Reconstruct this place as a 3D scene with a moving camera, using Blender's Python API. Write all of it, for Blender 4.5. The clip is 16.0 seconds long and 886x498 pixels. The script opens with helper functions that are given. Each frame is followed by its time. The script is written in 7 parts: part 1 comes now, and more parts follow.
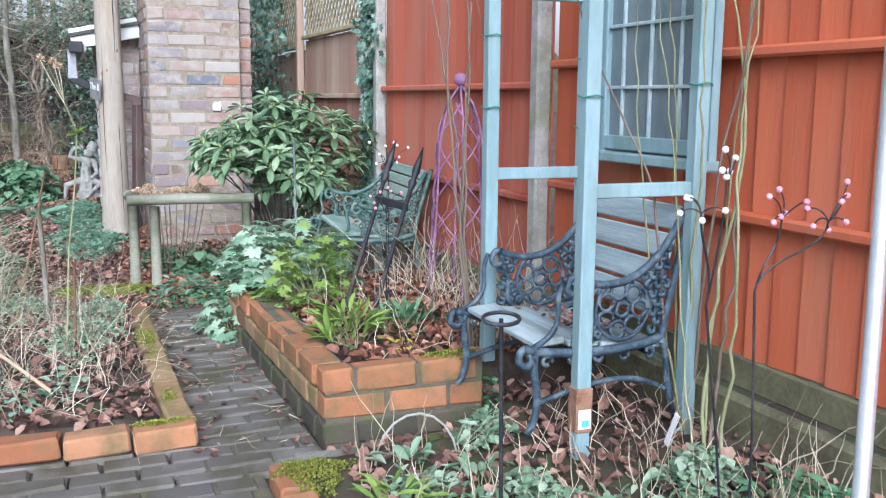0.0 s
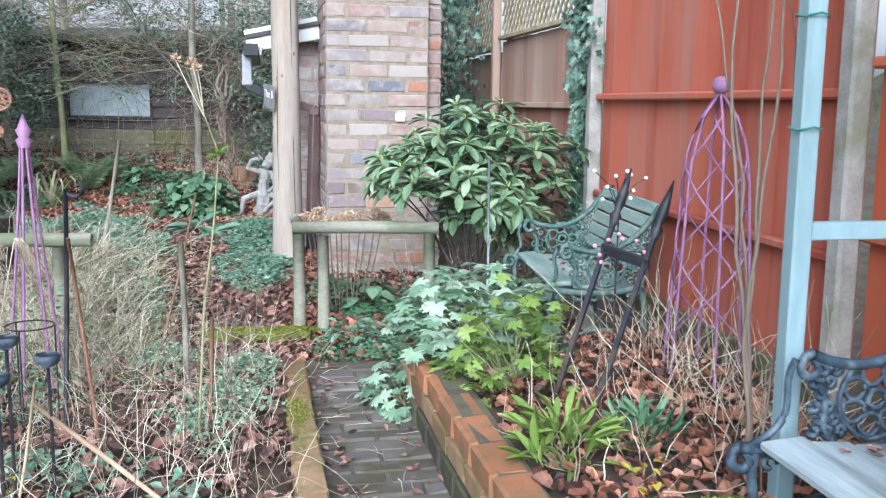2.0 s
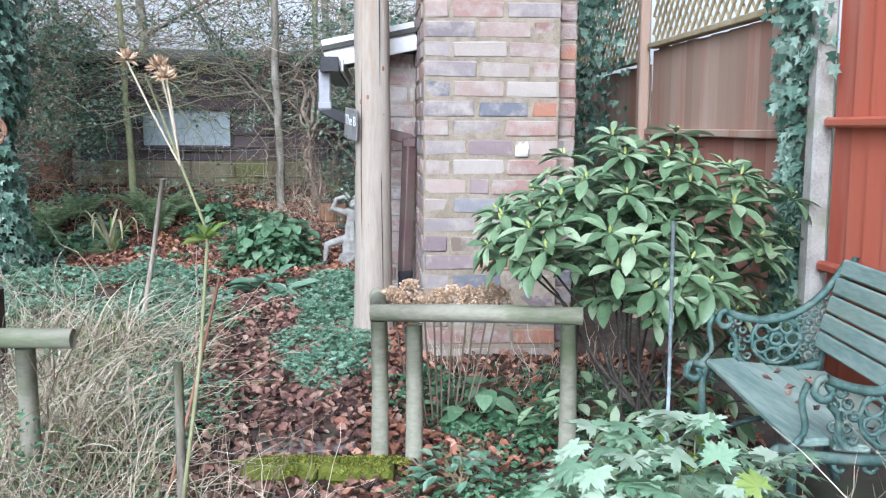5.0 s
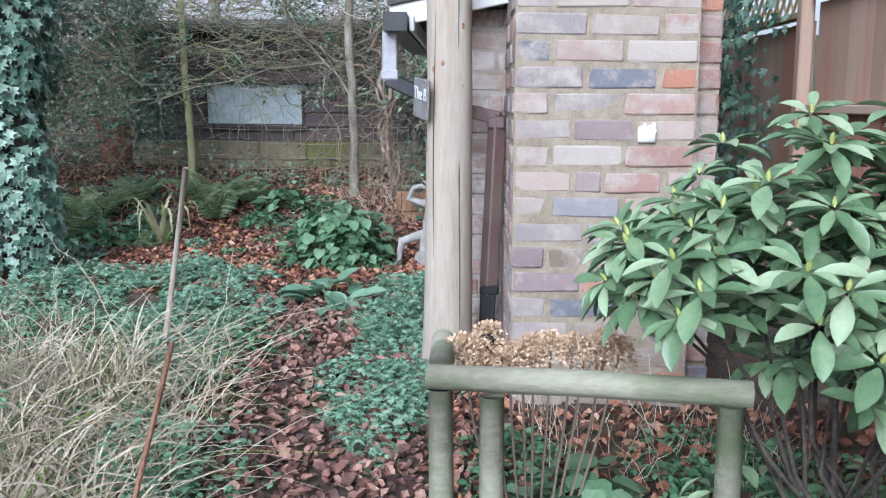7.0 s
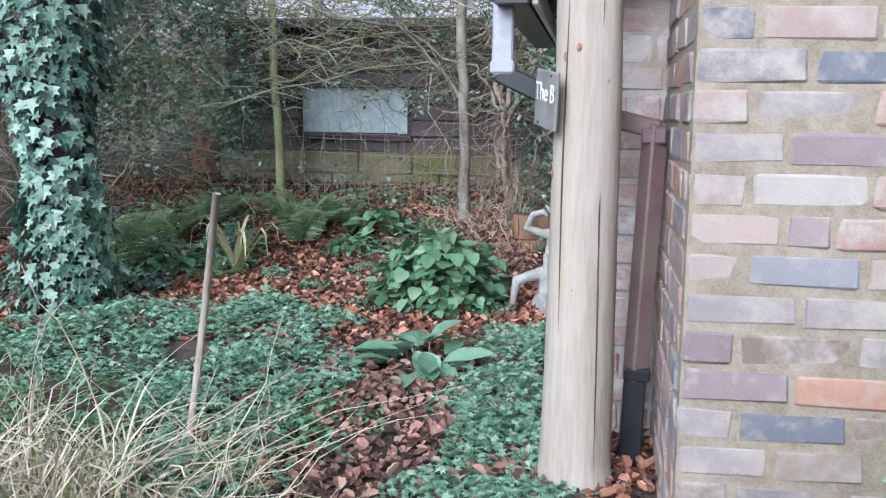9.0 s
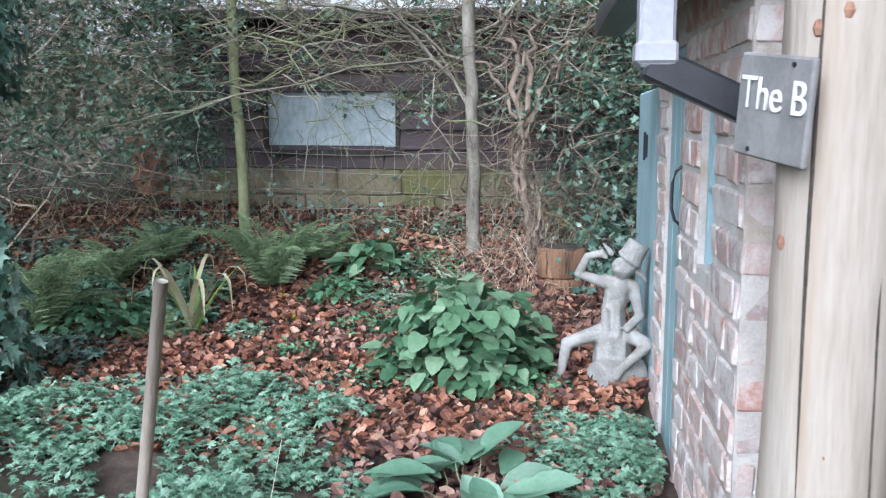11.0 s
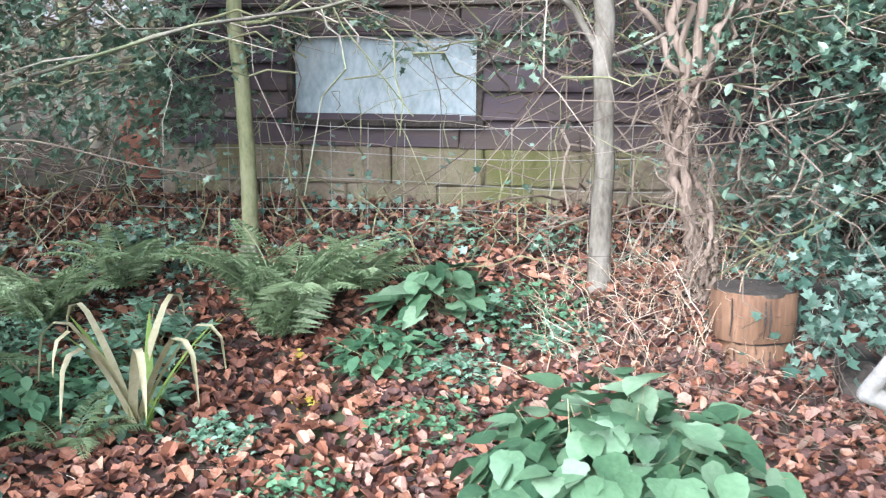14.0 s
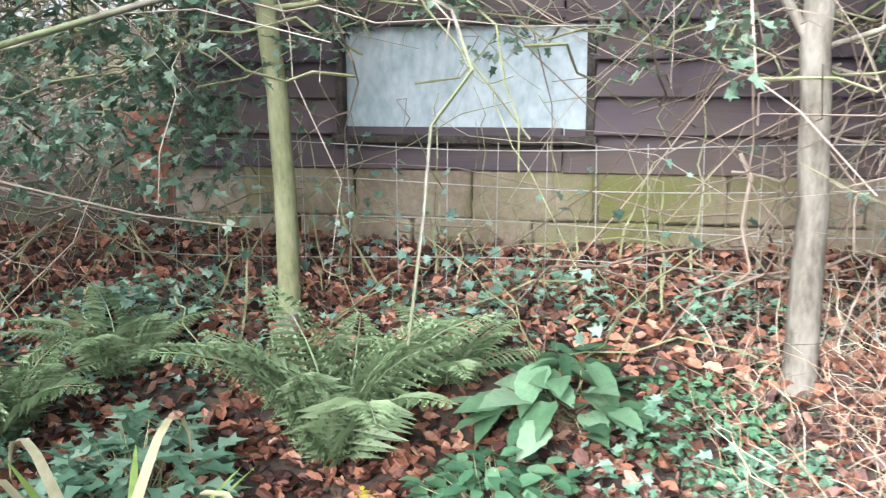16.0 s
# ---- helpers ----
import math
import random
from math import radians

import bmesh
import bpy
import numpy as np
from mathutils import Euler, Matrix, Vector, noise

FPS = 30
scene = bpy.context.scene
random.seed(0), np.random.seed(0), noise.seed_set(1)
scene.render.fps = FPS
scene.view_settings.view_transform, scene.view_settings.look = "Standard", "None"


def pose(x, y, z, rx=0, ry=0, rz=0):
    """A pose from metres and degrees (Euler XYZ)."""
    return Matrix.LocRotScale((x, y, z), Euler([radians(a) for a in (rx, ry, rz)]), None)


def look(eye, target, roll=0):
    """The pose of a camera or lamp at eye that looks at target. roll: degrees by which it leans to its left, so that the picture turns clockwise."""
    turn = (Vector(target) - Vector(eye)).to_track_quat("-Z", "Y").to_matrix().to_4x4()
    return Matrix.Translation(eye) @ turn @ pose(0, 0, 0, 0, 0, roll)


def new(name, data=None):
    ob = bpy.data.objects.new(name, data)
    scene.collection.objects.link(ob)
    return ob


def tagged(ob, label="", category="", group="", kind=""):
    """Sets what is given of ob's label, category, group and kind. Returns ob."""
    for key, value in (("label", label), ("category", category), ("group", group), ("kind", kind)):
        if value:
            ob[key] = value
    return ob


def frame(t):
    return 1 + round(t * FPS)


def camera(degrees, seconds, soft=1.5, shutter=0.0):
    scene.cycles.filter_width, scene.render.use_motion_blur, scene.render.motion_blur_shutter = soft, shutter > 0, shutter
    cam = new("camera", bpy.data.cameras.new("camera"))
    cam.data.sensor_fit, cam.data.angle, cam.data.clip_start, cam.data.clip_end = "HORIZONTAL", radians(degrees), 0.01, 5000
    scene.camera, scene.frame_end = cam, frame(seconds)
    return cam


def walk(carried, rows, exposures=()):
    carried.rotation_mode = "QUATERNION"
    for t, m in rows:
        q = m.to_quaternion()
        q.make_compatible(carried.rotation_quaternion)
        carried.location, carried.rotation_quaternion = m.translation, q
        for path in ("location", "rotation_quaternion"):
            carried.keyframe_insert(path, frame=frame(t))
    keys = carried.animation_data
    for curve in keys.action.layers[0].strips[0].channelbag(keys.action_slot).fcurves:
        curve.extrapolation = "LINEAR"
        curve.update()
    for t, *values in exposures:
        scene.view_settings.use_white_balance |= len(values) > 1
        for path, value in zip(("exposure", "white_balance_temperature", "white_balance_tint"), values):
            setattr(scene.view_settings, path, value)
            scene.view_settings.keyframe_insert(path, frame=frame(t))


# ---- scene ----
cam = camera(50.4, 16.0, 1.2, 0.25)
METRES, EYE, TILT, LEAN, TURN = 9.4, 1.15, 0.0, 0.0, -21.7
ROWS = [
    (0.0, 0.0, 0.0, 0.0, 0.08, -9.07, -0.47),
    (0.5, 0.0029, 0.0325, -0.0004, 1.37, -8.88, -1.9),
    (1.0, 0.0, 0.0586, -0.0001, 7.05, -8.79, -2.14),
    (1.5, -0.0132, 0.0884, 0.0025, 10.76, -8.86, -0.96),
    (2.0, -0.0233, 0.1177, 0.0018, 11.29, -8.78, -0.64),
    (2.5, -0.0314, 0.1482, 0.0029, 15.8, -8.92, -0.53),
    (3.0, -0.045, 0.1749, 0.0041, 16.92, -8.55, -0.39),
    (3.5, -0.0551, 0.2011, 0.0041, 16.84, -7.34, -0.44),
    (6.0, -0.0868, 0.3315, 0.0039, 20.2, -7.57, 0.31),
    (6.5, -0.0998, 0.3609, 0.0037, 22.8, -8.19, 0.6),
    (7.0, -0.1082, 0.3923, 0.0032, 23.41, -8.78, -0.31),
    (7.5, -0.1172, 0.4208, 0.0027, 25.8, -8.24, -0.43),
    (8.0, -0.1323, 0.4496, 0.0038, 26.99, -8.37, -0.17),
    (8.5, -0.1449, 0.48, 0.0028, 27.67, -8.16, -0.54),
    (9.0, -0.1623, 0.5089, 0.0014, 30.82, -8.3, -0.72),
    (11.5, -0.2741, 0.6361, 0.0043, 27.0, -8.03, -0.13),
    (12.0, -0.2882, 0.6685, 0.0043, 26.28, -8.66, -0.32),
    (12.5, -0.3072, 0.6987, 0.0042, 25.83, -8.89, -0.57),
    (13.0, -0.3293, 0.7297, 0.005, 25.81, -9.39, -0.31),
    (13.5, -0.3465, 0.7602, 0.003, 29.3, -9.89, -0.46),
    (14.0, -0.3664, 0.782, 0.0011, 32.14, -10.36, -0.31),
    (14.5, -0.3865, 0.8023, 0.0041, 32.23, -10.61, 0.04),
    (15.0, -0.4038, 0.8281, 0.0026, 32.03, -9.67, -0.16),
    (15.5, -0.4248, 0.8466, 0.0024, 32.23, -9.96, -0.25),
    (16.0, -0.4461, 0.8656, 0.0022, 34.29, -10.43, 0.3),
]
walk(cam, [(t, pose(0, 0, EYE, TILT, LEAN, TURN) @ pose(METRES * x, METRES * y, METRES * z, 90 + pitch, roll, yaw)) for t, x, y, z, yaw, pitch, roll in ROWS],
     [(0.0, 0.65, 5450, 9), (2.0, 0.75, 5450, 9), (6.0, 0.65, 5400, 10), (8.0, 0.58, 5400, 10), (9.0, 0.67, 5400, 10), (12.0, 1.0, 5450, 10), (13.4, 1.5, 5600, 12), (14.0, 1.55, 5600, 12.5), (16.0, 1.72, 5900, 11.5)])

# ---- world and light: an overcast winter afternoon ----
world = bpy.data.worlds.new("overcast_sky")
scene.world = world
world.use_nodes = True
wn = world.node_tree
sky = wn.nodes.new("ShaderNodeTexSky")
sky.sky_type, sky.sun_disc = "NISHITA", False
sky.sun_elevation, sky.sun_rotation = radians(33), radians(197)
sky.air_density, sky.dust_density, sky.ozone_density = 1.0, 4.0, 1.0
veil = wn.nodes.new("ShaderNodeHueSaturation")
veil.inputs["Saturation"].default_value = 0.15
wn.links.new(sky.outputs[0], veil.inputs["Color"])
wn.links.new(veil.outputs[0], wn.nodes["Background"].inputs[0])
wn.nodes["Background"].inputs[1].default_value = 0.15
sun_data = bpy.data.lights.new("sun", "SUN")
sun_data.energy, sun_data.angle, sun_data.color = 1.9, radians(40), (1.0, 0.97, 0.94)
sun = new("sun", sun_data)
sun.matrix_world = look((0, 0, 0), (math.sin(radians(197)) * -0.84, math.cos(radians(197)) * -0.84, -0.54))


# ---- materials ----
def mat(name, cols, rough=0.8, scale=8.0, fine=90.0, bump=0.25, vary="", metal=0.0, stretch=(1, 1, 1), stain=None, stain_scale=2.0, spec=0.4, stain_at=(0.5, 0.65), trans=0.0):
    """Two to five colours spread by coarse and fine noise; vary: 'object' or 'island' adds a shift for each piece."""
    m = bpy.data.materials.new(name)
    m.use_nodes = True
    nt = m.node_tree
    bs = nt.nodes["Principled BSDF"]
    co = nt.nodes.new("ShaderNodeTexCoord")
    mp = nt.nodes.new("ShaderNodeMapping")
    mp.inputs["Scale"].default_value = stretch
    geo = nt.nodes.new("ShaderNodeNewGeometry")
    nt.links.new(geo.outputs["Position"], mp.inputs[0])

    def noise_node(sc, detail):
        n = nt.nodes.new("ShaderNodeTexNoise")
        n.inputs["Scale"].default_value, n.inputs["Detail"].default_value, n.inputs["Roughness"].default_value = sc, detail, 0.6
        nt.links.new(mp.outputs[0], n.inputs["Vector"])
        return n.outputs["Fac"]

    def math_node(op, a, b):
        n = nt.nodes.new("ShaderNodeMath")
        n.operation = op
        for k, v in ((0, a), (1, b)):
            if isinstance(v, (int, float)):
                n.inputs[k].default_value = v
            else:
                nt.links.new(v, n.inputs[k])
        return n.outputs[0]

    c, f = noise_node(scale, 4), noise_node(fine, 3)
    fac = math_node("ADD", math_node("MULTIPLY", c, 0.65), math_node("MULTIPLY", f, 0.35))
    if vary == "object":
        info = nt.nodes.new("ShaderNodeObjectInfo")
        r = info.outputs["Random"]
    elif vary == "island":
        r = geo.outputs["Random Per Island"]
    if vary:
        fac = math_node("ADD", math_node("MULTIPLY", fac, 0.5), math_node("MULTIPLY", math_node("SUBTRACT", r, 0.0), 0.5))
    ramp = nt.nodes.new("ShaderNodeValToRGB")
    lo, hi = (0.36, 0.64) if not vary else (0.26, 0.76)
    els = ramp.color_ramp.elements
    while len(els) < len(cols):
        els.new(0.5)
    for k, col in enumerate(cols):
        els[k].position = lo + (hi - lo) * k / max(1, len(cols) - 1)
        els[k].color = (*col, 1)
    nt.links.new(fac, ramp.inputs[0])
    out = ramp.outputs[0]
    if stain:
        sr = nt.nodes.new("ShaderNodeMapRange")
        sr.inputs[1].default_value, sr.inputs[2].default_value = stain_at
        nt.links.new(noise_node(stain_scale, 5), sr.inputs[0])
        mx = nt.nodes.new("ShaderNodeMix")
        mx.data_type = "RGBA"
        mx.inputs[7].default_value = (*stain, 1)
        nt.links.new(sr.outputs[0], mx.inputs[0])
        nt.links.new(out, mx.inputs[6])
        out = mx.outputs[2]
    nt.links.new(out, bs.inputs["Base Color"])
    bs.inputs["Metallic"].default_value = metal
    bs.inputs["Specular IOR Level"].default_value = spec
    rr = nt.nodes.new("ShaderNodeMapRange")
    rr.inputs[3].default_value, rr.inputs[4].default_value = max(0.05, rough - 0.12), min(1.0, rough + 0.12)
    nt.links.new(f, rr.inputs[0])
    nt.links.new(rr.outputs[0], bs.inputs["Roughness"])
    if bump:
        b = nt.nodes.new("ShaderNodeBump")
        b.inputs["Strength"].default_value, b.inputs["Distance"].default_value = bump, 0.01
        nt.links.new(math_node("ADD", math_node("MULTIPLY", c, 0.5), math_node("MULTIPLY", f, 0.5)), b.inputs["Height"])
        nt.links.new(b.outputs[0], bs.inputs["Normal"])
    if trans:
        td = nt.nodes.new("ShaderNodeBsdfTranslucent")
        nt.links.new(out, td.inputs[0])
        ms = nt.nodes.new("ShaderNodeMixShader")
        ms.inputs[0].default_value = trans
        nt.links.new(bs.outputs[0], ms.inputs[1])
        nt.links.new(td.outputs[0], ms.inputs[2])
        nt.links.new(ms.outputs[0], nt.nodes["Material Output"].inputs[0])
    return m


M_soil = mat("soil", [(0.035, 0.026, 0.02), (0.07, 0.05, 0.038), (0.11, 0.08, 0.06)], 0.95, 6, 60, 0.8, stain=(0.07, 0.085, 0.04), stain_scale=1.3)
M_old_brick = mat("old_brick", [(0.14, 0.145, 0.175), (0.22, 0.16, 0.16), (0.29, 0.2, 0.185), (0.32, 0.24, 0.215), (0.28, 0.165, 0.14), (0.37, 0.16, 0.1), (0.35, 0.285, 0.245)], 0.9, 14, 110, 0.9, "object", stain=(0.33, 0.295, 0.265), stain_scale=10, stain_at=(0.42, 0.66))


def chimney_brick(name, a, b, c, lime=(0.37, 0.325, 0.29), amount=(0.42, 0.64)):
    return mat(name, [a, b, c], 0.9, 16, 140, 0.5, "object", stain=lime, stain_scale=13, stain_at=amount)


FACING = {"r": chimney_brick("red_brick", (0.24, 0.145, 0.125), (0.305, 0.19, 0.165), (0.35, 0.24, 0.205)),
          "o": chimney_brick("orange_red_brick", (0.31, 0.145, 0.095), (0.37, 0.18, 0.12), (0.39, 0.24, 0.175), amount=(0.54, 0.74)),
          "p": chimney_brick("pink_brick", (0.275, 0.205, 0.18), (0.33, 0.25, 0.22), (0.38, 0.3, 0.265)),
          "c": chimney_brick("cream_brick", (0.3, 0.25, 0.22), (0.365, 0.32, 0.285), (0.43, 0.385, 0.35)),
          "g": chimney_brick("lilac_grey_brick", (0.205, 0.18, 0.185), (0.26, 0.225, 0.225), (0.32, 0.275, 0.265)),
          "b": chimney_brick("blue_brick", (0.135, 0.14, 0.165), (0.185, 0.19, 0.215), (0.25, 0.24, 0.255), amount=(0.5, 0.72)),
          "u": chimney_brick("purple_brick", (0.185, 0.145, 0.15), (0.24, 0.185, 0.19), (0.29, 0.23, 0.23), amount=(0.5, 0.7)),
          "n": chimney_brick("brown_brick", (0.195, 0.15, 0.12), (0.255, 0.2, 0.165), (0.305, 0.25, 0.205))}
M_white_brick = mat("limewashed_brick", [(0.52, 0.48, 0.45), (0.46, 0.32, 0.28), (0.54, 0.5, 0.47), (0.33, 0.26, 0.245), (0.44, 0.25, 0.2), (0.56, 0.51, 0.48)], 0.9, 18, 110, 0.7, "object", stain=(0.62, 0.58, 0.55), stain_scale=11)
M_mortar = mat("lime_mortar", [(0.2, 0.165, 0.12), (0.275, 0.23, 0.175), (0.34, 0.29, 0.23)], 0.95, 20, 150, 0.5)
M_bed_brick = mat("orange_brick", [(0.29, 0.115, 0.055), (0.38, 0.165, 0.078), (0.43, 0.22, 0.12)], 0.9, 12, 120, 0.6, "object", stain=(0.17, 0.125, 0.06), stain_scale=8, stain_at=(0.43, 0.68))
M_damp_brick = mat("damp_dark_brick", [(0.05, 0.045, 0.035), (0.1, 0.085, 0.06), (0.14, 0.1, 0.07)], 0.9, 12, 100, 0.6, "object", stain=(0.06, 0.075, 0.03), stain_scale=6)
M_paver = mat("blue_grey_paver", [(0.115, 0.105, 0.098), (0.17, 0.155, 0.142), (0.235, 0.215, 0.195)], 0.75, 10, 130, 0.7, "object", stain=(0.085, 0.075, 0.05), stain_scale=5, stain_at=(0.42, 0.62))
M_red = mat("red_fence_stain", [(0.35, 0.078, 0.045), (0.43, 0.104, 0.058), (0.49, 0.13, 0.076)], 0.75, 5, 70, 0.4, "object", stretch=(1, 1, 0.12), stain=(0.42, 0.17, 0.12), stain_scale=4, stain_at=(0.46, 0.66))
M_brown_fence = mat("faded_fence_wood", [(0.3, 0.2, 0.15), (0.37, 0.26, 0.195), (0.44, 0.325, 0.255)], 0.85, 5, 70, 0.4, "object", stretch=(1, 1, 0.12), stain=(0.34, 0.15, 0.1), stain_scale=3)
M_moss_wood = mat("mossy_board", [(0.08, 0.07, 0.045), (0.13, 0.12, 0.07), (0.17, 0.17, 0.09)], 0.9, 8, 60, 0.5)
M_concrete = mat("weathered_concrete", [(0.25, 0.235, 0.215), (0.36, 0.345, 0.315), (0.44, 0.42, 0.39)], 0.9, 9, 120, 0.5, stain=(0.24, 0.25, 0.18), stain_scale=5)
M_teal = mat("sage_blue_paint", [(0.22, 0.325, 0.35), (0.27, 0.385, 0.41), (0.31, 0.42, 0.445)], 0.6, 6, 60, 0.2, stretch=(1, 1, 0.2), stain=(0.2, 0.29, 0.29), stain_scale=5)
M_dark_clad = mat("aubergine_weatherboard", [(0.05, 0.036, 0.046), (0.085, 0.064, 0.078), (0.125, 0.096, 0.112)], 0.7, 5, 60, 0.35, "object", stretch=(0.15, 1, 1), stain=(0.1, 0.075, 0.06), stain_scale=3)
M_block = mat("damp_block_plinth", [(0.17, 0.135, 0.09), (0.25, 0.205, 0.145), (0.33, 0.28, 0.21)], 0.95, 3, 50, 0.7, stain=(0.155, 0.155, 0.055), stain_scale=1.7, stain_at=(0.46, 0.66))
M_pole = mat("debarked_pole", [(0.26, 0.215, 0.175), (0.35, 0.3, 0.25), (0.42, 0.37, 0.315)], 0.85, 7, 90, 0.5, stretch=(1, 1, 0.1), stain=(0.3, 0.2, 0.12), stain_scale=4)
M_rail = mat("greenish_rail_wood", [(0.175, 0.175, 0.125), (0.255, 0.25, 0.19), (0.33, 0.315, 0.25)], 0.85, 9, 90, 0.5, stretch=(0.35, 1, 1), stain=(0.15, 0.175, 0.1), stain_scale=6)
M_white = mat("white_fascia", [(0.72, 0.72, 0.72), (0.8, 0.8, 0.8)], 0.5, 5, 60, 0.1, stain=(0.6, 0.59, 0.55), stain_scale=6)
M_black = mat("black_plastic", [(0.015, 0.015, 0.018), (0.03, 0.03, 0.035)], 0.35, 6, 80, 0.05)
M_brown_pipe = mat("brown_pipe", [(0.12, 0.075, 0.075), (0.17, 0.11, 0.105)], 0.45, 5, 80, 0.1, stain=(0.16, 0.12, 0.1), stain_scale=5)
M_grey_pipe = mat("grey_gutter", [(0.3, 0.3, 0.325), (0.38, 0.38, 0.41)], 0.35, 5, 80, 0.1, stain=(0.24, 0.24, 0.25), stain_scale=9)
M_felt = mat("roof_felt", [(0.06, 0.06, 0.055), (0.12, 0.115, 0.1)], 0.95, 12, 150, 0.6, stain=(0.1, 0.12, 0.04), stain_scale=4)
M_statue = mat("pale_cast_stone", [(0.22, 0.208, 0.19), (0.33, 0.315, 0.295), (0.4, 0.385, 0.37)], 0.85, 12, 90, 0.5, stain=(0.25, 0.235, 0.205), stain_scale=16, stain_at=(0.48, 0.68))
M_bark = mat("grey_bark", [(0.10, 0.085, 0.065), (0.19, 0.17, 0.135), (0.28, 0.255, 0.215)], 0.9, 14, 80, 0.6, stretch=(1, 1, 0.4), stain=(0.22, 0.25, 0.13), stain_scale=4)
M_green_bark = mat("green_bark", [(0.17, 0.17, 0.09), (0.26, 0.27, 0.14), (0.34, 0.33, 0.2)], 0.85, 12, 80, 0.5, stretch=(1, 1, 0.4))
M_twig = mat("brown_twigs", [(0.08, 0.062, 0.046), (0.17, 0.13, 0.1), (0.28, 0.23, 0.175)], 0.9, 6, 60, 0, "island")
M_pale_stem = mat("straw_stems", [(0.28, 0.22, 0.15), (0.5, 0.43, 0.32), (0.68, 0.62, 0.5)], 0.85, 8, 60, 0, "island")
M_litter = mat("dead_beech_leaves", [(0.04, 0.022, 0.02), (0.1, 0.045, 0.034), (0.19, 0.08, 0.05), (0.29, 0.125, 0.075), (0.39, 0.185, 0.11), (0.52, 0.33, 0.24)], 0.65, 30, 120, 0.2, "island")
M_dull_litter = mat("dull_dead_leaves", [(0.05, 0.03, 0.028), (0.12, 0.065, 0.055), (0.22, 0.115, 0.09), (0.31, 0.17, 0.13), (0.42, 0.29, 0.22)], 0.75, 30, 120, 0.2, "island")
M_leaf = mat("green_leaves", [(0.06, 0.14, 0.075), (0.11, 0.24, 0.125), (0.2, 0.36, 0.2)], 0.5, 20, 80, 0.1, "island", trans=0.25)
M_blue_leaf = mat("blue_green_leaves", [(0.11, 0.22, 0.14), (0.2, 0.345, 0.23), (0.33, 0.48, 0.36)], 0.45, 20, 80, 0.1, "island", trans=0.25)
M_pale_leaf = mat("pale_frosty_leaves", [(0.15, 0.25, 0.15), (0.28, 0.4, 0.26), (0.45, 0.55, 0.42)], 0.6, 20, 80, 0.1, "island", trans=0.25)
M_lime_leaf = mat("lime_leaves", [(0.14, 0.24, 0.05), (0.24, 0.36, 0.08), (0.36, 0.46, 0.14)], 0.55, 20, 80, 0.1, "island", trans=0.3)
M_rhodo = mat("rhododendron_leaves", [(0.09, 0.16, 0.08), (0.16, 0.255, 0.135), (0.27, 0.37, 0.215), (0.39, 0.475, 0.32)], 0.36, 25, 90, 0.1, "island", trans=0.15, spec=0.55)
M_ivy = mat("ivy_leaves", [(0.05, 0.105, 0.075), (0.12, 0.205, 0.15), (0.29, 0.39, 0.32)], 0.4, 20, 80, 0.1, "island", trans=0.1)
M_holly = mat("holly_leaves", [(0.055, 0.1, 0.065), (0.12, 0.195, 0.13), (0.25, 0.335, 0.245)], 0.35, 20, 80, 0.1, "island", trans=0.15)
M_fern = mat("fern_fronds", [(0.17, 0.255, 0.12), (0.28, 0.375, 0.2), (0.41, 0.5, 0.31)], 0.6, 15, 80, 0.1, "island", trans=0.3)
M_mossy_stone = mat("mossy_stone", [(0.12, 0.115, 0.1), (0.2, 0.19, 0.165), (0.27, 0.26, 0.23)], 0.9, 9, 110, 0.5, stain=(0.1, 0.12, 0.04), stain_scale=5, stain_at=(0.42, 0.6))
M_mossy_brick = mat("mossy_brick", [(0.2, 0.1, 0.055), (0.3, 0.17, 0.09), (0.36, 0.24, 0.14)], 0.9, 12, 110, 0.6, "object", stain=(0.17, 0.15, 0.06), stain_scale=9, stain_at=(0.42, 0.66))
M_moss = mat("moss", [(0.09, 0.115, 0.015), (0.19, 0.21, 0.03), (0.34, 0.34, 0.06)], 0.95, 25, 140, 0.9, "island")
M_iron = mat("blue_black_iron", [(0.02, 0.034, 0.05), (0.038, 0.06, 0.085), (0.075, 0.11, 0.14)], 0.5, 20, 120, 0.3, stain=(0.12, 0.16, 0.19), stain_scale=18)
M_slat = mat("bleached_blue_slat", [(0.24, 0.3, 0.325), (0.33, 0.395, 0.42), (0.43, 0.485, 0.5)], 0.8, 8, 90, 0.5, stretch=(1, 0.1, 1), stain=(0.17, 0.2, 0.2), stain_scale=9, stain_at=(0.46, 0.62))
M_green_slat = mat("peeling_green_slat", [(0.15, 0.235, 0.21), (0.25, 0.335, 0.3), (0.37, 0.44, 0.395)], 0.8, 8, 90, 0.4, stretch=(1, 0.12, 1), stain=(0.3, 0.34, 0.27), stain_scale=6)
M_black_iron = mat("black_iron", [(0.012, 0.014, 0.018), (0.03, 0.034, 0.045)], 0.5, 20, 100, 0.3, stain=(0.06, 0.045, 0.035), stain_scale=10)
M_rust = mat("rusty_steel", [(0.16, 0.08, 0.05), (0.28, 0.15, 0.1), (0.36, 0.2, 0.13)], 0.9, 16, 120, 0.6)
M_purple = mat("purple_paint", [(0.2, 0.1, 0.19), (0.29, 0.15, 0.27), (0.36, 0.2, 0.33)], 0.55, 12, 90, 0.2)
M_log = mat("log_end_grain", [(0.13, 0.07, 0.04), (0.23, 0.13, 0.075), (0.33, 0.2, 0.12)], 0.85, 9, 80, 0.5, stretch=(1, 1, 0.15))
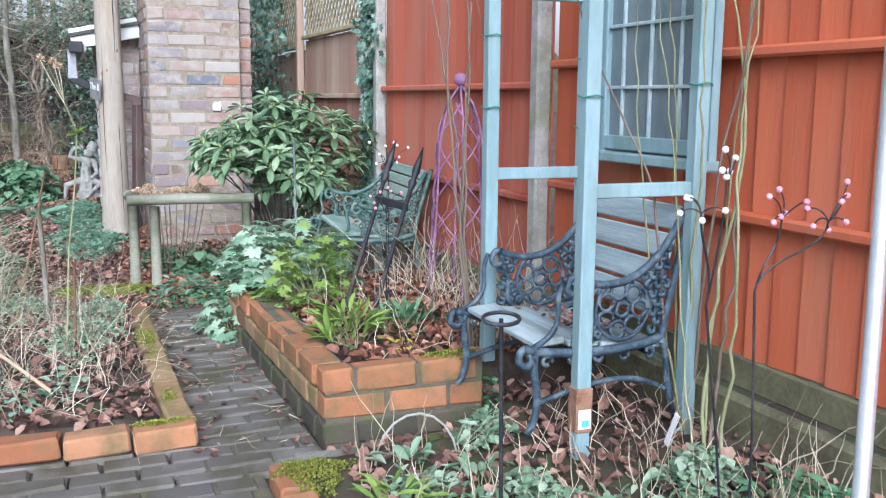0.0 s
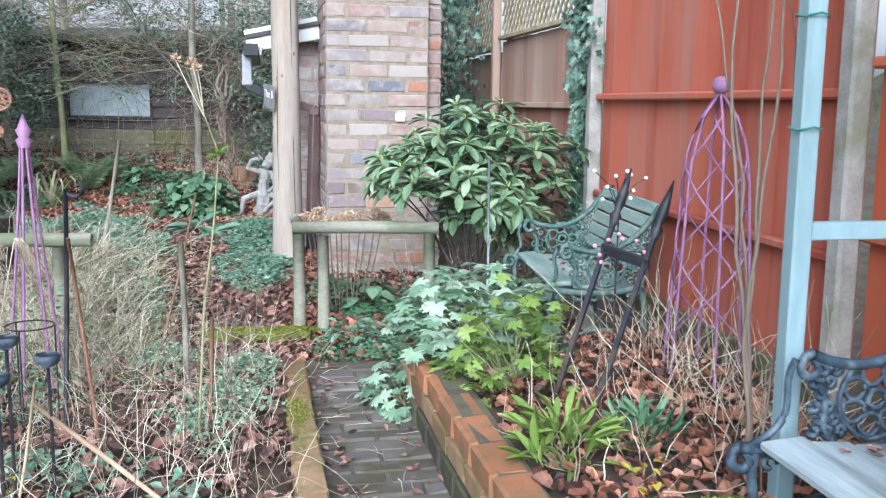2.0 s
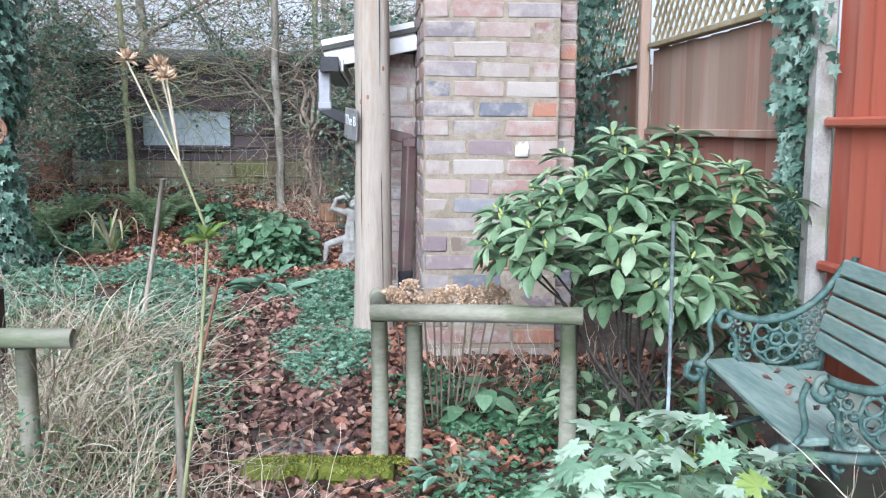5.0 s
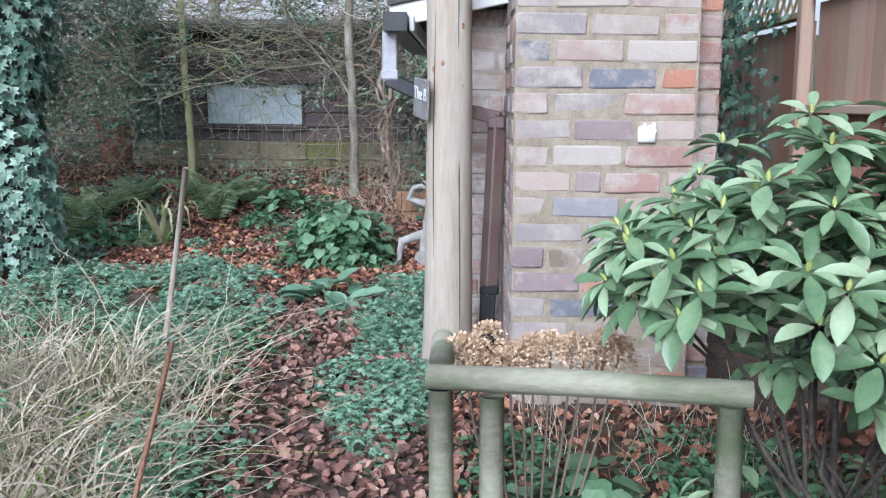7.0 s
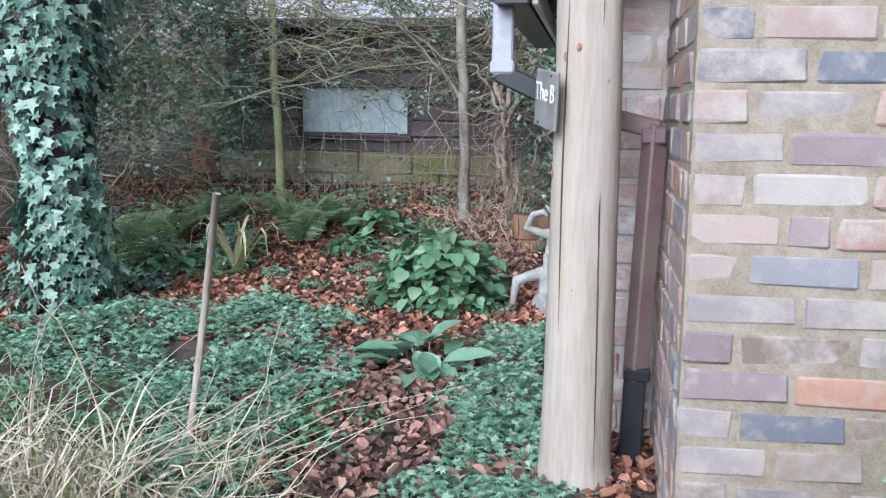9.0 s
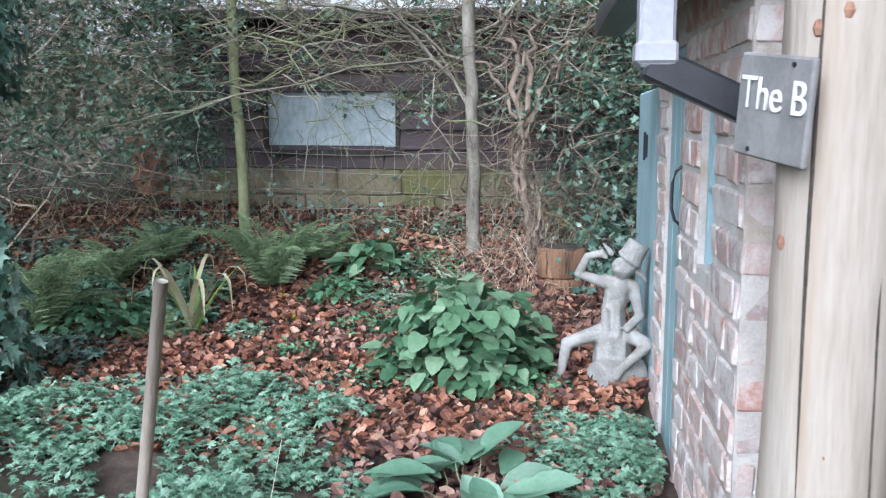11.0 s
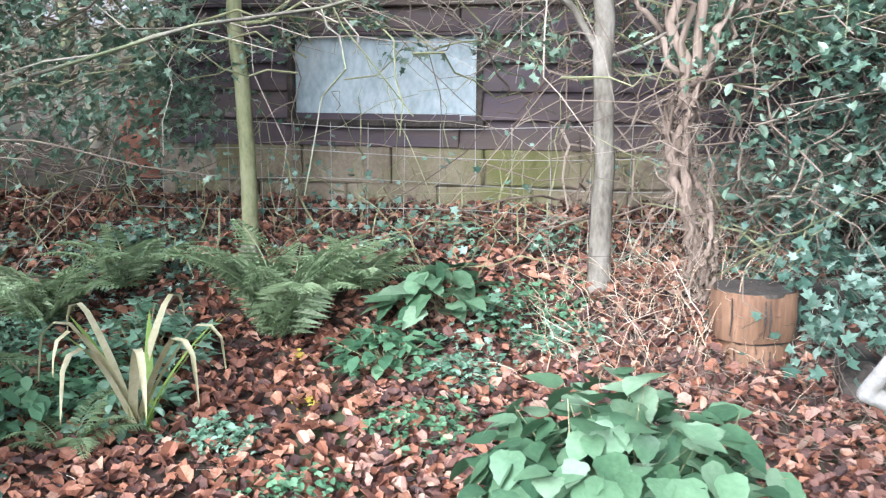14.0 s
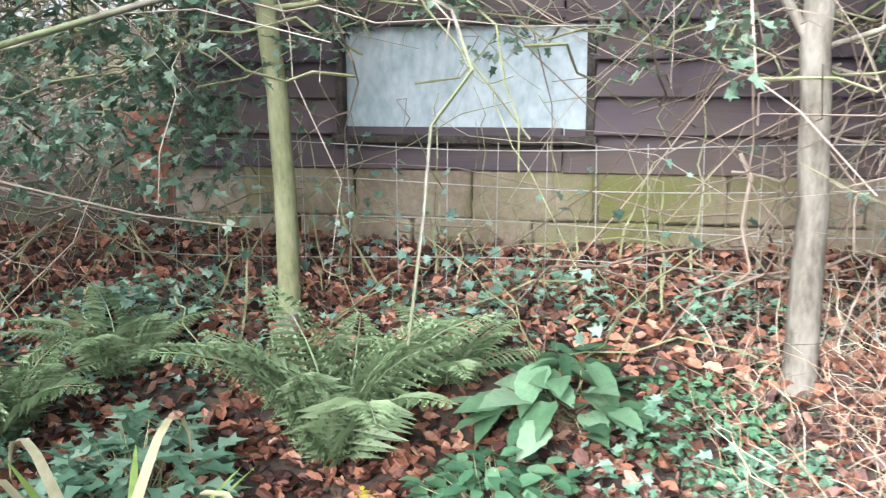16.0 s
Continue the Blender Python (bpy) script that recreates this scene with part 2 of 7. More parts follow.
M_dark_wood = mat("dark_rotting_wood", [(0.03, 0.025, 0.022), (0.06, 0.05, 0.042), (0.1, 0.085, 0.07)], 0.95, 10, 80, 0.6)
M_terra = mat("terracotta", [(0.3, 0.13, 0.085), (0.36, 0.17, 0.115)], 0.9, 10, 90, 0.3)
M_glass_grey = mat("cloudy_window_sheet", [(0.3, 0.38, 0.4), (0.42, 0.5, 0.52), (0.55, 0.62, 0.63)], 0.35, 5, 40, 0.1, stretch=(1, 1, 0.6), spec=0.5)
M_steel = mat("galvanised_tube", [(0.5, 0.51, 0.53), (0.62, 0.63, 0.65)], 0.35, 8, 80, 0.05, metal=0.6)
M_bead_white = mat("white_bead", [(0.8, 0.78, 0.8), (0.88, 0.87, 0.88)], 0.3, 8, 60, 0)
M_bead_pink = mat("pink_bead", [(0.75, 0.28, 0.36), (0.85, 0.42, 0.5)], 0.3, 8, 60, 0)
M_straw = mat("straw_flowerheads", [(0.36, 0.23, 0.14), (0.55, 0.4, 0.27), (0.7, 0.56, 0.42)], 0.9, 20, 80, 0, "island")
M_slate = mat("slate_sign", [(0.16, 0.155, 0.15), (0.25, 0.24, 0.235)], 0.7, 12, 90, 0.3)
M_yellow = mat("yellowed_leaves", [(0.4, 0.32, 0.04), (0.6, 0.5, 0.08)], 0.7, 20, 80, 0, "island", trans=0.2)

M_vine = mat("peeling_vine_bark", [(0.11, 0.078, 0.056), (0.22, 0.165, 0.125), (0.36, 0.29, 0.23)], 0.9, 16, 90, 0.8, "island", stretch=(1, 1, 0.3))
M_joint = mat("joint_dirt", [(0.07, 0.06, 0.045), (0.12, 0.105, 0.08), (0.13, 0.13, 0.06)], 0.95, 10, 90, 0.5)
M_lime_mortar = mat("limewashed_mortar", [(0.42, 0.385, 0.35), (0.5, 0.465, 0.43), (0.56, 0.525, 0.49)], 0.95, 14, 120, 0.9, stain=(0.4, 0.33, 0.26), stain_scale=5)
M_thicket = mat("grey_brown_thicket", [(0.15, 0.115, 0.085), (0.27, 0.22, 0.17), (0.42, 0.36, 0.29)], 0.9, 6, 60, 0, "island")
M_thicket_leaf = mat("dull_thicket_leaves", [(0.12, 0.09, 0.055), (0.2, 0.155, 0.09), (0.22, 0.22, 0.12), (0.36, 0.3, 0.2)], 0.7, 12, 60, 0, "island", trans=0.3)
M_orange_fence = mat("orange_fence_stain", [(0.43, 0.095, 0.042), (0.52, 0.125, 0.055), (0.58, 0.155, 0.075)], 0.7, 5, 70, 0.4, "object", stretch=(1, 1, 0.12), stain=(0.45, 0.16, 0.09), stain_scale=4, stain_at=(0.46, 0.7))
M_faded_red = mat("worn_red_fence", [(0.27, 0.12, 0.085), (0.34, 0.165, 0.12), (0.4, 0.23, 0.175)], 0.85, 5, 70, 0.4, "object", stretch=(1, 1, 0.12), stain=(0.3, 0.19, 0.14), stain_scale=3)
M_bud = mat("yellow_green_bud", [(0.36, 0.42, 0.12), (0.48, 0.52, 0.2)], 0.5, 20, 80, 0.1)
M_mint_leaf = mat("mint_divided_leaves", [(0.19, 0.33, 0.2), (0.35, 0.5, 0.34), (0.53, 0.64, 0.5)], 0.5, 20, 80, 0.1, "island", trans=0.25)
M_nettle = mat("dark_heart_leaves", [(0.05, 0.115, 0.06), (0.1, 0.195, 0.1), (0.165, 0.285, 0.16), (0.27, 0.385, 0.245)], 0.45, 20, 80, 0.2, "island", trans=0.2)
M_sedum = mat("sedum_heads", [(0.16, 0.06, 0.05), (0.28, 0.11, 0.09)], 0.9, 20, 90, 0.1)
M_trellis = mat("yellowed_trellis", [(0.3, 0.24, 0.13), (0.4, 0.33, 0.2), (0.48, 0.41, 0.27)], 0.85, 8, 80, 0.3)
M_green_iron = mat("green_painted_iron", [(0.04, 0.085, 0.075), (0.075, 0.14, 0.125), (0.13, 0.2, 0.18)], 0.55, 20, 120, 0.3, stain=(0.16, 0.2, 0.17), stain_scale=18)
M_wood_far = mat("far_woodland", [(0.03, 0.035, 0.02), (0.07, 0.07, 0.045), (0.12, 0.11, 0.07)], 0.95, 1.5, 9, 0)
M_pale_bleached = mat("bleached_blade", [(0.4, 0.37, 0.2), (0.6, 0.56, 0.38)], 0.7, 10, 60, 0, trans=0.2)


def glass():
    m = bpy.data.materials.new("old_window_glass")
    m.use_nodes = True
    b = m.node_tree.nodes["Principled BSDF"]
    n = m.node_tree.nodes.new("ShaderNodeTexNoise")
    n.inputs["Scale"].default_value = 6
    r = m.node_tree.nodes.new("ShaderNodeValToRGB")
    r.color_ramp.elements[0].color, r.color_ramp.elements[1].color = (0.1, 0.13, 0.15, 1), (0.26, 0.31, 0.34, 1)
    m.node_tree.links.new(n.outputs[0], r.inputs[0])
    m.node_tree.links.new(r.outputs[0], b.inputs["Base Color"])
    b.inputs["Roughness"].default_value, b.inputs["Specular IOR Level"].default_value = 0.12, 0.8
    return m


M_glass = glass()


# ---- mesh helpers ----
class Build:
    """Collects vertices and faces as arrays and makes one mesh object of them."""

    def __init__(self):
        self.v, self.f, self.n = [], [], 0

    def add(self, v, f):
        v, f = np.asarray(v, float).reshape(-1, 3), np.asarray(f, int)
        self.v.append(v)
        self.f.append(f + self.n)
        self.n += len(v)
        return self

    def box(self, c, size, rot=None, b=0.004):
        v, f3, f4 = chamfered(tuple(round(float(s), 4) for s in size), b)
        if rot is not None:
            v = v @ np.array(rot.to_3x3()).T
        v = v + np.array(c)
        self.add(v, f4)
        self.n -= len(v)
        self.v.pop()
        self.add(v, f3) if len(f3) else self.add(v, f4[:0])
        return self

    def tube(self, pts, r, sides=8):
        pts = np.asarray(pts, float)
        r = np.broadcast_to(np.asarray(r, float), (len(pts),))
        v, f = tubes(pts[None], r[None], sides)
        self.add(v, f)
        k = len(pts)
        a = np.array([[0, i, i + 1] for i in range(1, sides - 1)])
        self.f.append(a[:, ::-1] + self.n - len(v))
        self.f.append(a + self.n - len(v) + (k - 1) * sides)
        return self

    def ball(self, c, r, n=8, squash=(1, 1, 1)):
        bm = bmesh.new()
        bmesh.ops.create_uvsphere(bm, u_segments=n, v_segments=max(4, n // 2 + 1), radius=1)
        bmesh.ops.triangulate(bm, faces=bm.faces)
        v = np.array([x.co for x in bm.verts]) * np.array(squash) * r + np.array(c)
        self.add(v, [[w.index for w in x.verts] for x in bm.faces])
        bm.free()
        return self

    def mesh(self, name, material, smooth=False):
        me = bpy.data.meshes.new(name)
        v = np.concatenate(self.v)
        fs = [f for f in self.f if len(f)]
        loops = np.concatenate([f.ravel() for f in fs])
        tot = np.concatenate([np.full(len(f), f.shape[1]) for f in fs])
        me.vertices.add(len(v))
        me.vertices.foreach_set("co", v.ravel())
        me.loops.add(len(loops))
        me.loops.foreach_set("vertex_index", loops.astype(np.int32))
        me.polygons.add(len(tot))
        me.polygons.foreach_set("loop_start", np.concatenate([[0], np.cumsum(tot)[:-1]]).astype(np.int32))
        me.polygons.foreach_set("use_smooth", np.full(len(tot), smooth))
        me.update(calc_edges=True)
        me.validate()
        if material:
            me.materials.append(material)
        return me

    def part(self, name, material, parent=None, label="", smooth=False):
        ob = new(name, self.mesh(name, material, smooth))
        if parent:
            ob.parent = parent
        return tagged(ob, label)


CHAMFER = {}


def chamfered(size, b):
    if (size, b) not in CHAMFER:
        bm = bmesh.new()
        bmesh.ops.create_cube(bm, size=1)
        for v in bm.verts:
            v.co = Vector([a * s for a, s in zip(v.co, size)])
        if b:
            bmesh.ops.bevel(bm, geom=bm.edges[:], offset=min(b, min(size) * 0.3), segments=1, affect="EDGES")
        bm.verts.index_update()
        CHAMFER[size, b] = (np.array([v.co for v in bm.verts]), np.array([[v.index for v in f.verts] for f in bm.faces if len(f.verts) == 3], int).reshape(-1, 3),
                            np.array([[v.index for v in f.verts] for f in bm.faces if len(f.verts) == 4], int).reshape(-1, 4))
        bm.free()
    return CHAMFER[size, b]


def tubes(paths, radii, sides=4):
    """Many tubes at once: paths (n, k, 3), radii (n, k)."""
    n, k, _ = paths.shape
    tan = np.gradient(paths, axis=1)
    tan /= np.linalg.norm(tan, axis=2, keepdims=True) + 1e-9
    ref = np.where(np.abs(tan[..., 2:3]) > 0.9, np.array([1.0, 0, 0]), np.array([0, 0, 1.0]))
    a = np.cross(tan, ref)
    a /= np.linalg.norm(a, axis=2, keepdims=True) + 1e-9
    b = np.cross(tan, a)
    ang = np.arange(sides) * 2 * math.pi / sides
    ring = a[:, :, None, :] * np.cos(ang)[None, None, :, None] + b[:, :, None, :] * np.sin(ang)[None, None, :, None]
    v = (paths[:, :, None, :] + ring * radii[:, :, None, None]).reshape(-1, 3)
    i, j, s = np.meshgrid(np.arange(n), np.arange(k - 1), np.arange(sides), indexing="ij")
    base, nxt = (i * k + j) * sides, (s + 1) % sides
    f = np.stack([base + s, base + nxt, base + sides + nxt, base + sides + s], -1).reshape(-1, 4)
    return v, f[:, ::-1]


def unit(v):
    return v / (np.linalg.norm(v, axis=-1, keepdims=True) + 1e-9)


OVAL = (np.array([(0, 0, 0), (-.42, .3, .1), (-.38, .68, .07), (0, 1, -.1), (.38, .68, .07), (.42, .3, .1), (0, .3, 0), (0, .68, .0)]),
        np.array([(0, 6, 1), (6, 7, 2), (6, 2, 1), (7, 3, 2), (0, 5, 6), (6, 5, 4), (6, 4, 7), (7, 4, 3)]))
PADDLE = (np.array([(0, 0, 0), (-.26, .18, .05), (-.5, .52, .09), (-.36, .84, .04), (0, 1, -.09), (.36, .84, .04), (.5, .52, .09), (.26, .18, .05), (0, .5, 0)]),
          np.array([(8, 1, 0), (8, 2, 1), (8, 3, 2), (8, 4, 3), (8, 5, 4), (8, 6, 5), (8, 7, 6), (8, 0, 7)]))
BLADE = (np.array([(0, 0, 0), (-.5, .45, .12), (0, 1, -.05), (.5, .45, .12)]), np.array([(0, 2, 1), (0, 3, 2)]))
CURL = (np.array([(0, 0, 0), (-.5, .3, .3), (-.4, .75, .12), (0, 1, .25), (.4, .7, .3), (.5, .3, .1), (0, .5, -.05)]),
        np.array([(6, 1, 0), (6, 2, 1), (6, 3, 2), (6, 4, 3), (6, 5, 4), (6, 0, 5)]))
LOBED = (np.array([(0, 0, 0), (-.5, .05, .05), (-.3, .32, 0), (-.55, .6, .06), (-.2, .6, 0), (0, 1, -.1), (.2, .6, 0), (.55, .6, .06), (.3, .32, 0), (.5, .05, .05), (0, .4, -.03)]),
         np.array([(10, 1, 0), (10, 2, 1), (10, 3, 2), (10, 4, 3), (10, 5, 4), (10, 6, 5), (10, 7, 6), (10, 8, 7), (10, 9, 8), (10, 0, 9)]))


def strip_leaf(ts, widths, fold=0.12, droop=0.12, tooth=0.0):
    """A leaf of three columns: folded along its midrib, bent down towards the tip."""
    v, f = [], []
    for k, (t, w) in enumerate(zip(ts, widths)):
        z = -droop * t * t
        w = w * (1 - tooth * (k % 2))
        v += [(-w, t - 0.04 * w, z + fold * w), (0, t, z), (w, t - 0.04 * w, z + fold * w)]
    for k in range(len(ts) - 1):
        a = 3 * k
        f += [(a, a + 1, a + 4), (a, a + 4, a + 3), (a + 1, a + 2, a + 5), (a + 1, a + 5, a + 4)]
    return np.array(v, float), np.array(f)


def divided_leaf(lobes, deep, seed):
    """A hand-shaped leaf of toothed lobes."""
    r = np.random.default_rng(seed)
    v, f = [(0, 0.3, 0.0)], []
    for k in range(lobes):
        a = math.radians(-125 + 250 * k / (lobes - 1))
        reach = 0.62 * (1 - 0.28 * abs(k / (lobes - 1) - 0.5) * 2) * r.uniform(0.9, 1.1)
        for da, q in ((-0.26, deep), (-0.19, 0.8), (-0.11, 0.7), (0.0, 1.0), (0.11, 0.7), (0.19, 0.8)):
            v.append((reach * q * math.sin(a + da), 0.3 + reach * q * math.cos(a + da), 0.05 - 0.16 * q * q + r.uniform(-0.02, 0.02)))
    n = len(v) - 1
    f = [(0, k + 1, k) for k in range(1, n)]
    return np.array(v, float), np.array(f)


LANCE = strip_leaf((0, 0.1, 0.3, 0.52, 0.74, 0.9, 1), (0.05, 0.16, 0.36, 0.5, 0.46, 0.27, 0.02), 0.22, 0.16)
HEART = strip_leaf((-0.1, 0.02, 0.14, 0.27, 0.4, 0.54, 0.68, 0.82, 1), (0.28, 0.48, 0.53, 0.53, 0.5, 0.43, 0.34, 0.2, 0.0), 0.14, 0.22, 0.1)
CUPPED = strip_leaf((0, 0.15, 0.35, 0.5, 0.7, 0.88, 1), (0.04, 0.34, 0.5, 0.42, 0.44, 0.22, 0.0), 0.7, -0.3)
HAND = divided_leaf(7, 0.56, 5)


def leaves(b, shape, pos, along, up, length, width):
    """Adds one leaf of that shape at each place."""
    tv, tf = shape
    n = len(pos)
    along = unit(along)
    side = unit(np.cross(along, up))
    up = np.cross(side, along)
    length, width = np.broadcast_to(length, (n,)), np.broadcast_to(width, (n,))
    v = (pos[:, None] + side[:, None] * (tv[None, :, 0:1] * width[:, None, None]) + along[:, None] * (tv[None, :, 1:2] * length[:, None, None])
         + up[:, None] * (tv[None, :, 2:3] * length[:, None, None])).reshape(-1, 3)
    f = (tf[None] + (np.arange(n) * len(tv))[:, None, None]).reshape(-1, 3)
    b.add(v, f)


rng = np.random.default_rng(7)


def stems(b, root, way, length, bend, r, k=6, sides=3, wob=0.03, taper=0.3):
    """Thin curved stems from each root; returns their paths."""
    n = len(root)
    s = np.linspace(0, 1, k)[None, :, None]
    length = np.broadcast_to(length, (n,))[:, None, None]
    p = root[:, None] + unit(way)[:, None] * length * s + bend[:, None] * length * s * s
    w = rng.normal(0, 1, (n, k, 3)) * wob * length
    w[:, 0] = 0
    p = p + w
    rad = np.broadcast_to(r, (n,))[:, None] * (1 - (1 - taper) * np.linspace(0, 1, k))[None]
    v, f = tubes(p, rad, sides)
    b.add(v, f)
    return p


def thing(name, label, category, group="", at=(0, 0, 0)):
    ob = new(name)
    ob.location = at
    ob.empty_display_size = 0.1
    return tagged(ob, label, category, group)


def structure(name, b, material, label="", smooth=False, category=""):
    return tagged(b.part(name, material, None, label, smooth), label, category, kind="structure")


# ---- ground ----
HY = [-60, 2, 4, 6, 7.5, 9.5, 10.5, 11.0, 11.25, 11.5, 12.4, 14, 60]
HZ = [-0.06, -0.05, -0.06, -0.05, 0.07, 0.1, 0.14, 0.2, 0.27, 0.41, 0.58, 0.62, 0.9]


def step01(v, a, b):
    t = np.clip((v - a) / (b - a), 0, 1)
    return t * t * (3 - 2 * t)


def gz(x, y):
    """The ground's height."""
    x, y = np.asarray(x, float), np.asarray(y, float)
    z = np.interp(y, HY, HZ) + 0.012 * np.sin(x * 3.1 + y) * np.sin(y * 2.3 - x)
    z = z + 0.08 * step01(x, -0.9, -0.3) * step01(y, 10.7, 11.2) * (1 - step01(y, 11.4, 11.7))
    left = step01(0.30 - x, 0, 0.06) * step01(y, 3.3, 3.36) * (1 - step01(y, 5.2, 5.5)) * step01(x, -3.4, -3.0)
    z = z + 0.07 * left
    right = step01(x, 0.58, 0.64) * (1 - step01(x, 1.98, 2.1)) * step01(y, -2.6, -2.2) * (1 - step01(y, 2.78, 2.84))
    z = z + right * (0.07 + 0.09 * step01(x, 0.8, 1.7))
    under = step01(x, 1.33, 1.37) * (1 - step01(x, 1.98, 2.1)) * step01(y, 2.75, 2.85) * (1 - step01(y, 3.0, 3.1))
    z = z + under * 0.16
    raised = step01(x, 0.80, 0.84) * (1 - step01(x, 1.98, 2.1)) * step01(y, 3.04, 3.08) * (1 - step01(y, 4.7, 5.3))
    z = z + raised * 0.26
    return z


gx = np.concatenate([[-150, -60, -25, -12], np.arange(-7, 5.01, 0.06), [8, 15, 30, 60, 150]])
gy = np.concatenate([[-150, -60, -20, -8], np.arange(-2.5, 15.01, 0.06), [18, 25, 40, 80, 150]])
X, Y = np.meshgrid(gx, gy, indexing="ij")
Z = gz(X, Y) + np.where((X > -7) & (X < 5), 1, 0) * 0.0
Z = Z + rng.normal(0, 0.006, Z.shape)
i, j = np.meshgrid(np.arange(len(gx) - 1), np.arange(len(gy) - 1), indexing="ij")
q = (i * len(gy) + j).ravel()
ground = Build().add(np.stack([X, Y, Z], -1).reshape(-1, 3), np.stack([q, q + len(gy), q + len(gy) + 1, q + 1], -1))
structure("ground", ground, M_soil, "dark damp garden soil with patches of moss", True)

# ---- fence along the garden's side ----
FX = 1.93
fence = thing("fence_red", "red-stained vertical board fence on wooden rails", "fence")
fence["kind"] = "structure"


def board_mesh(name, w, h, t, material):
    return Build().box((0, 0, h / 2), (t, w, h), None, 0.003).mesh(name, material)


def boards(parent, y0, y1, z0, z1, pitch, material, x=FX):
    me = board_mesh("board", pitch * 1.06, z1 - z0, 0.014, material)
    n = int(round((y1 - y0) / pitch))
    for k in range(n):
        o = new("board", me)
        o.parent = parent
        o.matrix_basis = pose(x + 0.011 + rng.uniform(0, 0.004), y0 + (k + 0.5) * (y1 - y0) / n, z0 + rng.uniform(-0.006, 0.006), 0, 0, 5)


boards(fence, -2.6, 3.56, 0.36, 2.3, 0.115, M_orange_fence)
boards(fence, 3.64, 5.86, 0.3, 2.25, 0.115, M_red)
for y0, y1, zs in ((-2.6, 3.56, (0.8, 1.295, 2.1)), (3.64, 5.86, (0.71, 1.21, 2.02))):
    for z in zs:
        Build().box((FX - 0.022, (y0 + y1) / 2, z), (0.04, y1 - y0, 0.035), None, 0.008).part("rail", M_orange_fence if y0 < 0 else M_red, fence)
Build().box((FX + 0.005, 0.48, 0.31), (0.03, 6.15, 0.1), None, 0.006).part("gravel_board", M_moss_wood, fence, "mossy dark gravel board")
Build().box((FX + 0.005, 4.75, 0.25), (0.03, 2.22, 0.1), None, 0.006).part("gravel_board", M_moss_wood, fence, "mossy dark gravel board")
Build().box((FX - 0.02, 0.25, 0.165), (0.05, 5.6, 0.16), None, 0.02).part("kerb", M_moss_wood, fence, "dark mossy sleeper under the boards")
fence2 = thing("fence_brown", "faded brown board fence topped with diagonal trellis", "fence")
fence2["kind"] = "structure"
boards(fence2, 5.96, 8.06, 1.17, 1.63, 0.12, M_brown_fence)
boards(fence2, 5.96, 8.06, 0.2, 1.16, 0.12, M_faded_red)
boards(fence2, 8.16, 10.26, 0.2, 1.55, 0.12, M_brown_fence)
boards(fence2, 10.36, 12.4, 0.2, 1.5, 0.12, M_brown_fence)
Build().box((FX - 0.02, 7.0, 1.165), (0.045, 2.1, 0.035)).part("rail", M_brown_fence, fence2)


def trellis(lo, hi, z0, z1):
    """A diamond trellis between two posts, clipped to its panel."""
    lat = Build()
    rise = z1 - z0
    for d in (-1, 1):
        for k in range(-6, int((hi - lo) / 0.1) + 7):
            yc = lo + 0.03 + k * 0.1
            cuts = sorted(min(1, max(0, (t0 - yc) / (d * rise))) for t0 in (lo, hi))
            if cuts[1] - cuts[0] > 0.02:
                pts = [(FX + 0.006 * d, yc + d * rise * u, z0 + rise * u) for u in cuts]
                lat.tube(pts, 0.008, 4)
    lat.part("trellis", M_trellis, fence2, "weathered diamond trellis")
    for z in (z0 - 0.015, z1 + 0.01):
        Build().box((FX - 0.01, (lo + hi) / 2, z), (0.06, hi - lo, 0.03)).part("cap_rail", M_trellis, fence2)


trellis(5.97, 8.05, 1.665, 2.19)
trellis(8.17, 10.25, 1.6, 2.1)
for y, z1, w, x in ((3.6, 2.6, 0.075, FX - 0.06), (5.91, 2.6, 0.075, FX - 0.03)):
    p = thing("fence_post", "pale weathered concrete fence post", "post", "concrete fence posts", (x, y, float(gz(x, y)) - 0.02))
    Build().box((0, 0, z1 / 2), (0.07, w, z1), None, 0.01).part("shaft", M_concrete, p)
for y in (8.11, 10.31):
    p = thing("fence_post", "weathered square timber fence post", "post", "timber fence posts", (FX - 0.04, y, float(gz(FX, y)) - 0.02))
    Build().box((0, 0, 1.15), (0.06, 0.07, 2.3), None, 0.008).part("shaft", M_brown_fence, p)

# ---- bricks ----
BRICKS = {}


def brick_mesh(l, w, h, material, kind):
    key = (round(l, 4), round(w, 4), round(h, 4), material.name, kind)
    if key not in BRICKS:
        b = Build().box((0, 0, 0), (l, w, h), None, 0.009)
        r = np.random.default_rng(kind)
        b.v[0] = b.v[0] + r.normal(0, 0.0025, b.v[0].shape)
        BRICKS[key] = b.mesh("brick", material)
    return BRICKS[key]


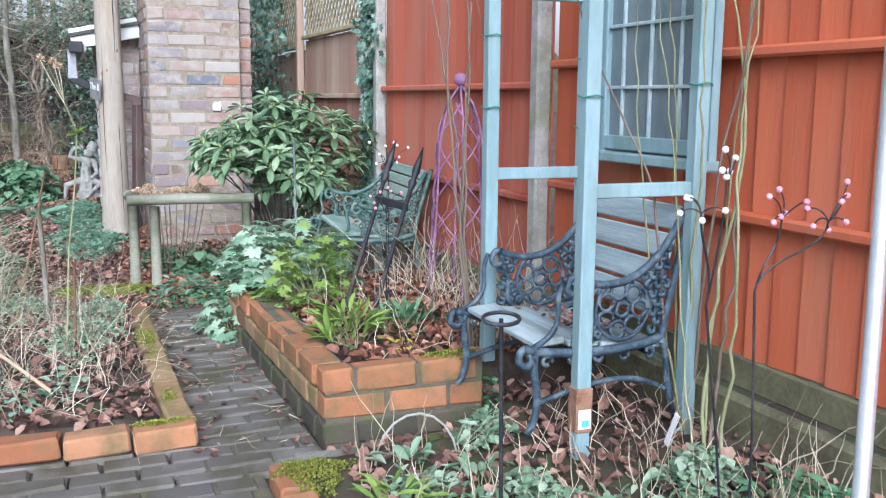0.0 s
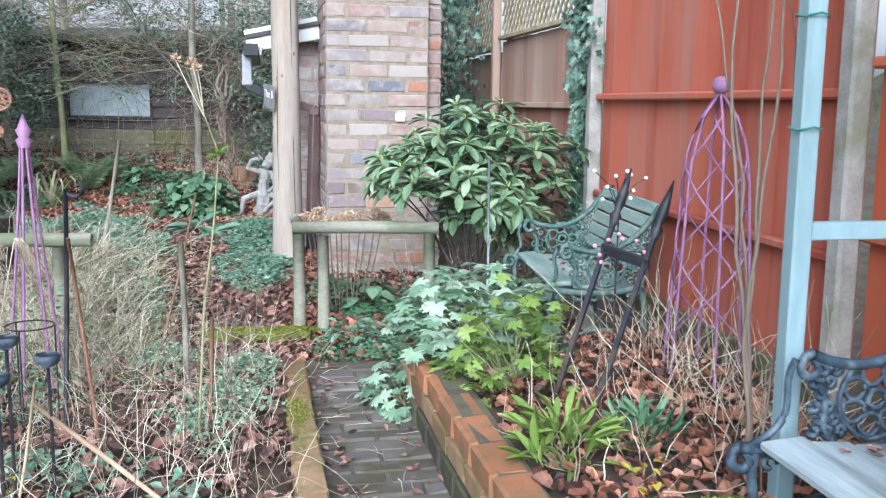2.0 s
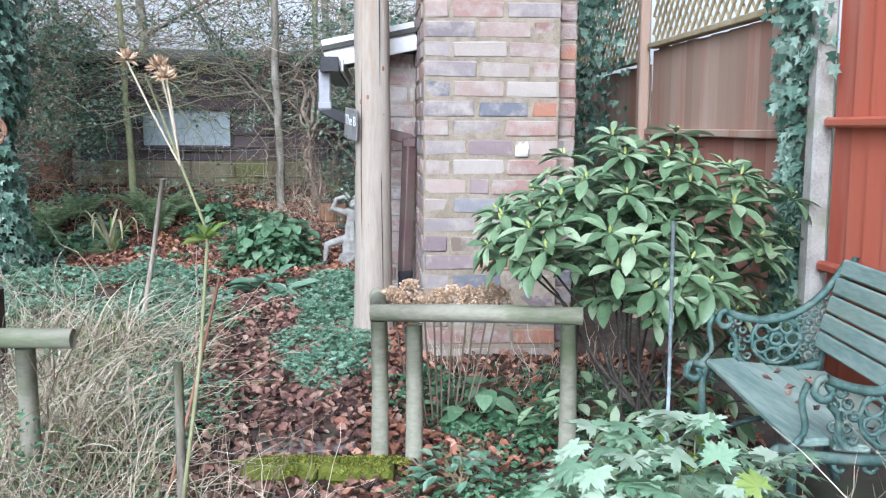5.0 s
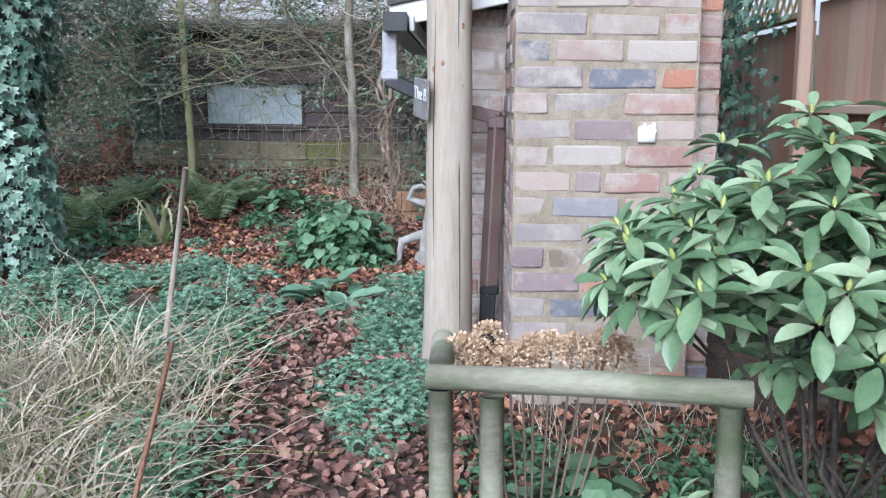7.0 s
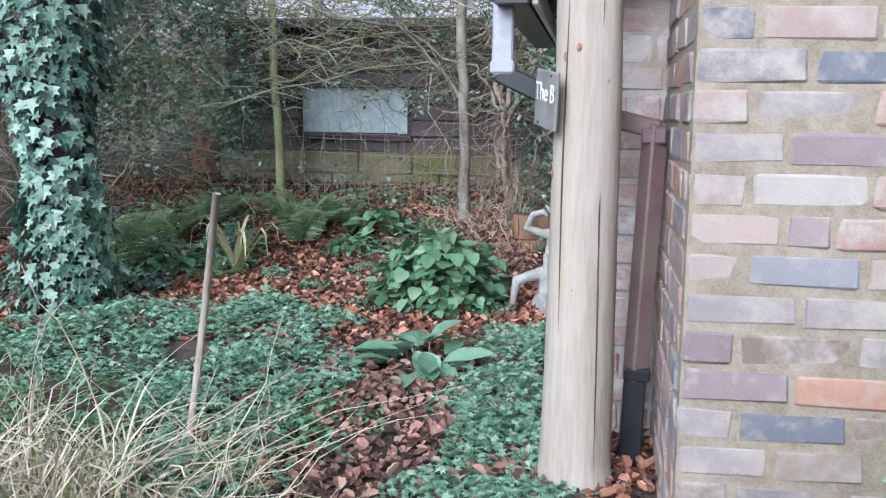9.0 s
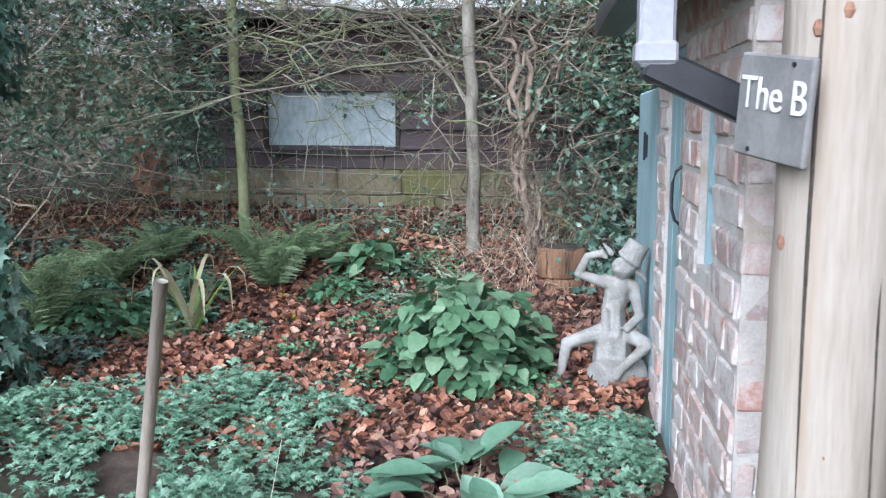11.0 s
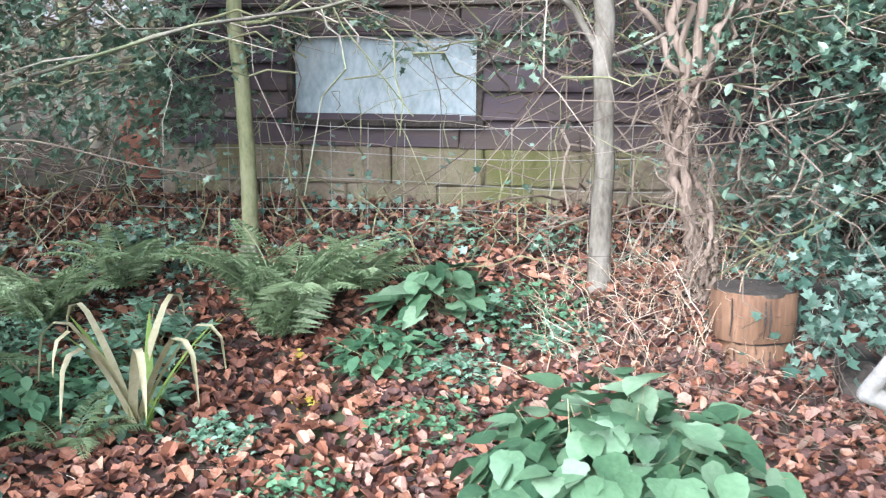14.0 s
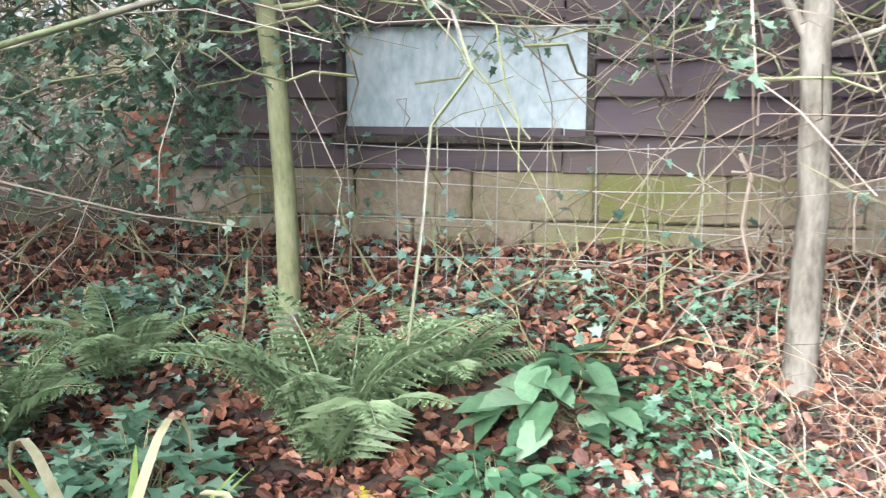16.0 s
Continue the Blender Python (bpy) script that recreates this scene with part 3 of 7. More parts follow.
def course_wall(parent, origin, along, out, length, height, course, stretch, depth, material, joint=0.012, seed=1):
    """Bricks of a wall's face in mixed bond, each one a part; out points away from the wall."""
    r = np.random.default_rng(seed)
    along, out = Vector(along), Vector(out)
    n = int(round(height / course))
    m3 = Matrix((along, out, Vector((0, 0, 1)))).transposed().to_4x4()
    for k in range(n):
        s = 0.0 if k % 2 == 0 else -stretch * 0.5
        if r.random() < 0.35:
            s -= stretch * 0.25
        while s < length - 0.02:
            l = stretch if r.random() < 0.68 else stretch * 0.5
            a, e = max(0, s), min(length, s + l)
            if length - e < 0.04:
                e = length
            s += l
            if e - a < 0.03:
                continue
            mid, z = (a + e) / 2, (k + 0.5) * course
            ll = round((e - a - joint) / 0.01) * 0.01
            o = new("brick", brick_mesh(ll, depth, course - joint, material, int(r.integers(3))))
            o.parent = parent
            p = Vector(origin) + along * mid + out * (-depth / 2 + r.uniform(-0.002, 0.004)) + Vector((0, 0, z))
            o.matrix_basis = Matrix.Translation(p) @ m3 @ pose(0, 0, 0, r.normal(0, 0.5), r.normal(0, 0.6), 180 * int(r.integers(2)))


# ---- chimney ----
COURSE, STRETCH = 0.0945, 0.258
chimney = thing("chimney_wall", "old brick chimney of mixed red, purple, cream and blue-grey bricks", "chimney")
chimney["kind"] = "structure"
core = Build().box((0.905, 7.715, 1.34), (0.66, 0.881, 2.68), None, 0)
core.part("mortar", M_mortar, chimney, "sandy lime mortar")
# the front courses from the ground up: a stretcher a letter, in lower case; a header in upper case
FRONT = ("Pnr", "rro", "Ngn", "gnu", "Gbn", "uoR", "Ung", "ggN", "Cbp", "pUrP", "Pcr", "gup", "Pgr", "gbO", "Bpc", "gcR", "Gcp", "gpR", "Prg", "rpG", "Gpr", "pgO", "Prp", "grU", "Rpg", "cpR", "Pgp", "grR")


def faced_wall(parent, rows, origin, length, depth=0.06, joint=0.012):
    r = np.random.default_rng(31)
    for k, row in enumerate(rows):
        parts = np.array([0.52 if ch.isupper() else 1.0 for ch in row])
        ends = np.concatenate([[0], np.cumsum(parts / parts.sum())]) * length
        ends[1:-1] += r.uniform(-0.006, 0.006, len(ends) - 2)
        for ch, a, e in zip(row, ends[:-1], ends[1:]):
            h = COURSE - joint - r.choice([0, 0.003])
            o = new("brick", brick_mesh(round((e - a - joint) / 0.01) * 0.01, depth, h, FACING[ch.lower()], int(r.integers(4))))
            o.parent = parent
            o.matrix_basis = pose(origin[0] + (a + e) / 2, origin[1] + depth / 2 + r.uniform(-0.003, 0.003), origin[2] + (k + 0.5) * COURSE + r.uniform(-0.002, 0.002), r.normal(0, 0.6), r.normal(0, 0.7), 180 * int(r.integers(2)))


faced_wall(chimney, FRONT, (0.57, 7.27, 0.0), 0.67)
course_wall(chimney, (0.57, 8.15, 0.0), (0, -1, 0), (-1, 0, 0), 0.825, 2.66, COURSE, STRETCH, 0.06, M_old_brick, seed=4)
step_core = Build().box((1.285, 7.72, 0.95), (0.1, 0.7, 1.86), None, 0)
step_core.part("mortar", M_mortar, chimney)
course_wall(chimney, (1.243, 7.36, 0.0), (1, 0, 0), (0, -1, 0), 0.1, 1.85, COURSE, STRETCH, 0.06, M_old_brick, seed=5)

# ---- small brick shed ----
shed = thing("wall_shed", "small old brick shed with flaking white limewash", "shed")
shed["kind"] = "structure"
SX = 0.27


def wall_box(x0, x1, y0, y1, z0, z1, parent, material=M_mortar, name="mortar"):
    Build().box(((x0 + x1) / 2, (y0 + y1) / 2, (z0 + z1) / 2), (x1 - x0, y1 - y0, z1 - z0), None, 0).part(name, material, parent)


TOP = 1.56
wall_box(SX + 0.006, SX + 0.11, 8.15, 8.5, 0, TOP, shed, M_lime_mortar)
wall_box(SX + 0.006, SX + 0.11, 8.5, 8.72, 0, 0.8, shed, M_lime_mortar)
wall_box(SX + 0.006, SX + 0.11, 8.5, 8.72, 1.22, TOP, shed, M_lime_mortar)
wall_box(SX + 0.006, SX + 0.11, 8.72, 9.05, 0, TOP, shed, M_lime_mortar)
wall_box(SX + 0.006, SX + 0.11, 9.41, 9.65, 0, TOP, shed, M_lime_mortar)
wall_box(SX + 0.006, SX + 0.11, 9.05, 9.41, 1.4, TOP, shed, M_lime_mortar)
wall_box(SX + 0.11, 1.24, 8.156, 8.26, 0, 1.6, shed, M_lime_mortar)
wall_box(SX + 0.11, 1.24, 9.55, 9.65, 0, 1.6, shed, M_lime_mortar)
wall_box(1.14, 1.24, 8.26, 9.55, 0, 1.6, shed, M_lime_mortar)


PANELS = ((8.15, 8.5, 0, TOP), (8.5, 8.72, 0, 8 * COURSE), (8.5, 8.72, 13 * COURSE, TOP), (8.72, 9.05, 0, TOP), (9.05, 9.41, 15 * COURSE, TOP), (9.41, 9.65, 0, TOP))
for k, (y0, y1, z0, z1) in enumerate(PANELS):
    course_wall(shed, (SX, y0, z0), (0, 1, 0), (-1, 0, 0), y1 - y0, z1 - z0, COURSE, STRETCH, 0.06, M_white_brick, seed=20 + k)
course_wall(shed, (SX, 8.15, 0.0), (1, 0, 0), (0, -1, 0), 0.3, 1.66, COURSE, STRETCH, 0.06, M_white_brick, seed=7)
door = thing("door_shed", "closed sage blue plank door in the brick shed", "door", at=(SX + 0.03, 9.23, 0.06))
door["kind"] = "structure"
for k in range(3):
    Build().box((0, -0.115 + k * 0.115, 0.67), (0.03, 0.112, 1.34), None, 0.004).part("plank", M_teal, door)
b = Build()
b.tube([(-0.016, -0.13, 0.8), (-0.035, -0.13, 0.815), (-0.045, -0.13, 0.85), (-0.046, -0.13, 0.89), (-0.045, -0.13, 0.93), (-0.035, -0.13, 0.965), (-0.016, -0.13, 0.98)], 0.0055, 6)
b.part("handle", M_black_iron, door, "black iron pull handle")
win = thing("window_shed", "small sage blue shuttered window in the shed wall", "window", at=(SX + 0.05, 8.61, 0.8))
win["kind"] = "structure"
Build().box((0, 0, 0.21), (0.02, 0.22, 0.42), None, 0.003).part("shutter", M_teal, win)
Build().box((-0.01, -0.1, 0.21), (0.03, 0.025, 0.42), None, 0.004).part("frame", M_teal, win)
Build().box((-0.01, 0.1, 0.21), (0.03, 0.025, 0.42), None, 0.004).part("frame", M_teal, win)
Build().box((-0.01, 0, 0.2), (0.03, 0.17, 0.02), None, 0.004).part("frame", M_teal, win)
gate = thing("gate", "sage blue tongue-and-groove gate panel beside the shed", "gate", at=(0.3, 9.68, 0.08))
gate.matrix_basis = pose(0.3, 9.68, 0.08, 0, 0, -2)
for k in range(21):
    Build().box((0, 0.03 + k * 0.0635, 0.61 + 0.003 * (k % 3)), (0.026, 0.0615, 1.21), None, 0.006).part("board", M_teal, gate)
b = Build().box((-0.017, 0.7, 0.98), (0.01, 0.022, 0.1), None, 0.003)
b.tube([(-0.026, 0.7, 0.92), (-0.026, 0.7, 1.04)], 0.006, 6)
b.part("bolt", M_black_iron, gate, "rusty dark bolt")
roof = thing("roof_shed", "low felted shed roof with white fascia", "roof")
roof["kind"] = "structure"
Build().box((0.64, 8.86, 1.735), (1.2, 1.8, 0.03), pose(0, 0, 0, 0, -12, 0), 0.004).part("felt", M_felt, roof)
Build().box((0.315, 7.99, 1.635), (0.52, 0.022, 0.155), pose(0, 0, 0, 0, -12, 0), 0.004).part("bargeboard", M_white, roof, "white painted bargeboard")
Build().box((0.16, 8.84, 1.52), (0.02, 1.84, 0.07), None, 0.004).part("fascia", M_white, roof)
gut = thing("gutter", "grey square gutter along the shed eaves", "gutter")
b = Build()
for dx, dz, sx, sz in ((-0.045, 0.0, 0.008, 0.075), (0.045, 0.0, 0.008, 0.075), (0, -0.036, 0.098, 0.008)):
    b.box((0.095 + dx, 8.82, 1.52 + dz), (sx, 1.95, sz), None, 0.002)
b.box((0.095, 7.845, 1.52), (0.1, 0.01, 0.08), None, 0.002)
b.part("trough", M_black, gut, "black square gutter trough")
pipe = thing("downpipe", "square downpipe with two elbows, brown below and grey above", "downpipe")


def square_pipe(pts, s, material, name, parent, label=""):
    b = Build()
    for a, e in zip(pts[:-1], pts[1:]):
        a, e = Vector(a), Vector(e)
        d = e - a
        b.box((a + e) / 2, (s, s, d.length + s * 0.5), d.to_track_quat("Z", "Y").to_matrix(), 0.006)
    return b.part(name, material, parent, label)


square_pipe([(0.065, 7.95, 1.48), (0.065, 7.95, 1.29)], 0.064, M_grey_pipe, "drop", pipe, "grey upper drop")
square_pipe([(0.065, 7.95, 1.28), (0.28, 7.95, 1.18)], 0.062, M_black, "offset_pipe", pipe, "glossy black sloping offset pipe")
square_pipe([(0.28, 7.95, 1.18), (0.53, 7.92, 1.12)], 0.058, M_brown_pipe, "offset_pipe", pipe)
square_pipe([(0.53, 7.92, 1.12), (0.5, 7.9, 0.36)], 0.06, M_brown_pipe, "pipe", pipe, "long brown pipe")
square_pipe([(0.5, 7.9, 0.36), (0.49, 7.9, 0.02)], 0.068, M_black, "boot", pipe, "black lower boot")
Build().box((0.525, 7.92, 1.1), (0.075, 0.075, 0.05), None, 0.006).part("elbow", M_brown_pipe, pipe)
Build().box((0.505, 7.9, 0.37), (0.08, 0.08, 0.04), None, 0.006).part("socket", M_black, pipe)
Build().box((0.065, 7.95, 1.3), (0.075, 0.075, 0.04), None, 0.006).part("elbow", M_grey_pipe, pipe)

# ---- the tall pole ----
pole = thing("telegraph_pole", "tall pale debarked timber pole, cracked along its length", "pole", at=(0.325, 7.72, float(gz(0.325, 7.72)) - 0.02))
zs = np.linspace(0, 3.6, 30)
b = Build().tube(np.stack([0.004 * np.sin(zs * 2), 0.004 * np.cos(zs * 3), zs], -1), 0.101 - 0.006 * zs + 0.012 * np.exp(-zs * 5), 20)
b.v[0] = b.v[0] + rng.normal(0, 0.0012, b.v[0].shape)
b.part("shaft", M_pole, pole, "", True)
for k in range(7):
    a = rng.uniform(-2.8, -0.4)
    z = rng.uniform(0.2, 1.6)
    Build().ball((0.09 * math.cos(a), 0.09 * math.sin(a), z), 0.01, 6, (1, 1, 1.5)).part("knot", M_rust, pole, "brown knot")

for a0, z0, z1 in ((-1.05, 0.1, 1.3), (-1.15, 1.2, 2.6), (-2.2, 0.5, 1.5)):
    zz = np.linspace(z0, z1, 24)
    aa = a0 + 0.03 * np.sin(zz * 5)
    rr = 0.1015 - 0.006 * zz + 0.012 * np.exp(-zz * 5)
    Build().tube(np.stack([rr * np.cos(aa), rr * np.sin(aa), zz], -1), 0.0035 * np.sin(np.linspace(0.1, 3.04, 24)), 5).part("crack", M_dark_wood, pole, "dark drying crack")

# ---- low rails of round timber ----


def rail(name, posts, bars, r=0.032):
    t = thing(name, "low rail of round greenish timber on short posts", "rail", "low garden rails")
    for (x, y, z) in posts:
        g = float(gz(x, y)) - 0.03
        Build().tube([(x, y, g), (x + 0.003, y, (g + z) / 2), (x, y, z)], [r, r * 0.97, r * 0.95], 12).part("post", M_rail, t, "", True)
    for a, e in bars:
        m = (Vector(a) + Vector(e)) / 2 + Vector((0, 0, 0.004))
        Build().tube([a, m, e], [r, r * 1.04, r], 12).part("bar", M_rail, t, "", True)


rail("timber_rail", [(0.35, 6.03, 0.49), (0.475, 6.01, 0.48), (1.02, 5.9, 0.5)], [((0.32, 6.03, 0.52), (1.07, 5.905, 0.525)), ((0.35, 6.05, 0.52), (0.345, 6.4, 0.52))])
rail("timber_rail", [(-0.75, 5.62, 0.5), (-2.0, 5.7, 0.5), (-3.2, 5.8, 0.5)], [((-0.6, 5.61, 0.53), (-3.4, 5.82, 0.53))])

# ---- raised bed, kerbs and paving ----
bed = thing("raised_bed", "raised flower bed of orange bricks on a dark damp course", "raised bed")
bed["kind"] = "structure"
wall_box(0.77, 0.86, 3.0, 4.85, -0.07, 0.232, bed, M_joint)
wall_box(0.86, 1.35, 3.0, 3.09, -0.07, 0.232, bed, M_joint)
for k, material in enumerate((M_damp_brick, M_bed_brick, M_bed_brick)):
    z = 0.012 + k * 0.093
    off = 0.0 if k % 2 else 0.115
    s = -off
    while s < 0.6:
        a, e = max(0, s), min(0.6, s + 0.232)
        s += 0.232
        if e - a > 0.03:
            o = new("brick", brick_mesh(round(e - a - 0.01, 2), 0.105, 0.082, material, k))
            o.parent = bed
            o.matrix_basis = pose(0.757 + (a + e) / 2, 3.045 + rng.uniform(-.003, .003), z, 0, rng.normal(0, 0.7), rng.normal(0, 0.6))
    s = 0.105 - (0.115 - off)
    while s < 1.85:
        a, e = max(0.105, s), min(1.85, s + 0.232)
        s += 0.232
        if e - a > 0.03:
            o = new("brick", brick_mesh(round(e - a - 0.01, 2), 0.105, 0.084, M_mossy_brick if k == 1 else material, k))
            o.parent = bed
            o.matrix_basis = pose(0.81 + rng.uniform(-.004, .004) - 0.03 * s / 1.85, 2.992 + (a + e) / 2, z - 0.015 * (s / 1.85), 0, rng.normal(0, 0.7), 90 + rng.normal(0, 0.6))


def kerb(name, rows, label, material=None, drop=0.0):
    t = thing(name, label, "kerb")
    t["kind"] = "structure"
    for x0, y0, x1, y1 in rows:
        d = Vector((x1 - x0, y1 - y0, 0))
        n = max(1, int(round(d.length / 0.226)))
        for k in range(n):
            p = Vector((x0, y0, 0)) + d * ((k + 0.5) / n)
            o = new("brick", brick_mesh(round(d.length / n - 0.01, 2), 0.1, 0.075, material or M_bed_brick, k % 3))
            o.parent = t
            o.matrix_basis = pose(p.x, p.y, -0.052 + 0.062 - drop + rng.uniform(-.006, .004), rng.normal(0, 1.5), rng.normal(0, 1), math.degrees(math.atan2(d.y, d.x)) + rng.normal(0, 1))


kerb("kerb_left_bed", [(-1.6, 3.27, 0.37, 3.2)], "low orange brick edging of the flower bed")
kerb("kerb_left_side", [(0.32, 3.28, 0.3, 5.2)], "sunken mossy brick edging beside the path", M_mossy_brick, 0.012)
kerb("kerb_right_bed", [(0.55, 1.2, 0.57, 2.75)], "low brick edging of the border", None, 0.01)
kerb("kerb_right_back", [(0.62, 2.82, 1.3, 2.84)], "dark mossy stone edging of the border", M_mossy_stone, 0.03)

# ---- far weatherboarded shed ----
far = thing("wall_far_shed", "dark aubergine weatherboarded shed on a mossy block plinth", "shed")
far["kind"] = "structure"
WY = 12.4
blocks = Build().box((-0.1, WY + 0.12, 0.6), (5.2, 0.16, 0.7), None, 0)
blocks.part("core", M_mortar, far)
for k in range(12):
    for c in range(2):
        o = new("block", brick_mesh(0.435, 0.09, 0.195, M_block, k % 3))
        o.parent = far
        o.matrix_basis = pose(-2.4 + k * 0.44 + (0.22 if c else 0), WY + 0.05, 0.56 + c * 0.2 , rng.normal(0, .4), 0, 0)
wall_box(-2.58, 2.6, WY + 0.06, WY + 0.18, 0.85, 1.8, far, M_dark_clad, "studs")
for k in range(8):
    z = 0.91 + k * 0.128
    for x0, x1 in (((-2.6, -2.02), (-1.1, 0.6), (0.605, 2.6)) if 0.95 < z < 1.4 else ((-2.6, -1.2), (-1.195, 0.9), (0.905, 2.6))):
        o = Build().box((0, 0, 0), (x1 - x0, 0.024, 0.155), None, 0.003).part("weatherboard", M_dark_clad, far)
        o.matrix_basis = pose((x0 + x1) / 2, WY + 0.022 + rng.uniform(-0.004, 0.004), z + rng.uniform(-0.004, 0.004), -13, rng.normal(0, .2), 0)
Build().box((-2.6, WY + 0.03, 1.32), (0.06, 0.06, 0.95), None, 0.004).part("corner_board", M_dark_clad, far)
wf = thing("window_far_shed", "wide low shed window with clouded pale blue sheet", "window", at=(-1.555, WY + 0.02, 0.96))
wf["kind"] = "structure"
Build().box((0, 0.02, 0.2), (0.87, 0.012, 0.4), None, 0).part("pane", M_glass_grey, wf)
Build().box((0, -0.02, -0.012), (0.95, 0.07, 0.03), None, 0.004).part("window_sill", M_dark_wood, wf)
for x in (-0.45, 0.45):
    Build().box((x, 0.0, 0.2), (0.03, 0.05, 0.42), None, 0.004).part("window_frame", M_dark_wood, wf)
Build().box((0, 0.0, 0.415), (0.93, 0.05, 0.03), None, 0.004).part("window_frame", M_dark_clad, wf)
Build().box((0.0, WY + 1.2, 1.97), (5.6, 2.9, 0.05), pose(0, 0, 0, 6, 0, 0), 0.004).part("roof", M_felt, far, "felted roof")
terr = thing("terracotta_pot", "large weathered terracotta pot standing beyond the shed corner", "pot", at=(-3.1, WY + 0.75, float(gz(-3.1, WY + 0.75)) - 0.02))
Build().tube([(0, 0, 0), (0, 0, 0.05), (0, 0, 0.2), (0, 0, 0.36), (0, 0, 0.4)], [0.13, 0.145, 0.185, 0.2, 0.195], 28).part("bowl", M_terra, terr, "", True)
Build().tube([(0, 0, 0.385), (0, 0, 0.4), (0, 0, 0.44), (0, 0, 0.45)], [0.2, 0.22, 0.222, 0.205], 28).part("rim", M_terra, terr, "thick rolled rim", True)


# ---- sage blue arbour ----
arb = thing("garden_arbour", "sage blue timber arbour of four slim posts with crossbars", "arbour")
AX0, AX1, AY0, AY1 = 1.405, 1.785, 2.395, 3.08
for x in (AX0, AX1):
    for y in (AY0, AY1):
        g = float(gz(x, y)) - 0.02
        Build().box((x, y, (g + 2.4) / 2), (0.047, 0.047, 2.4 - g), None, 0.004).part("post", M_teal, arb)
for y in (AY0, AY1):
    for z in (0.885, 1.52, 2.1):
        Build().box(((AX0 + AX1) / 2, y, z), (AX1 - AX0 - 0.047, 0.03, 0.042), None, 0.003).part("crossbar", M_teal, arb)
for x in (AX0, AX1):
    Build().box((x, (AY0 + AY1) / 2, 2.3), (0.03, AY1 - AY0 - 0.047, 0.06), None, 0.003).part("top_bar", M_teal, arb)
Build().box((AX0, AY0, 0.225), (0.056, 0.056, 0.14), None, 0.004).part("sleeve", M_rust, arb, "dull red-brown foot sleeve")
Build().box((AX0 - 0.001, AY0 - 0.0295, 0.2), (0.042, 0.002, 0.06), None, 0).part("sticker", M_bead_white, arb, "white paper label")
M_cyan = mat("blue_print", [(0.1, 0.45, 0.65), (0.15, 0.5, 0.7)], 0.5, 5, 50, 0)
Build().box((AX0 + 0.001, AY0 - 0.0312, 0.187), (0.025, 0.001, 0.02), None, 0).part("print", M_cyan, arb, "blue printed patch")
M_tie = mat("green_tie", [(0.03, 0.16, 0.12), (0.05, 0.22, 0.17)], 0.5, 9, 60, 0)
for x, y, z in ((AX0, AY1, 1.37), (AX0, AY1, 1.12), (AX0, AY0, 1.16), (AX1, AY1, 1.05), (AX1, AY1, 1.3), (AX1, AY0, 1.2), (AX0, AY1, 1.6)):
    c = np.linspace(0, 2 * math.pi, 13)
    Build().tube(np.stack([x + 0.036 * np.cos(c), y + 0.036 * np.sin(c), z + 0.004 * np.sin(3 * c)], -1), 0.0025, 5).part("tie", M_tie, arb, "green garden tie")

# ---- window hung on the fence ----
fw = thing("window_on_fence", "sage blue small-paned window hung on the red fence", "window", at=(FX - 0.07, 2.745, 0.97))
fw["kind"] = "structure"
Build().box((0.0, 0, 0.5), (0.012, 0.56, 1.0), None, 0).part("pane", M_glass, fw, "old grey-blue glass")
for y in (-0.31, 0.31):
    Build().box((-0.012, y, 0.5), (0.03, 0.075, 1.05), None, 0.004).part("window_frame", M_teal, fw)
Build().box((-0.012, 0, 0.03), (0.03, 0.545, 0.05), None, 0.004).part("window_frame", M_teal, fw)
Build().box((-0.012, 0, 1.0), (0.03, 0.545, 0.05), None, 0.004).part("window_frame", M_teal, fw)
Build().box((-0.03, 0, -0.02), (0.07, 0.74, 0.035), None, 0.005).part("window_sill", M_teal, fw)
for y in (-0.16, 0.01, 0.18):
    Build().box((-0.012, y, 0.52), (0.012, 0.012, 0.93), None, 0.002).part("glazing_bar", M_glass_grey, fw, "pale lead glazing bar")
for z in (0.225, 0.44, 0.655, 0.87):
    Build().box((-0.014, 0, z), (0.012, 0.545, 0.012), None, 0.002).part("glazing_bar", M_glass_grey, fw)


# ---- garden seats with cast-iron ends ----
def arc(cx, cz, r, a0, a1, n=14, r1=None):
    a = np.radians(np.linspace(a0, a1, n))
    rr = np.linspace(r, r if r1 is None else r1, n)
    return np.stack([cx + rr * np.cos(a), cz + rr * np.sin(a)], -1)


def bezier(p, n=14):
    p = np.array(p, float)
    t = np.linspace(0, 1, n)[:, None]
    return (1 - t) ** 3 * p[0] + 3 * (1 - t) ** 2 * t * p[1] + 3 * (1 - t) * t * t * p[2] + t ** 3 * p[3]


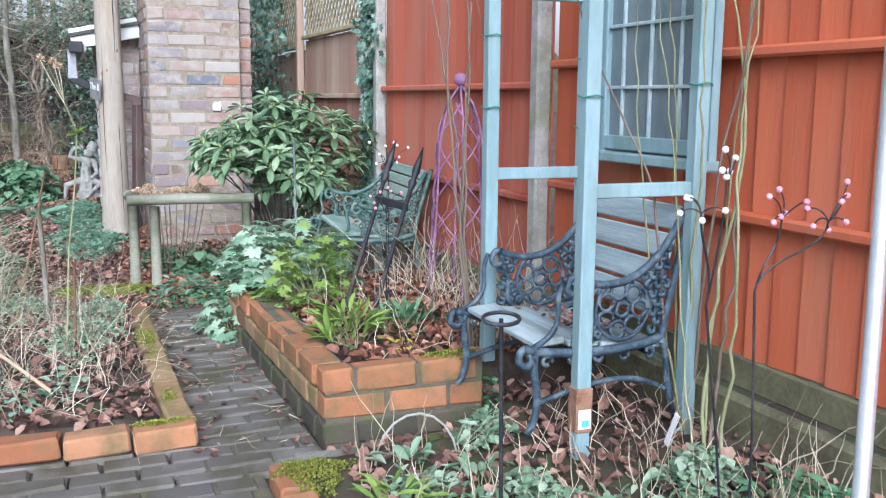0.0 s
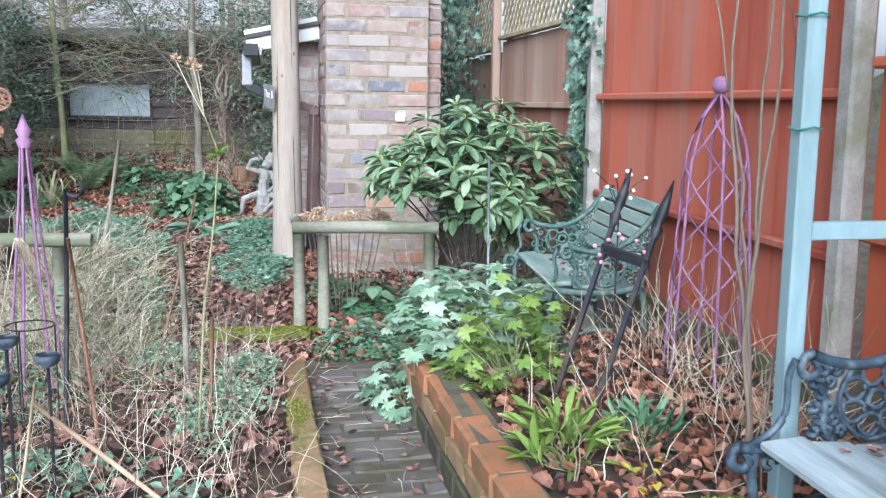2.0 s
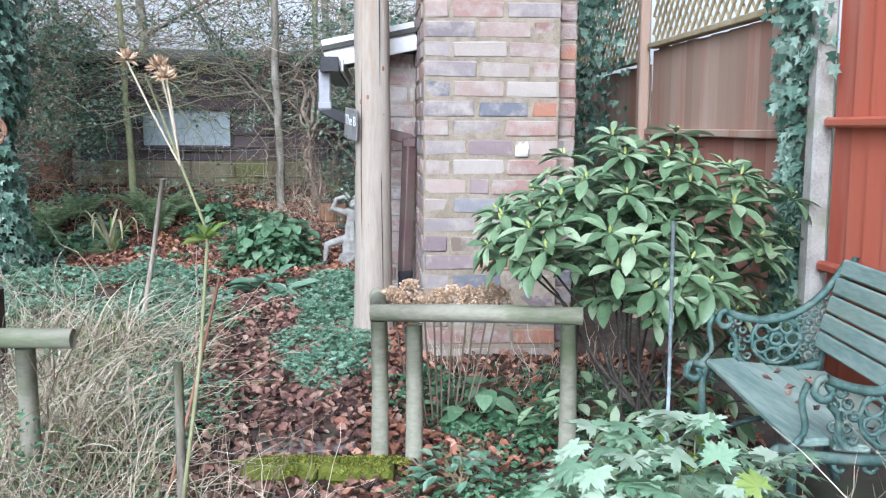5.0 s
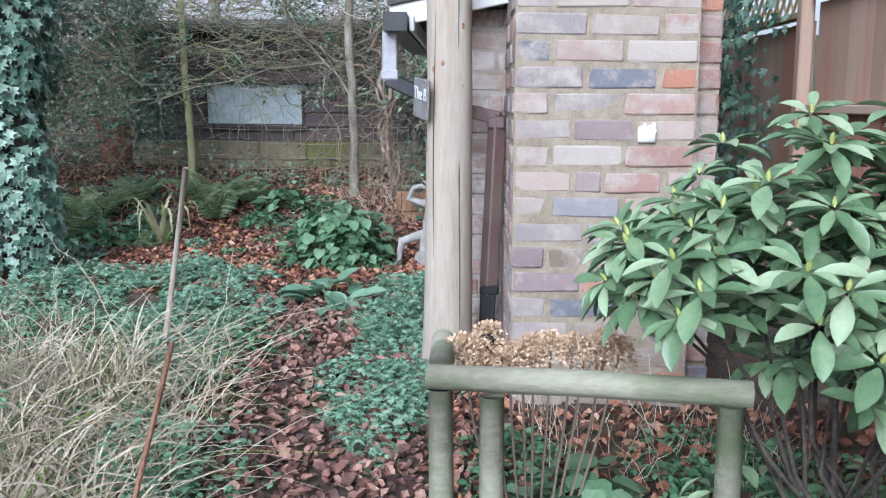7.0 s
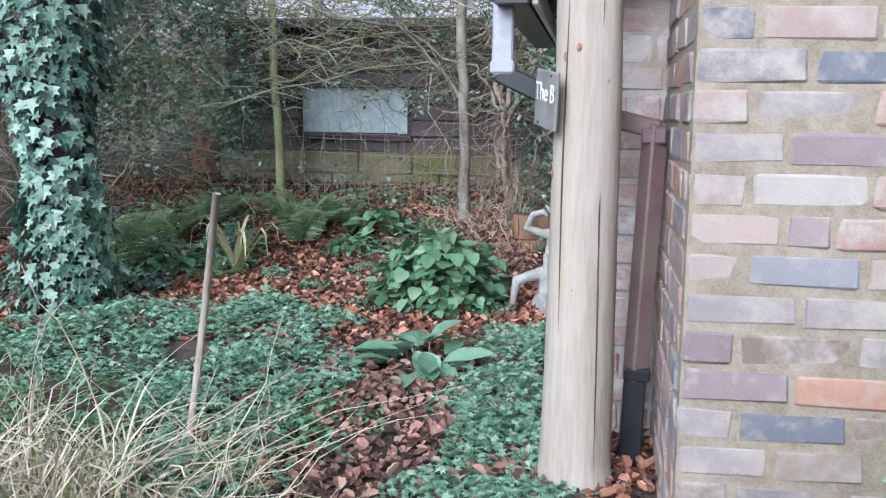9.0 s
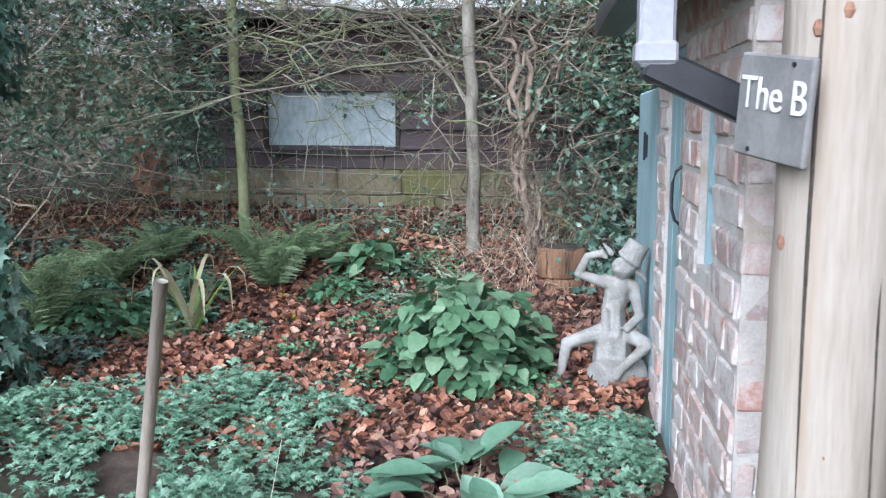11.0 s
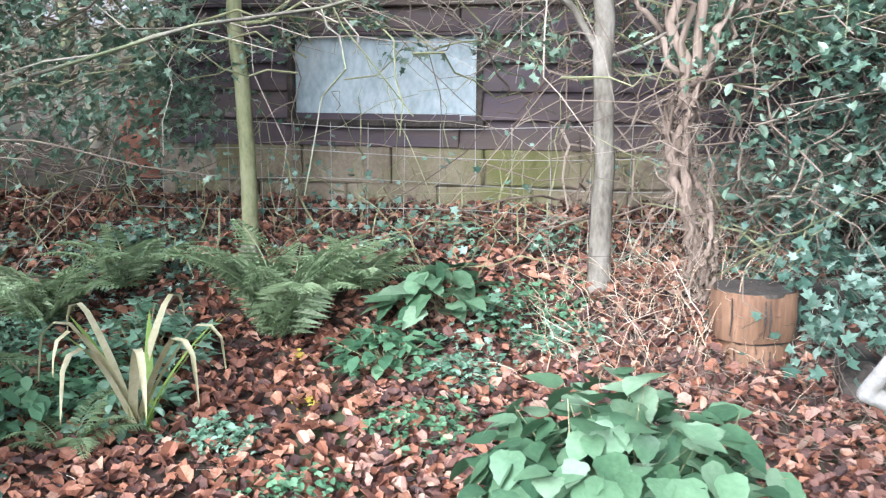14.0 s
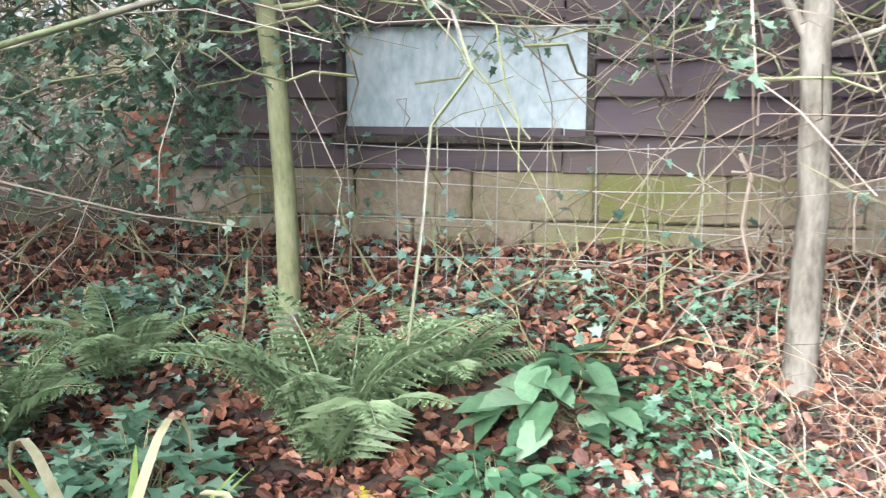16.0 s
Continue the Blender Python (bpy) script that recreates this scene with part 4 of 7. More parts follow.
def iron_end(x, seat, top, back, front, setback=0.09, fill=0.0055):
    """One pierced cast-iron end in the plane of that x; the arm begins setback behind the seat's front."""
    b = Build()

    def line(p, r):
        p = np.asarray(p, float)
        b.tube(np.stack([np.full(len(p), x), p[:, 0], p[:, 1]], -1), r, 6)

    arm = seat + (top - seat) * 0.52
    line(bezier([(front, 0), (front + 0.07, seat * 0.4), (front - 0.01, seat * 0.7), (front + 0.03, seat)]), 0.013)
    line(bezier([(back - 0.02, 0), (back - 0.1, seat * 0.4), (back - 0.05, seat * 0.7), (back - 0.1, seat)]), 0.013)
    line(bezier([(back - 0.1, seat - 0.02), (back - 0.08, seat + 0.1), (back - 0.03, top - 0.1), (back, top)]), 0.013)
    line(bezier([(front - 0.02, seat), (front + 0.1, seat - 0.035), (back - 0.2, seat - 0.04), (back - 0.1, seat)]), 0.015)
    line(bezier([(front + setback, arm - 0.01), (front + setback + 0.08, arm - 0.05), (back - 0.16, arm - 0.09), (back - 0.03, top - 0.02)]), 0.013)
    line(arc(front + setback, arm - 0.042, 0.034, 90, 450, 20, 0.008), 0.011)
    line(bezier([(front + setback + 0.06, seat), (front + setback, seat + 0.05), (front + setback + 0.07, arm - 0.13), (front + setback + 0.01, arm - 0.075)]), 0.01)
    line(arc(front - 0.005, seat - 0.032, 0.034, 100, 460, 20, 0.008), 0.013)
    line(bezier([(front + 0.01, seat), (front + setback, seat + 0.06), (front + setback - 0.09, arm - 0.09), (front + setback - 0.04, arm - 0.02)]), 0.009)
    cx, cz, rr = (front + setback + back - 0.09) / 2 + 0.005, seat + (arm - seat) * 0.44, (arm - seat) * 0.14
    for k in range(7):
        a = 2 * math.pi * k / 7
        line(arc(cx + 2.05 * rr * math.cos(a), cz + 2.05 * rr * math.sin(a), rr * 0.9, 0, 360, 11), 0.0065)
    line(arc(cx, cz, rr * 0.75, 0, 360, 10), 0.008)
    line(arc(cx, cz, rr * 3.1, 0, 360, 22), 0.007)
    curve = bezier([(front + setback, arm - 0.01), (front + setback + 0.08, arm - 0.05), (back - 0.16, arm - 0.09), (back - 0.03, top - 0.02)], 40)
    step = 0.033
    for iy in range(14):
        for iz in range(12):
            y, z = front + 0.03 + iy * step + (iz % 2) * step / 2, seat + 0.025 + iz * step * 0.87
            lid = np.interp(y, curve[:, 0], curve[:, 1])
            edge = back - 0.1 + 0.1 * max(0, (z - seat) / (top - seat)) - 0.012
            if y > front + setback + 0.01 and z < lid - 0.014 and y < edge and math.hypot(y - cx, z - cz) > rr * 3.5:
                line(arc(y, z, step * 0.4, iy * 40, iy * 40 + 330, 9, step * 0.22), fill)
    for k in range(5):
        y = front + 0.06 + k * (back - front - 0.2) / 4
        line(arc(y, seat - 0.045, 0.02, 60 * k, 60 * k + 300, 9, 0.01), 0.007)
    line(bezier([(front + 0.03, seat * 0.35), (cx - 0.05, seat * 0.6), (cx + 0.05, seat * 0.6), (back - 0.08, seat * 0.35)]), 0.009)
    return b


def garden_seat(name, label, m, width, seat, top, slat_material, iron_material, n_back, back_x=0.25, front_x=-0.25, setback=0.09, fill=0.0055):
    t = thing(name, label, name.split("_")[1])
    t.matrix_basis = m
    for x in (-width / 2, width / 2):
        iron_end(x, seat, top, back_x, front_x, setback, fill).part("iron_end", iron_material, t, "ornate pierced cast-iron end", True)
    depth = back_x - 0.1 - front_x
    for k in range(4):
        y = front_x + 0.02 + (k + 0.5) * depth / 4
        o = Build().box((0, 0, 0), (width - 0.03, depth / 4 - 0.008, 0.022), None, 0.005).part("seat_slat", slat_material, t)
        o.matrix_basis = pose(rng.uniform(-.004, .004), y, seat + 0.008 - 0.012 * k + 0.012 * (k == 0) * 0, -4 + (8 if k == 0 else 0), 0, rng.normal(0, .3))
    for k in range(n_back):
        s = (k + 0.6) / n_back
        z = seat + 0.05 + (top - seat - 0.06) * s
        y = back_x - 0.1 + 0.085 * s ** 1.3
        o = Build().box((0, 0, 0), (width - 0.02, 0.02, (top - seat) / n_back * 0.76), None, 0.005).part("back_slat", slat_material, t)
        o.matrix_basis = pose(rng.uniform(-.004, .004), y - 0.016, z, -14, 0, 0)
    rod = Build().tube([(-width / 2, back_x - 0.12, seat - 0.06), (width / 2, back_x - 0.12, seat - 0.06)], 0.008, 6)
    rod.part("tie_rod", iron_material, t)
    return t


garden_seat("garden_chair", "weathered pale blue slatted garden chair with ornate cast-iron ends", pose(1.53, 2.69, 0.155, 0, 0, -90), 0.54, 0.265, 0.68, M_slat, M_iron, 4, 0.27, -0.29, 0.15, 0.0085)
garden_seat("garden_bench", "peeling green slatted garden bench with scrolled iron ends under the shrub", pose(1.61, 5.2, 0.02, 0, 0, -90 - 5), 0.84, 0.4, 0.755, M_green_slat, M_green_iron, 5)

# ---- iron things in the raised bed ----


railing = thing("iron_railing", "piece of black iron railing, two spearheaded bars leaning in soil", "railing")


def spear(base, tip):
    base, tip = np.array(base), np.array(tip)
    d = tip - base
    bar = Build().tube([base, base + d * 0.78], 0.0105, 4).part("bar", M_black_iron, railing)
    Build().tube([base - d * 0.02, base + d * 0.3], 0.0115, 4).part("rusty_foot", M_dark_wood, bar, "bare brown lower end")
    b = Build().tube([base + d * k for k in (0.76, 0.8, 0.82, 0.86, 0.9, 1.0)], [0.012, 0.021, 0.011, 0.019, 0.016, 0.002], 8)
    b.part("spearhead", M_black_iron, bar, "pointed cast spearhead", True)
    return base + d * 0.66


ends = [np.array(spear((1.1, 3.95, 0.2), (1.367, 4.018, 0.965))), np.array(spear((1.18, 3.8, 0.2), (1.41, 3.782, 0.945)))]
across = Vector(ends[1] - ends[0])
Build().box((ends[0] + ends[1]) / 2, (0.014, 0.034, across.length + 0.03), across.to_track_quat("Z", "Y").to_matrix(), 0.003).part("cross_rail", M_black_iron, railing, "flat black cross rail")


def obelisk(at, top, radius, label, finial):
    t = thing("plant_obelisk", label, "obelisk", at=at)
    h = top
    for k in range(6):
        a = math.radians(60 * k + 15)
        u = np.linspace(0, 1, 14)
        if finial == "ball":
            r = radius * np.interp(u, [0, 0.75, 0.9, 1], [1, 0.72, 0.5, 0.05])
        else:
            r = radius * (1 - u) ** 1.15 + 0.008
        Build().tube(np.stack([r * np.cos(a), r * np.sin(a), u * (h - 0.04)], -1), 0.0055, 6).part("rod", M_purple, t, "", True)
    if finial == "ball":
        for d in (-1, 1):
            for k in range(3):
                u = np.linspace(0.15, 0.92, 40)
                a = math.radians(120 * k) + d * u * 7
                r = radius * 0.97 * np.interp(u, [0, 0.75, 0.9, 1], [1, 0.72, 0.5, 0.05])
                Build().tube(np.stack([r * np.cos(a), r * np.sin(a), u * (h - 0.04)], -1), 0.004, 5).part("spiral", M_purple, t, "", True)
        Build().ball((0, 0, h - 0.01), 0.032, 14).part("ball", M_purple, t, "round lilac ball", True)
    else:
        b = Build().tube([(0, 0, h - 0.13), (0, 0, h - 0.1), (0, 0, h - 0.09), (0, 0, h - 0.06), (0, 0, h - 0.055), (0, 0, h)], [0.02, 0.03, 0.018, 0.03, 0.022, 0.002], 10)
        b.part("finial", M_purple, t, "pointed lilac finial", True)


obelisk((1.744, 4.178, 0.2), 1.05, 0.16, "tall purple wire plant obelisk with a ball top", "ball")
obelisk((-0.72, 4.98, 0.0), 1.11, 0.1, "slim lilac metal obelisk with pointed finial", "spire")

# ---- flower-light stems in beds ----


def bead_spray(at, height, spread, material, label, seed, n=7, lean=(0, 0)):
    t = thing("flower_stake", label, "garden ornament", "beaded metal flower stakes", at)
    r = np.random.default_rng(seed)
    hub = np.array([lean[0], lean[1], height * 0.72])
    Build().tube([(0, 0, 0), (lean[0] * 0.3, lean[1] * 0.3, height * 0.35), hub], 0.0026, 5).part("stem", M_black_iron, t)
    for k in range(n):
        a = 2 * math.pi * k / n + r.uniform(-.3, .3)
        q = r.uniform(0.35, 1.1)
        e = hub + np.array([q * spread * math.cos(a), 0.25 * spread * math.cos(a), height * 0.12 + q * spread * 0.8 * math.sin(a) * 0.7])
        m = (hub + e) / 2 + np.array([0, 0, 0.03])
        w = Build().tube([hub, m, e], 0.0018, 4).part("wire", M_black_iron, t)
        Build().ball(e, 0.0072, 8).part("bead", material, t, "", True)




def beaded_stake(name_label, base, fork, sprays):
    """A wire stake whose arms curl into sprays (hub, bead material, beads as x and z from the hub)."""
    t = thing("flower_stake", name_label, "garden ornament", "beaded metal flower stakes", base)
    base, fork = np.array(base), np.array(fork)
    Build().tube([(0, 0, 0), (fork - base) * 0.5 + np.array([0.004, 0, 0]), fork - base], 0.003, 6).part("stem", M_black_iron, t)
    for hub, material, ends in sprays:
        h, f0 = np.array(hub) - base, fork - base
        arm = Build().tube(bezier([f0, f0 + np.array([0.02, 0, 0.08]), h - np.array([0.0, 0, 0.07]), h], 12), 0.0025, 5).part("arm", M_black_iron, t)
        for k, (dx, dz) in enumerate(ends):
            e = h + np.array([dx, 0.03 * math.sin(k * 2.4), dz])
            bend = np.array([0.2 * dz, 0, 0.35 * abs(dx)])
            Build().tube(bezier([h, h + (e - h) * 0.3 + bend, h + (e - h) * 0.7 + bend, e], 9), 0.0018, 5).part("wire", M_black_iron, arm)
            Build().ball(e, 0.0074, 10).part("bead", material, arm, "", True)


beaded_stake("black wire flower stake with two curling sprays of pink beads", (1.385, 1.6, 0.1), (1.36, 1.6, 0.747),
             [((1.42, 1.6, 0.9), M_bead_pink, ((-0.036, 0.05), (0.007, 0.062), (0.038, 0.039), (0.031, 0.008), (-0.007, 0.006), (-0.035, -0.004))),
              ((1.55, 1.6, 0.89), M_bead_pink, ((0.046, 0.086), (0.069, 0.053), (0.005, 0.046), (-0.039, 0.027), (-0.047, -0.009), (0.034, -0.001), (0.031, -0.025)))])
beaded_stake("black wire flower stake with sprays of white beads", (1.35, 1.64, 0.1), (1.25, 1.62, 0.72),
             [((1.27, 1.6, 0.985), M_bead_white, ((-0.007, 0.066), (0.036, 0.047), (-0.036, 0.026), (0.026, 0.019), (-0.005, 0.01))),
              ((1.21, 1.6, 0.92), M_bead_white, ((-0.038, 0.034), (-0.014, 0.03), (0.037, 0.008), (-0.035, -0.001), (0.0, -0.014)))])
bead_spray((1.3, 3.95, 0.2), 0.62, 0.11, M_bead_pink, "black wire flower stake with pink beads", 4, 9)
bead_spray((1.36, 4.1, 0.2), 0.85, 0.11, M_bead_white, "black wire flower stake with white beads", 5, 9)
sp = thing("steel_tube", "slim galvanised steel upright standing in the border", "pole", at=(1.44, 1.345, float(gz(1.44, 1.345))))
Build().tube([(0, 0, 0), (-0.006, 0.004, 1.2), (-0.012, 0.008, 2.3)], 0.0165, 14).part("tube", M_steel, sp, "", True)
hk = thing("hook_stake", "thin black wire stake with an oval hoop in the border", "garden stake", at=(0.93, 1.92, 0.05))
c = np.linspace(0, 2 * math.pi, 20)
Build().tube([(0.0, 0.02, 0.0), (-0.01, 0.01, 0.3), (-0.02, 0, 0.6)], 0.005, 6).part("stem", M_black_iron, hk)
Build().tube(np.stack([-0.02 + 0.045 * np.cos(c), 0.03 * np.sin(c), 0.6 + 0.008 * np.sin(c)], -1), 0.005, 6).part("hoop", M_black_iron, hk)
lab = thing("plant_label", "white plastic plant label pushed in the soil", "plant label", at=(1.6, 2.2, 0.15))
Build().box((0, 0, 0.05), (0.004, 0.022, 0.12), pose(0, 0, 0, 25, 0, 0), 0.001).part("tag", M_bead_white, lab)
wire = thing("wire_hoop", "pale bent plant-support wire arching over the edging", "plant support", at=(0.85, 2.62, 0.02))
Build().tube(np.stack([0.11 - 0.13 * np.cos(c[:11]), 0.02 * np.cos(c[:11]), 0.0 + 0.17 * np.sin(c[:11])], -1), 0.004, 6).part("wire", M_concrete, wire)

# ---- statue beside the gate ----
st = Build()


def limb(pts, rad):
    k = len(pts)
    pts = [np.array(p, float) for p in pts]
    for a, e, ra, re in zip(pts[:-1], pts[1:], rad[:-1], rad[1:]):
        n = max(3, int(np.linalg.norm(e - a) / (0.5 * min(ra, re))) + 1)
        for s in np.linspace(0, 1, n):
            st.ball(a + (e - a) * s, ra + (re - ra) * s, 8)


limb([(0.0, 0, 0.02), (0, 0, 0.21)], [0.088, 0.08])
st.tube([(-0.05, -0.12, 0.07), (0.1, 0.02, 0.075)], 0.07, 16)
limb([(0.0, 0, 0.235), (0.0, 0.0, 0.33), (0.015, 0, 0.42)], [0.058, 0.05, 0.052])
limb([(-0.035, 0, 0.445), (0.075, 0, 0.425)], [0.03, 0.03])
limb([(0.02, 0, 0.45), (0.04, -0.01, 0.49)], [0.022, 0.024])
limb([(0.03, -0.02, 0.505), (0.05, -0.01, 0.515)], [0.044, 0.042])
limb([(0.012, -0.06, 0.5), (0.02, -0.04, 0.5)], [0.012, 0.016])
st.tube([(0.055, 0, 0.535), (0.062, 0, 0.545), (0.095, 0.005, 0.605)], [0.062, 0.05, 0.045], 18)
limb([(0.08, 0, 0.5), (0.125, 0.0, 0.455)], [0.018, 0.006])
limb([(-0.015, 0, 0.56), (-0.05, 0, 0.6)], [0.014, 0.004])
limb([(-0.035, -0.01, 0.44), (-0.14, -0.03, 0.475), (-0.105, -0.05, 0.55), (-0.05, -0.05, 0.565), (-0.03, -0.05, 0.55)], [0.024, 0.019, 0.016, 0.017, 0.01])
limb([(0.08, 0, 0.42), (0.105, -0.01, 0.31), (0.06, -0.07, 0.27)], [0.026, 0.02, 0.018])
limb([(-0.04, -0.01, 0.24), (-0.175, -0.09, 0.2), (-0.2, -0.08, 0.06), (-0.25, -0.13, 0.03)], [0.036, 0.026, 0.017, 0.014])
limb([(0.045, -0.01, 0.24), (0.145, -0.1, 0.215), (0.05, -0.11, 0.12), (0.03, -0.15, 0.09)], [0.036, 0.026, 0.017, 0.014])
limb([(-0.03, -0.05, 0.33), (-0.02, -0.055, 0.24), (-0.015, -0.06, 0.2)], [0.016, 0.02, 0.012])
limb([(0.02, -0.05, 0.36), (0.02, -0.055, 0.24)], [0.014, 0.02])
statue = st.part("statue", M_statue, None, "", True)
tagged(statue, "white cast-stone seated imp statue in a hat, sitting on a keg", "statue")
statue.matrix_basis = pose(0.155, 9.98, 0.085, 0, 0, -8)
mod = statue.modifiers.new("fuse", "REMESH")
mod.mode, mod.voxel_size, mod.use_smooth_shade = "VOXEL", 0.006, True

# ---- cut logs by the gate ----
lg = thing("log_stump", "upright split log with a dark band, wet brown wood", "log", at=(-0.03, 11.15, 0.15))
for z0, z1, r, dx in ((0.0, 0.2, 0.122, 0.0), (0.206, 0.36, 0.13, -0.008)):
    ang = np.linspace(0, 2 * math.pi, 30, endpoint=False)
    wave = 1 + 0.045 * np.sin(ang * 3 + z0 * 9) + 0.03 * np.sin(ang * 7) + rng.normal(0, 0.012, 30)
    rings = [np.stack([dx + r * g * wave * np.cos(ang), r * g * wave * np.sin(ang), np.full(30, z)], -1) for z, g in ((z0, 0.97), (z0 + 0.012, 1.0), ((z0 + z1) / 2, 1.02), (z1 - 0.012, 1.0), (z1, 0.96))]
    b = Build()
    i5, j30 = np.meshgrid(np.arange(4), np.arange(30), indexing="ij")
    b.add(np.concatenate(rings), np.stack([i5 * 30 + j30, i5 * 30 + (j30 + 1) % 30, i5 * 30 + 30 + (j30 + 1) % 30, i5 * 30 + 30 + j30], -1).reshape(-1, 4))
    piece = b.part("log", M_log, lg, "", True)
    Build().tube([(dx, 0, z1 - 0.01), (dx, 0, z1 + 0.001)], r * 0.95, 26).part("cut_face", M_dark_wood, piece, "blackened sawn face")
    for k in range(4):
        c0 = rng.uniform(3.4, 6.0)
        rr = r * 1.045
        Build().tube([(dx + rr * math.cos(c0), rr * math.sin(c0), z0 + 0.02), (dx + rr * math.cos(c0 + 0.03), rr * math.sin(c0 + 0.03), (z0 + z1) / 2), (dx + rr * math.cos(c0), rr * math.sin(c0), z1 - 0.015)], [0.001, 0.004, 0.002], 5).part("crack", M_dark_wood, piece, "dark drying crack")
for x, y, rz, l in ((0.2, 11.32, 60, 0.3), (0.25, 11.0, 85, 0.26)):
    o = thing("log", "dark wet log lying among ivy and leaves", "log", "lying logs", (x, y, float(gz(x, y)) + 0.05))
    o.matrix_basis = pose(x, y, float(gz(x, y)) + 0.05, 0, 90, rz)
    Build().tube([(0, 0, -l / 2), (0.004, 0, 0), (0, 0, l / 2)], [0.065, 0.068, 0.06], 14).part("bark", M_dark_wood, o, "", True)

# ---- rusty ornamental post, stump and hooks in the left bed ----
rp = thing("rusty_ornament", "rusty cut-steel ornamental post with curled rosettes", "garden ornament", at=(-1.35, 6.75, float(gz(-1.35, 6.75))))
Build().tube([(0, 0, 0), (0.0, 0, 0.6), (0.01, 0, 1.1), (-0.03, 0, 1.27), (-0.1, 0, 1.33)], [0.03, 0.032, 0.034, 0.036, 0.03], 6).part("post", M_rust, rp)
for x, z, r in ((-0.16, 1.27, 0.085), (0.09, 1.16, 0.06), (-0.06, 0.88, 0.05), (-0.12, 0.72, 0.055), (-0.05, 1.02, 0.045), (0.07, 0.98, 0.03)):
    ring = Build().tube(np.stack([x + r * np.cos(c), 0 * c, z + r * np.sin(c)], -1), 0.009, 6).part("rosette", M_rust, rp, "pierced round rosette")
    Build().tube(np.stack([x + r * 0.3 * np.cos(c), 0 * c, z + r * 0.3 * np.sin(c)], -1), 0.009, 6).part("hub", M_rust, ring)
    for k in range(6):
        a = k * math.pi / 3
        cc = np.linspace(0, 2 * math.pi, 9)
        Build().tube(np.stack([x + r * 0.62 * math.cos(a) + r * 0.26 * np.cos(cc), 0 * cc, z + r * 0.62 * math.sin(a) + r * 0.26 * np.sin(cc)], -1), 0.007, 5).part("petal", M_rust, ring)
sm = thing("tree_stump", "dark sawn tree stump in the flower bed", "stump", at=(-1.3, 6.6, float(gz(-1.3, 6.6)) - 0.03))
Build().tube([(0, 0, 0), (0, 0, 0.2), (0.01, 0, 0.56)], [0.13, 0.11, 0.1], 14).part("trunk", M_dark_wood, sm, "", True)


def stake(at, tip, r, material, label, hook=0.0):
    t = thing("garden_stake", label, "garden stake", "stakes in the flower bed", (at[0], at[1], float(gz(at[0], at[1])) - 0.02))
    tip = np.array(tip) - np.array(t.location)
    Build().tube([(0, 0, 0), tip * 0.5 + np.array([0.004, 0, 0]), tip], r, 8).part("shaft", material, t, "", True)
    if hook:
        a = np.linspace(math.pi, 2.4 * math.pi, 14)
        Build().tube(np.stack([tip[0] + hook + hook * np.cos(a), tip[1] + 0 * a, tip[2] - hook * np.sin(a) * -1], -1), r * 0.9, 6).part("hook", material, t, "", True)
    return t


stake((-0.13, 4.85), (-0.15, 4.98, 0.61), 0.012, M_bark, "short grey weathered wooden stake")
stake((-0.52, 4.5), (-0.49, 4.55, 0.86), 0.008, M_black_iron, "dark iron crook stake with a curled hook", 0.028)
stake((-0.3, 5.3), (-0.12, 5.45, 0.75), 0.005, M_rust, "thin rusty cane leaning in the bed")
stake((-0.02, 4.4), (0.0, 4.42, 0.42), 0.007, M_log, "short rusty brown cane")
stake((1.2, 5.33), (1.2, 5.335, 0.92), 0.006, M_slat, "thin pale green cane by the shrub")
stake((-0.95, 7.85), (-0.77, 7.7, 0.91), 0.0125, M_pole, "bare pruned grey branch stub")
stake((-0.35, 4.2), (-0.4, 4.1, 0.75), 0.006, M_rust, "rusty bent iron rod")
for x, y, z in ((-0.5, 3.75, 0.505), (-0.385, 3.7, 0.465), (-0.475, 3.55, 0.45)):
    t = thing("cup_stake", "dark metal cup on a thin stake", "garden ornament", "cup stakes", (x, y, float(gz(x, y)) - 0.02))
    Build().tube([(0, 0, 0), (0.0, 0.005, z * 0.5), (0, 0, z)], 0.005, 6).part("stem", M_black_iron, t)
    Build().tube([(0, 0, z), (0, 0, z + 0.012), (0, 0, z + 0.03), (0, 0, z + 0.034)], [0.012, 0.03, 0.034, 0.03], 14).part("cup", M_iron, t, "", True)
stake((-0.5, 3.72), (-0.42, 3.7, 0.42), 0.004, M_straw, "pale straw-coloured snapped stem")
stake((-0.05, 3.74), (-0.43, 3.7, 0.36), 0.007, M_straw, "long pale dry stem lying across the bed")
sed = thing("sedum", "dead sedum with flat rusty-red flowerheads", "plant", at=(-0.72, 4.2, float(gz(-0.72, 4.2))))
for k, (dx, dy, z) in enumerate(((-0.06, 0.02, 0.62), (0.02, -0.03, 0.56), (-0.12, -0.04, 0.55), (0.0, 0.06, 0.66), (-0.18, 0.05, 0.58))):
    Build().tube([(dx * 0.2, dy * 0.2, 0), (dx * 0.6, dy * 0.6, z * 0.5), (dx, dy, z)], 0.003, 5).part("stem", M_rust, sed)
    b = Build()
    q = rng.uniform(-1, 1, (160, 2))
    q = q[(q ** 2).sum(1) < 1] * [0.045, 0.04]
    for u2, w2 in q[:70]:
        b.ball((dx + u2, dy + w2, z + rng.uniform(-.004, .008)), 0.006, 5)
    b.part("flowerhead", M_sedum, sed, "flat rusty-red flowerhead")
pl = thing("grass_plume", "drooping bleached feathery grass plumes", "plant", at=(-0.74, 4.45, float(gz(-0.74, 4.45))))
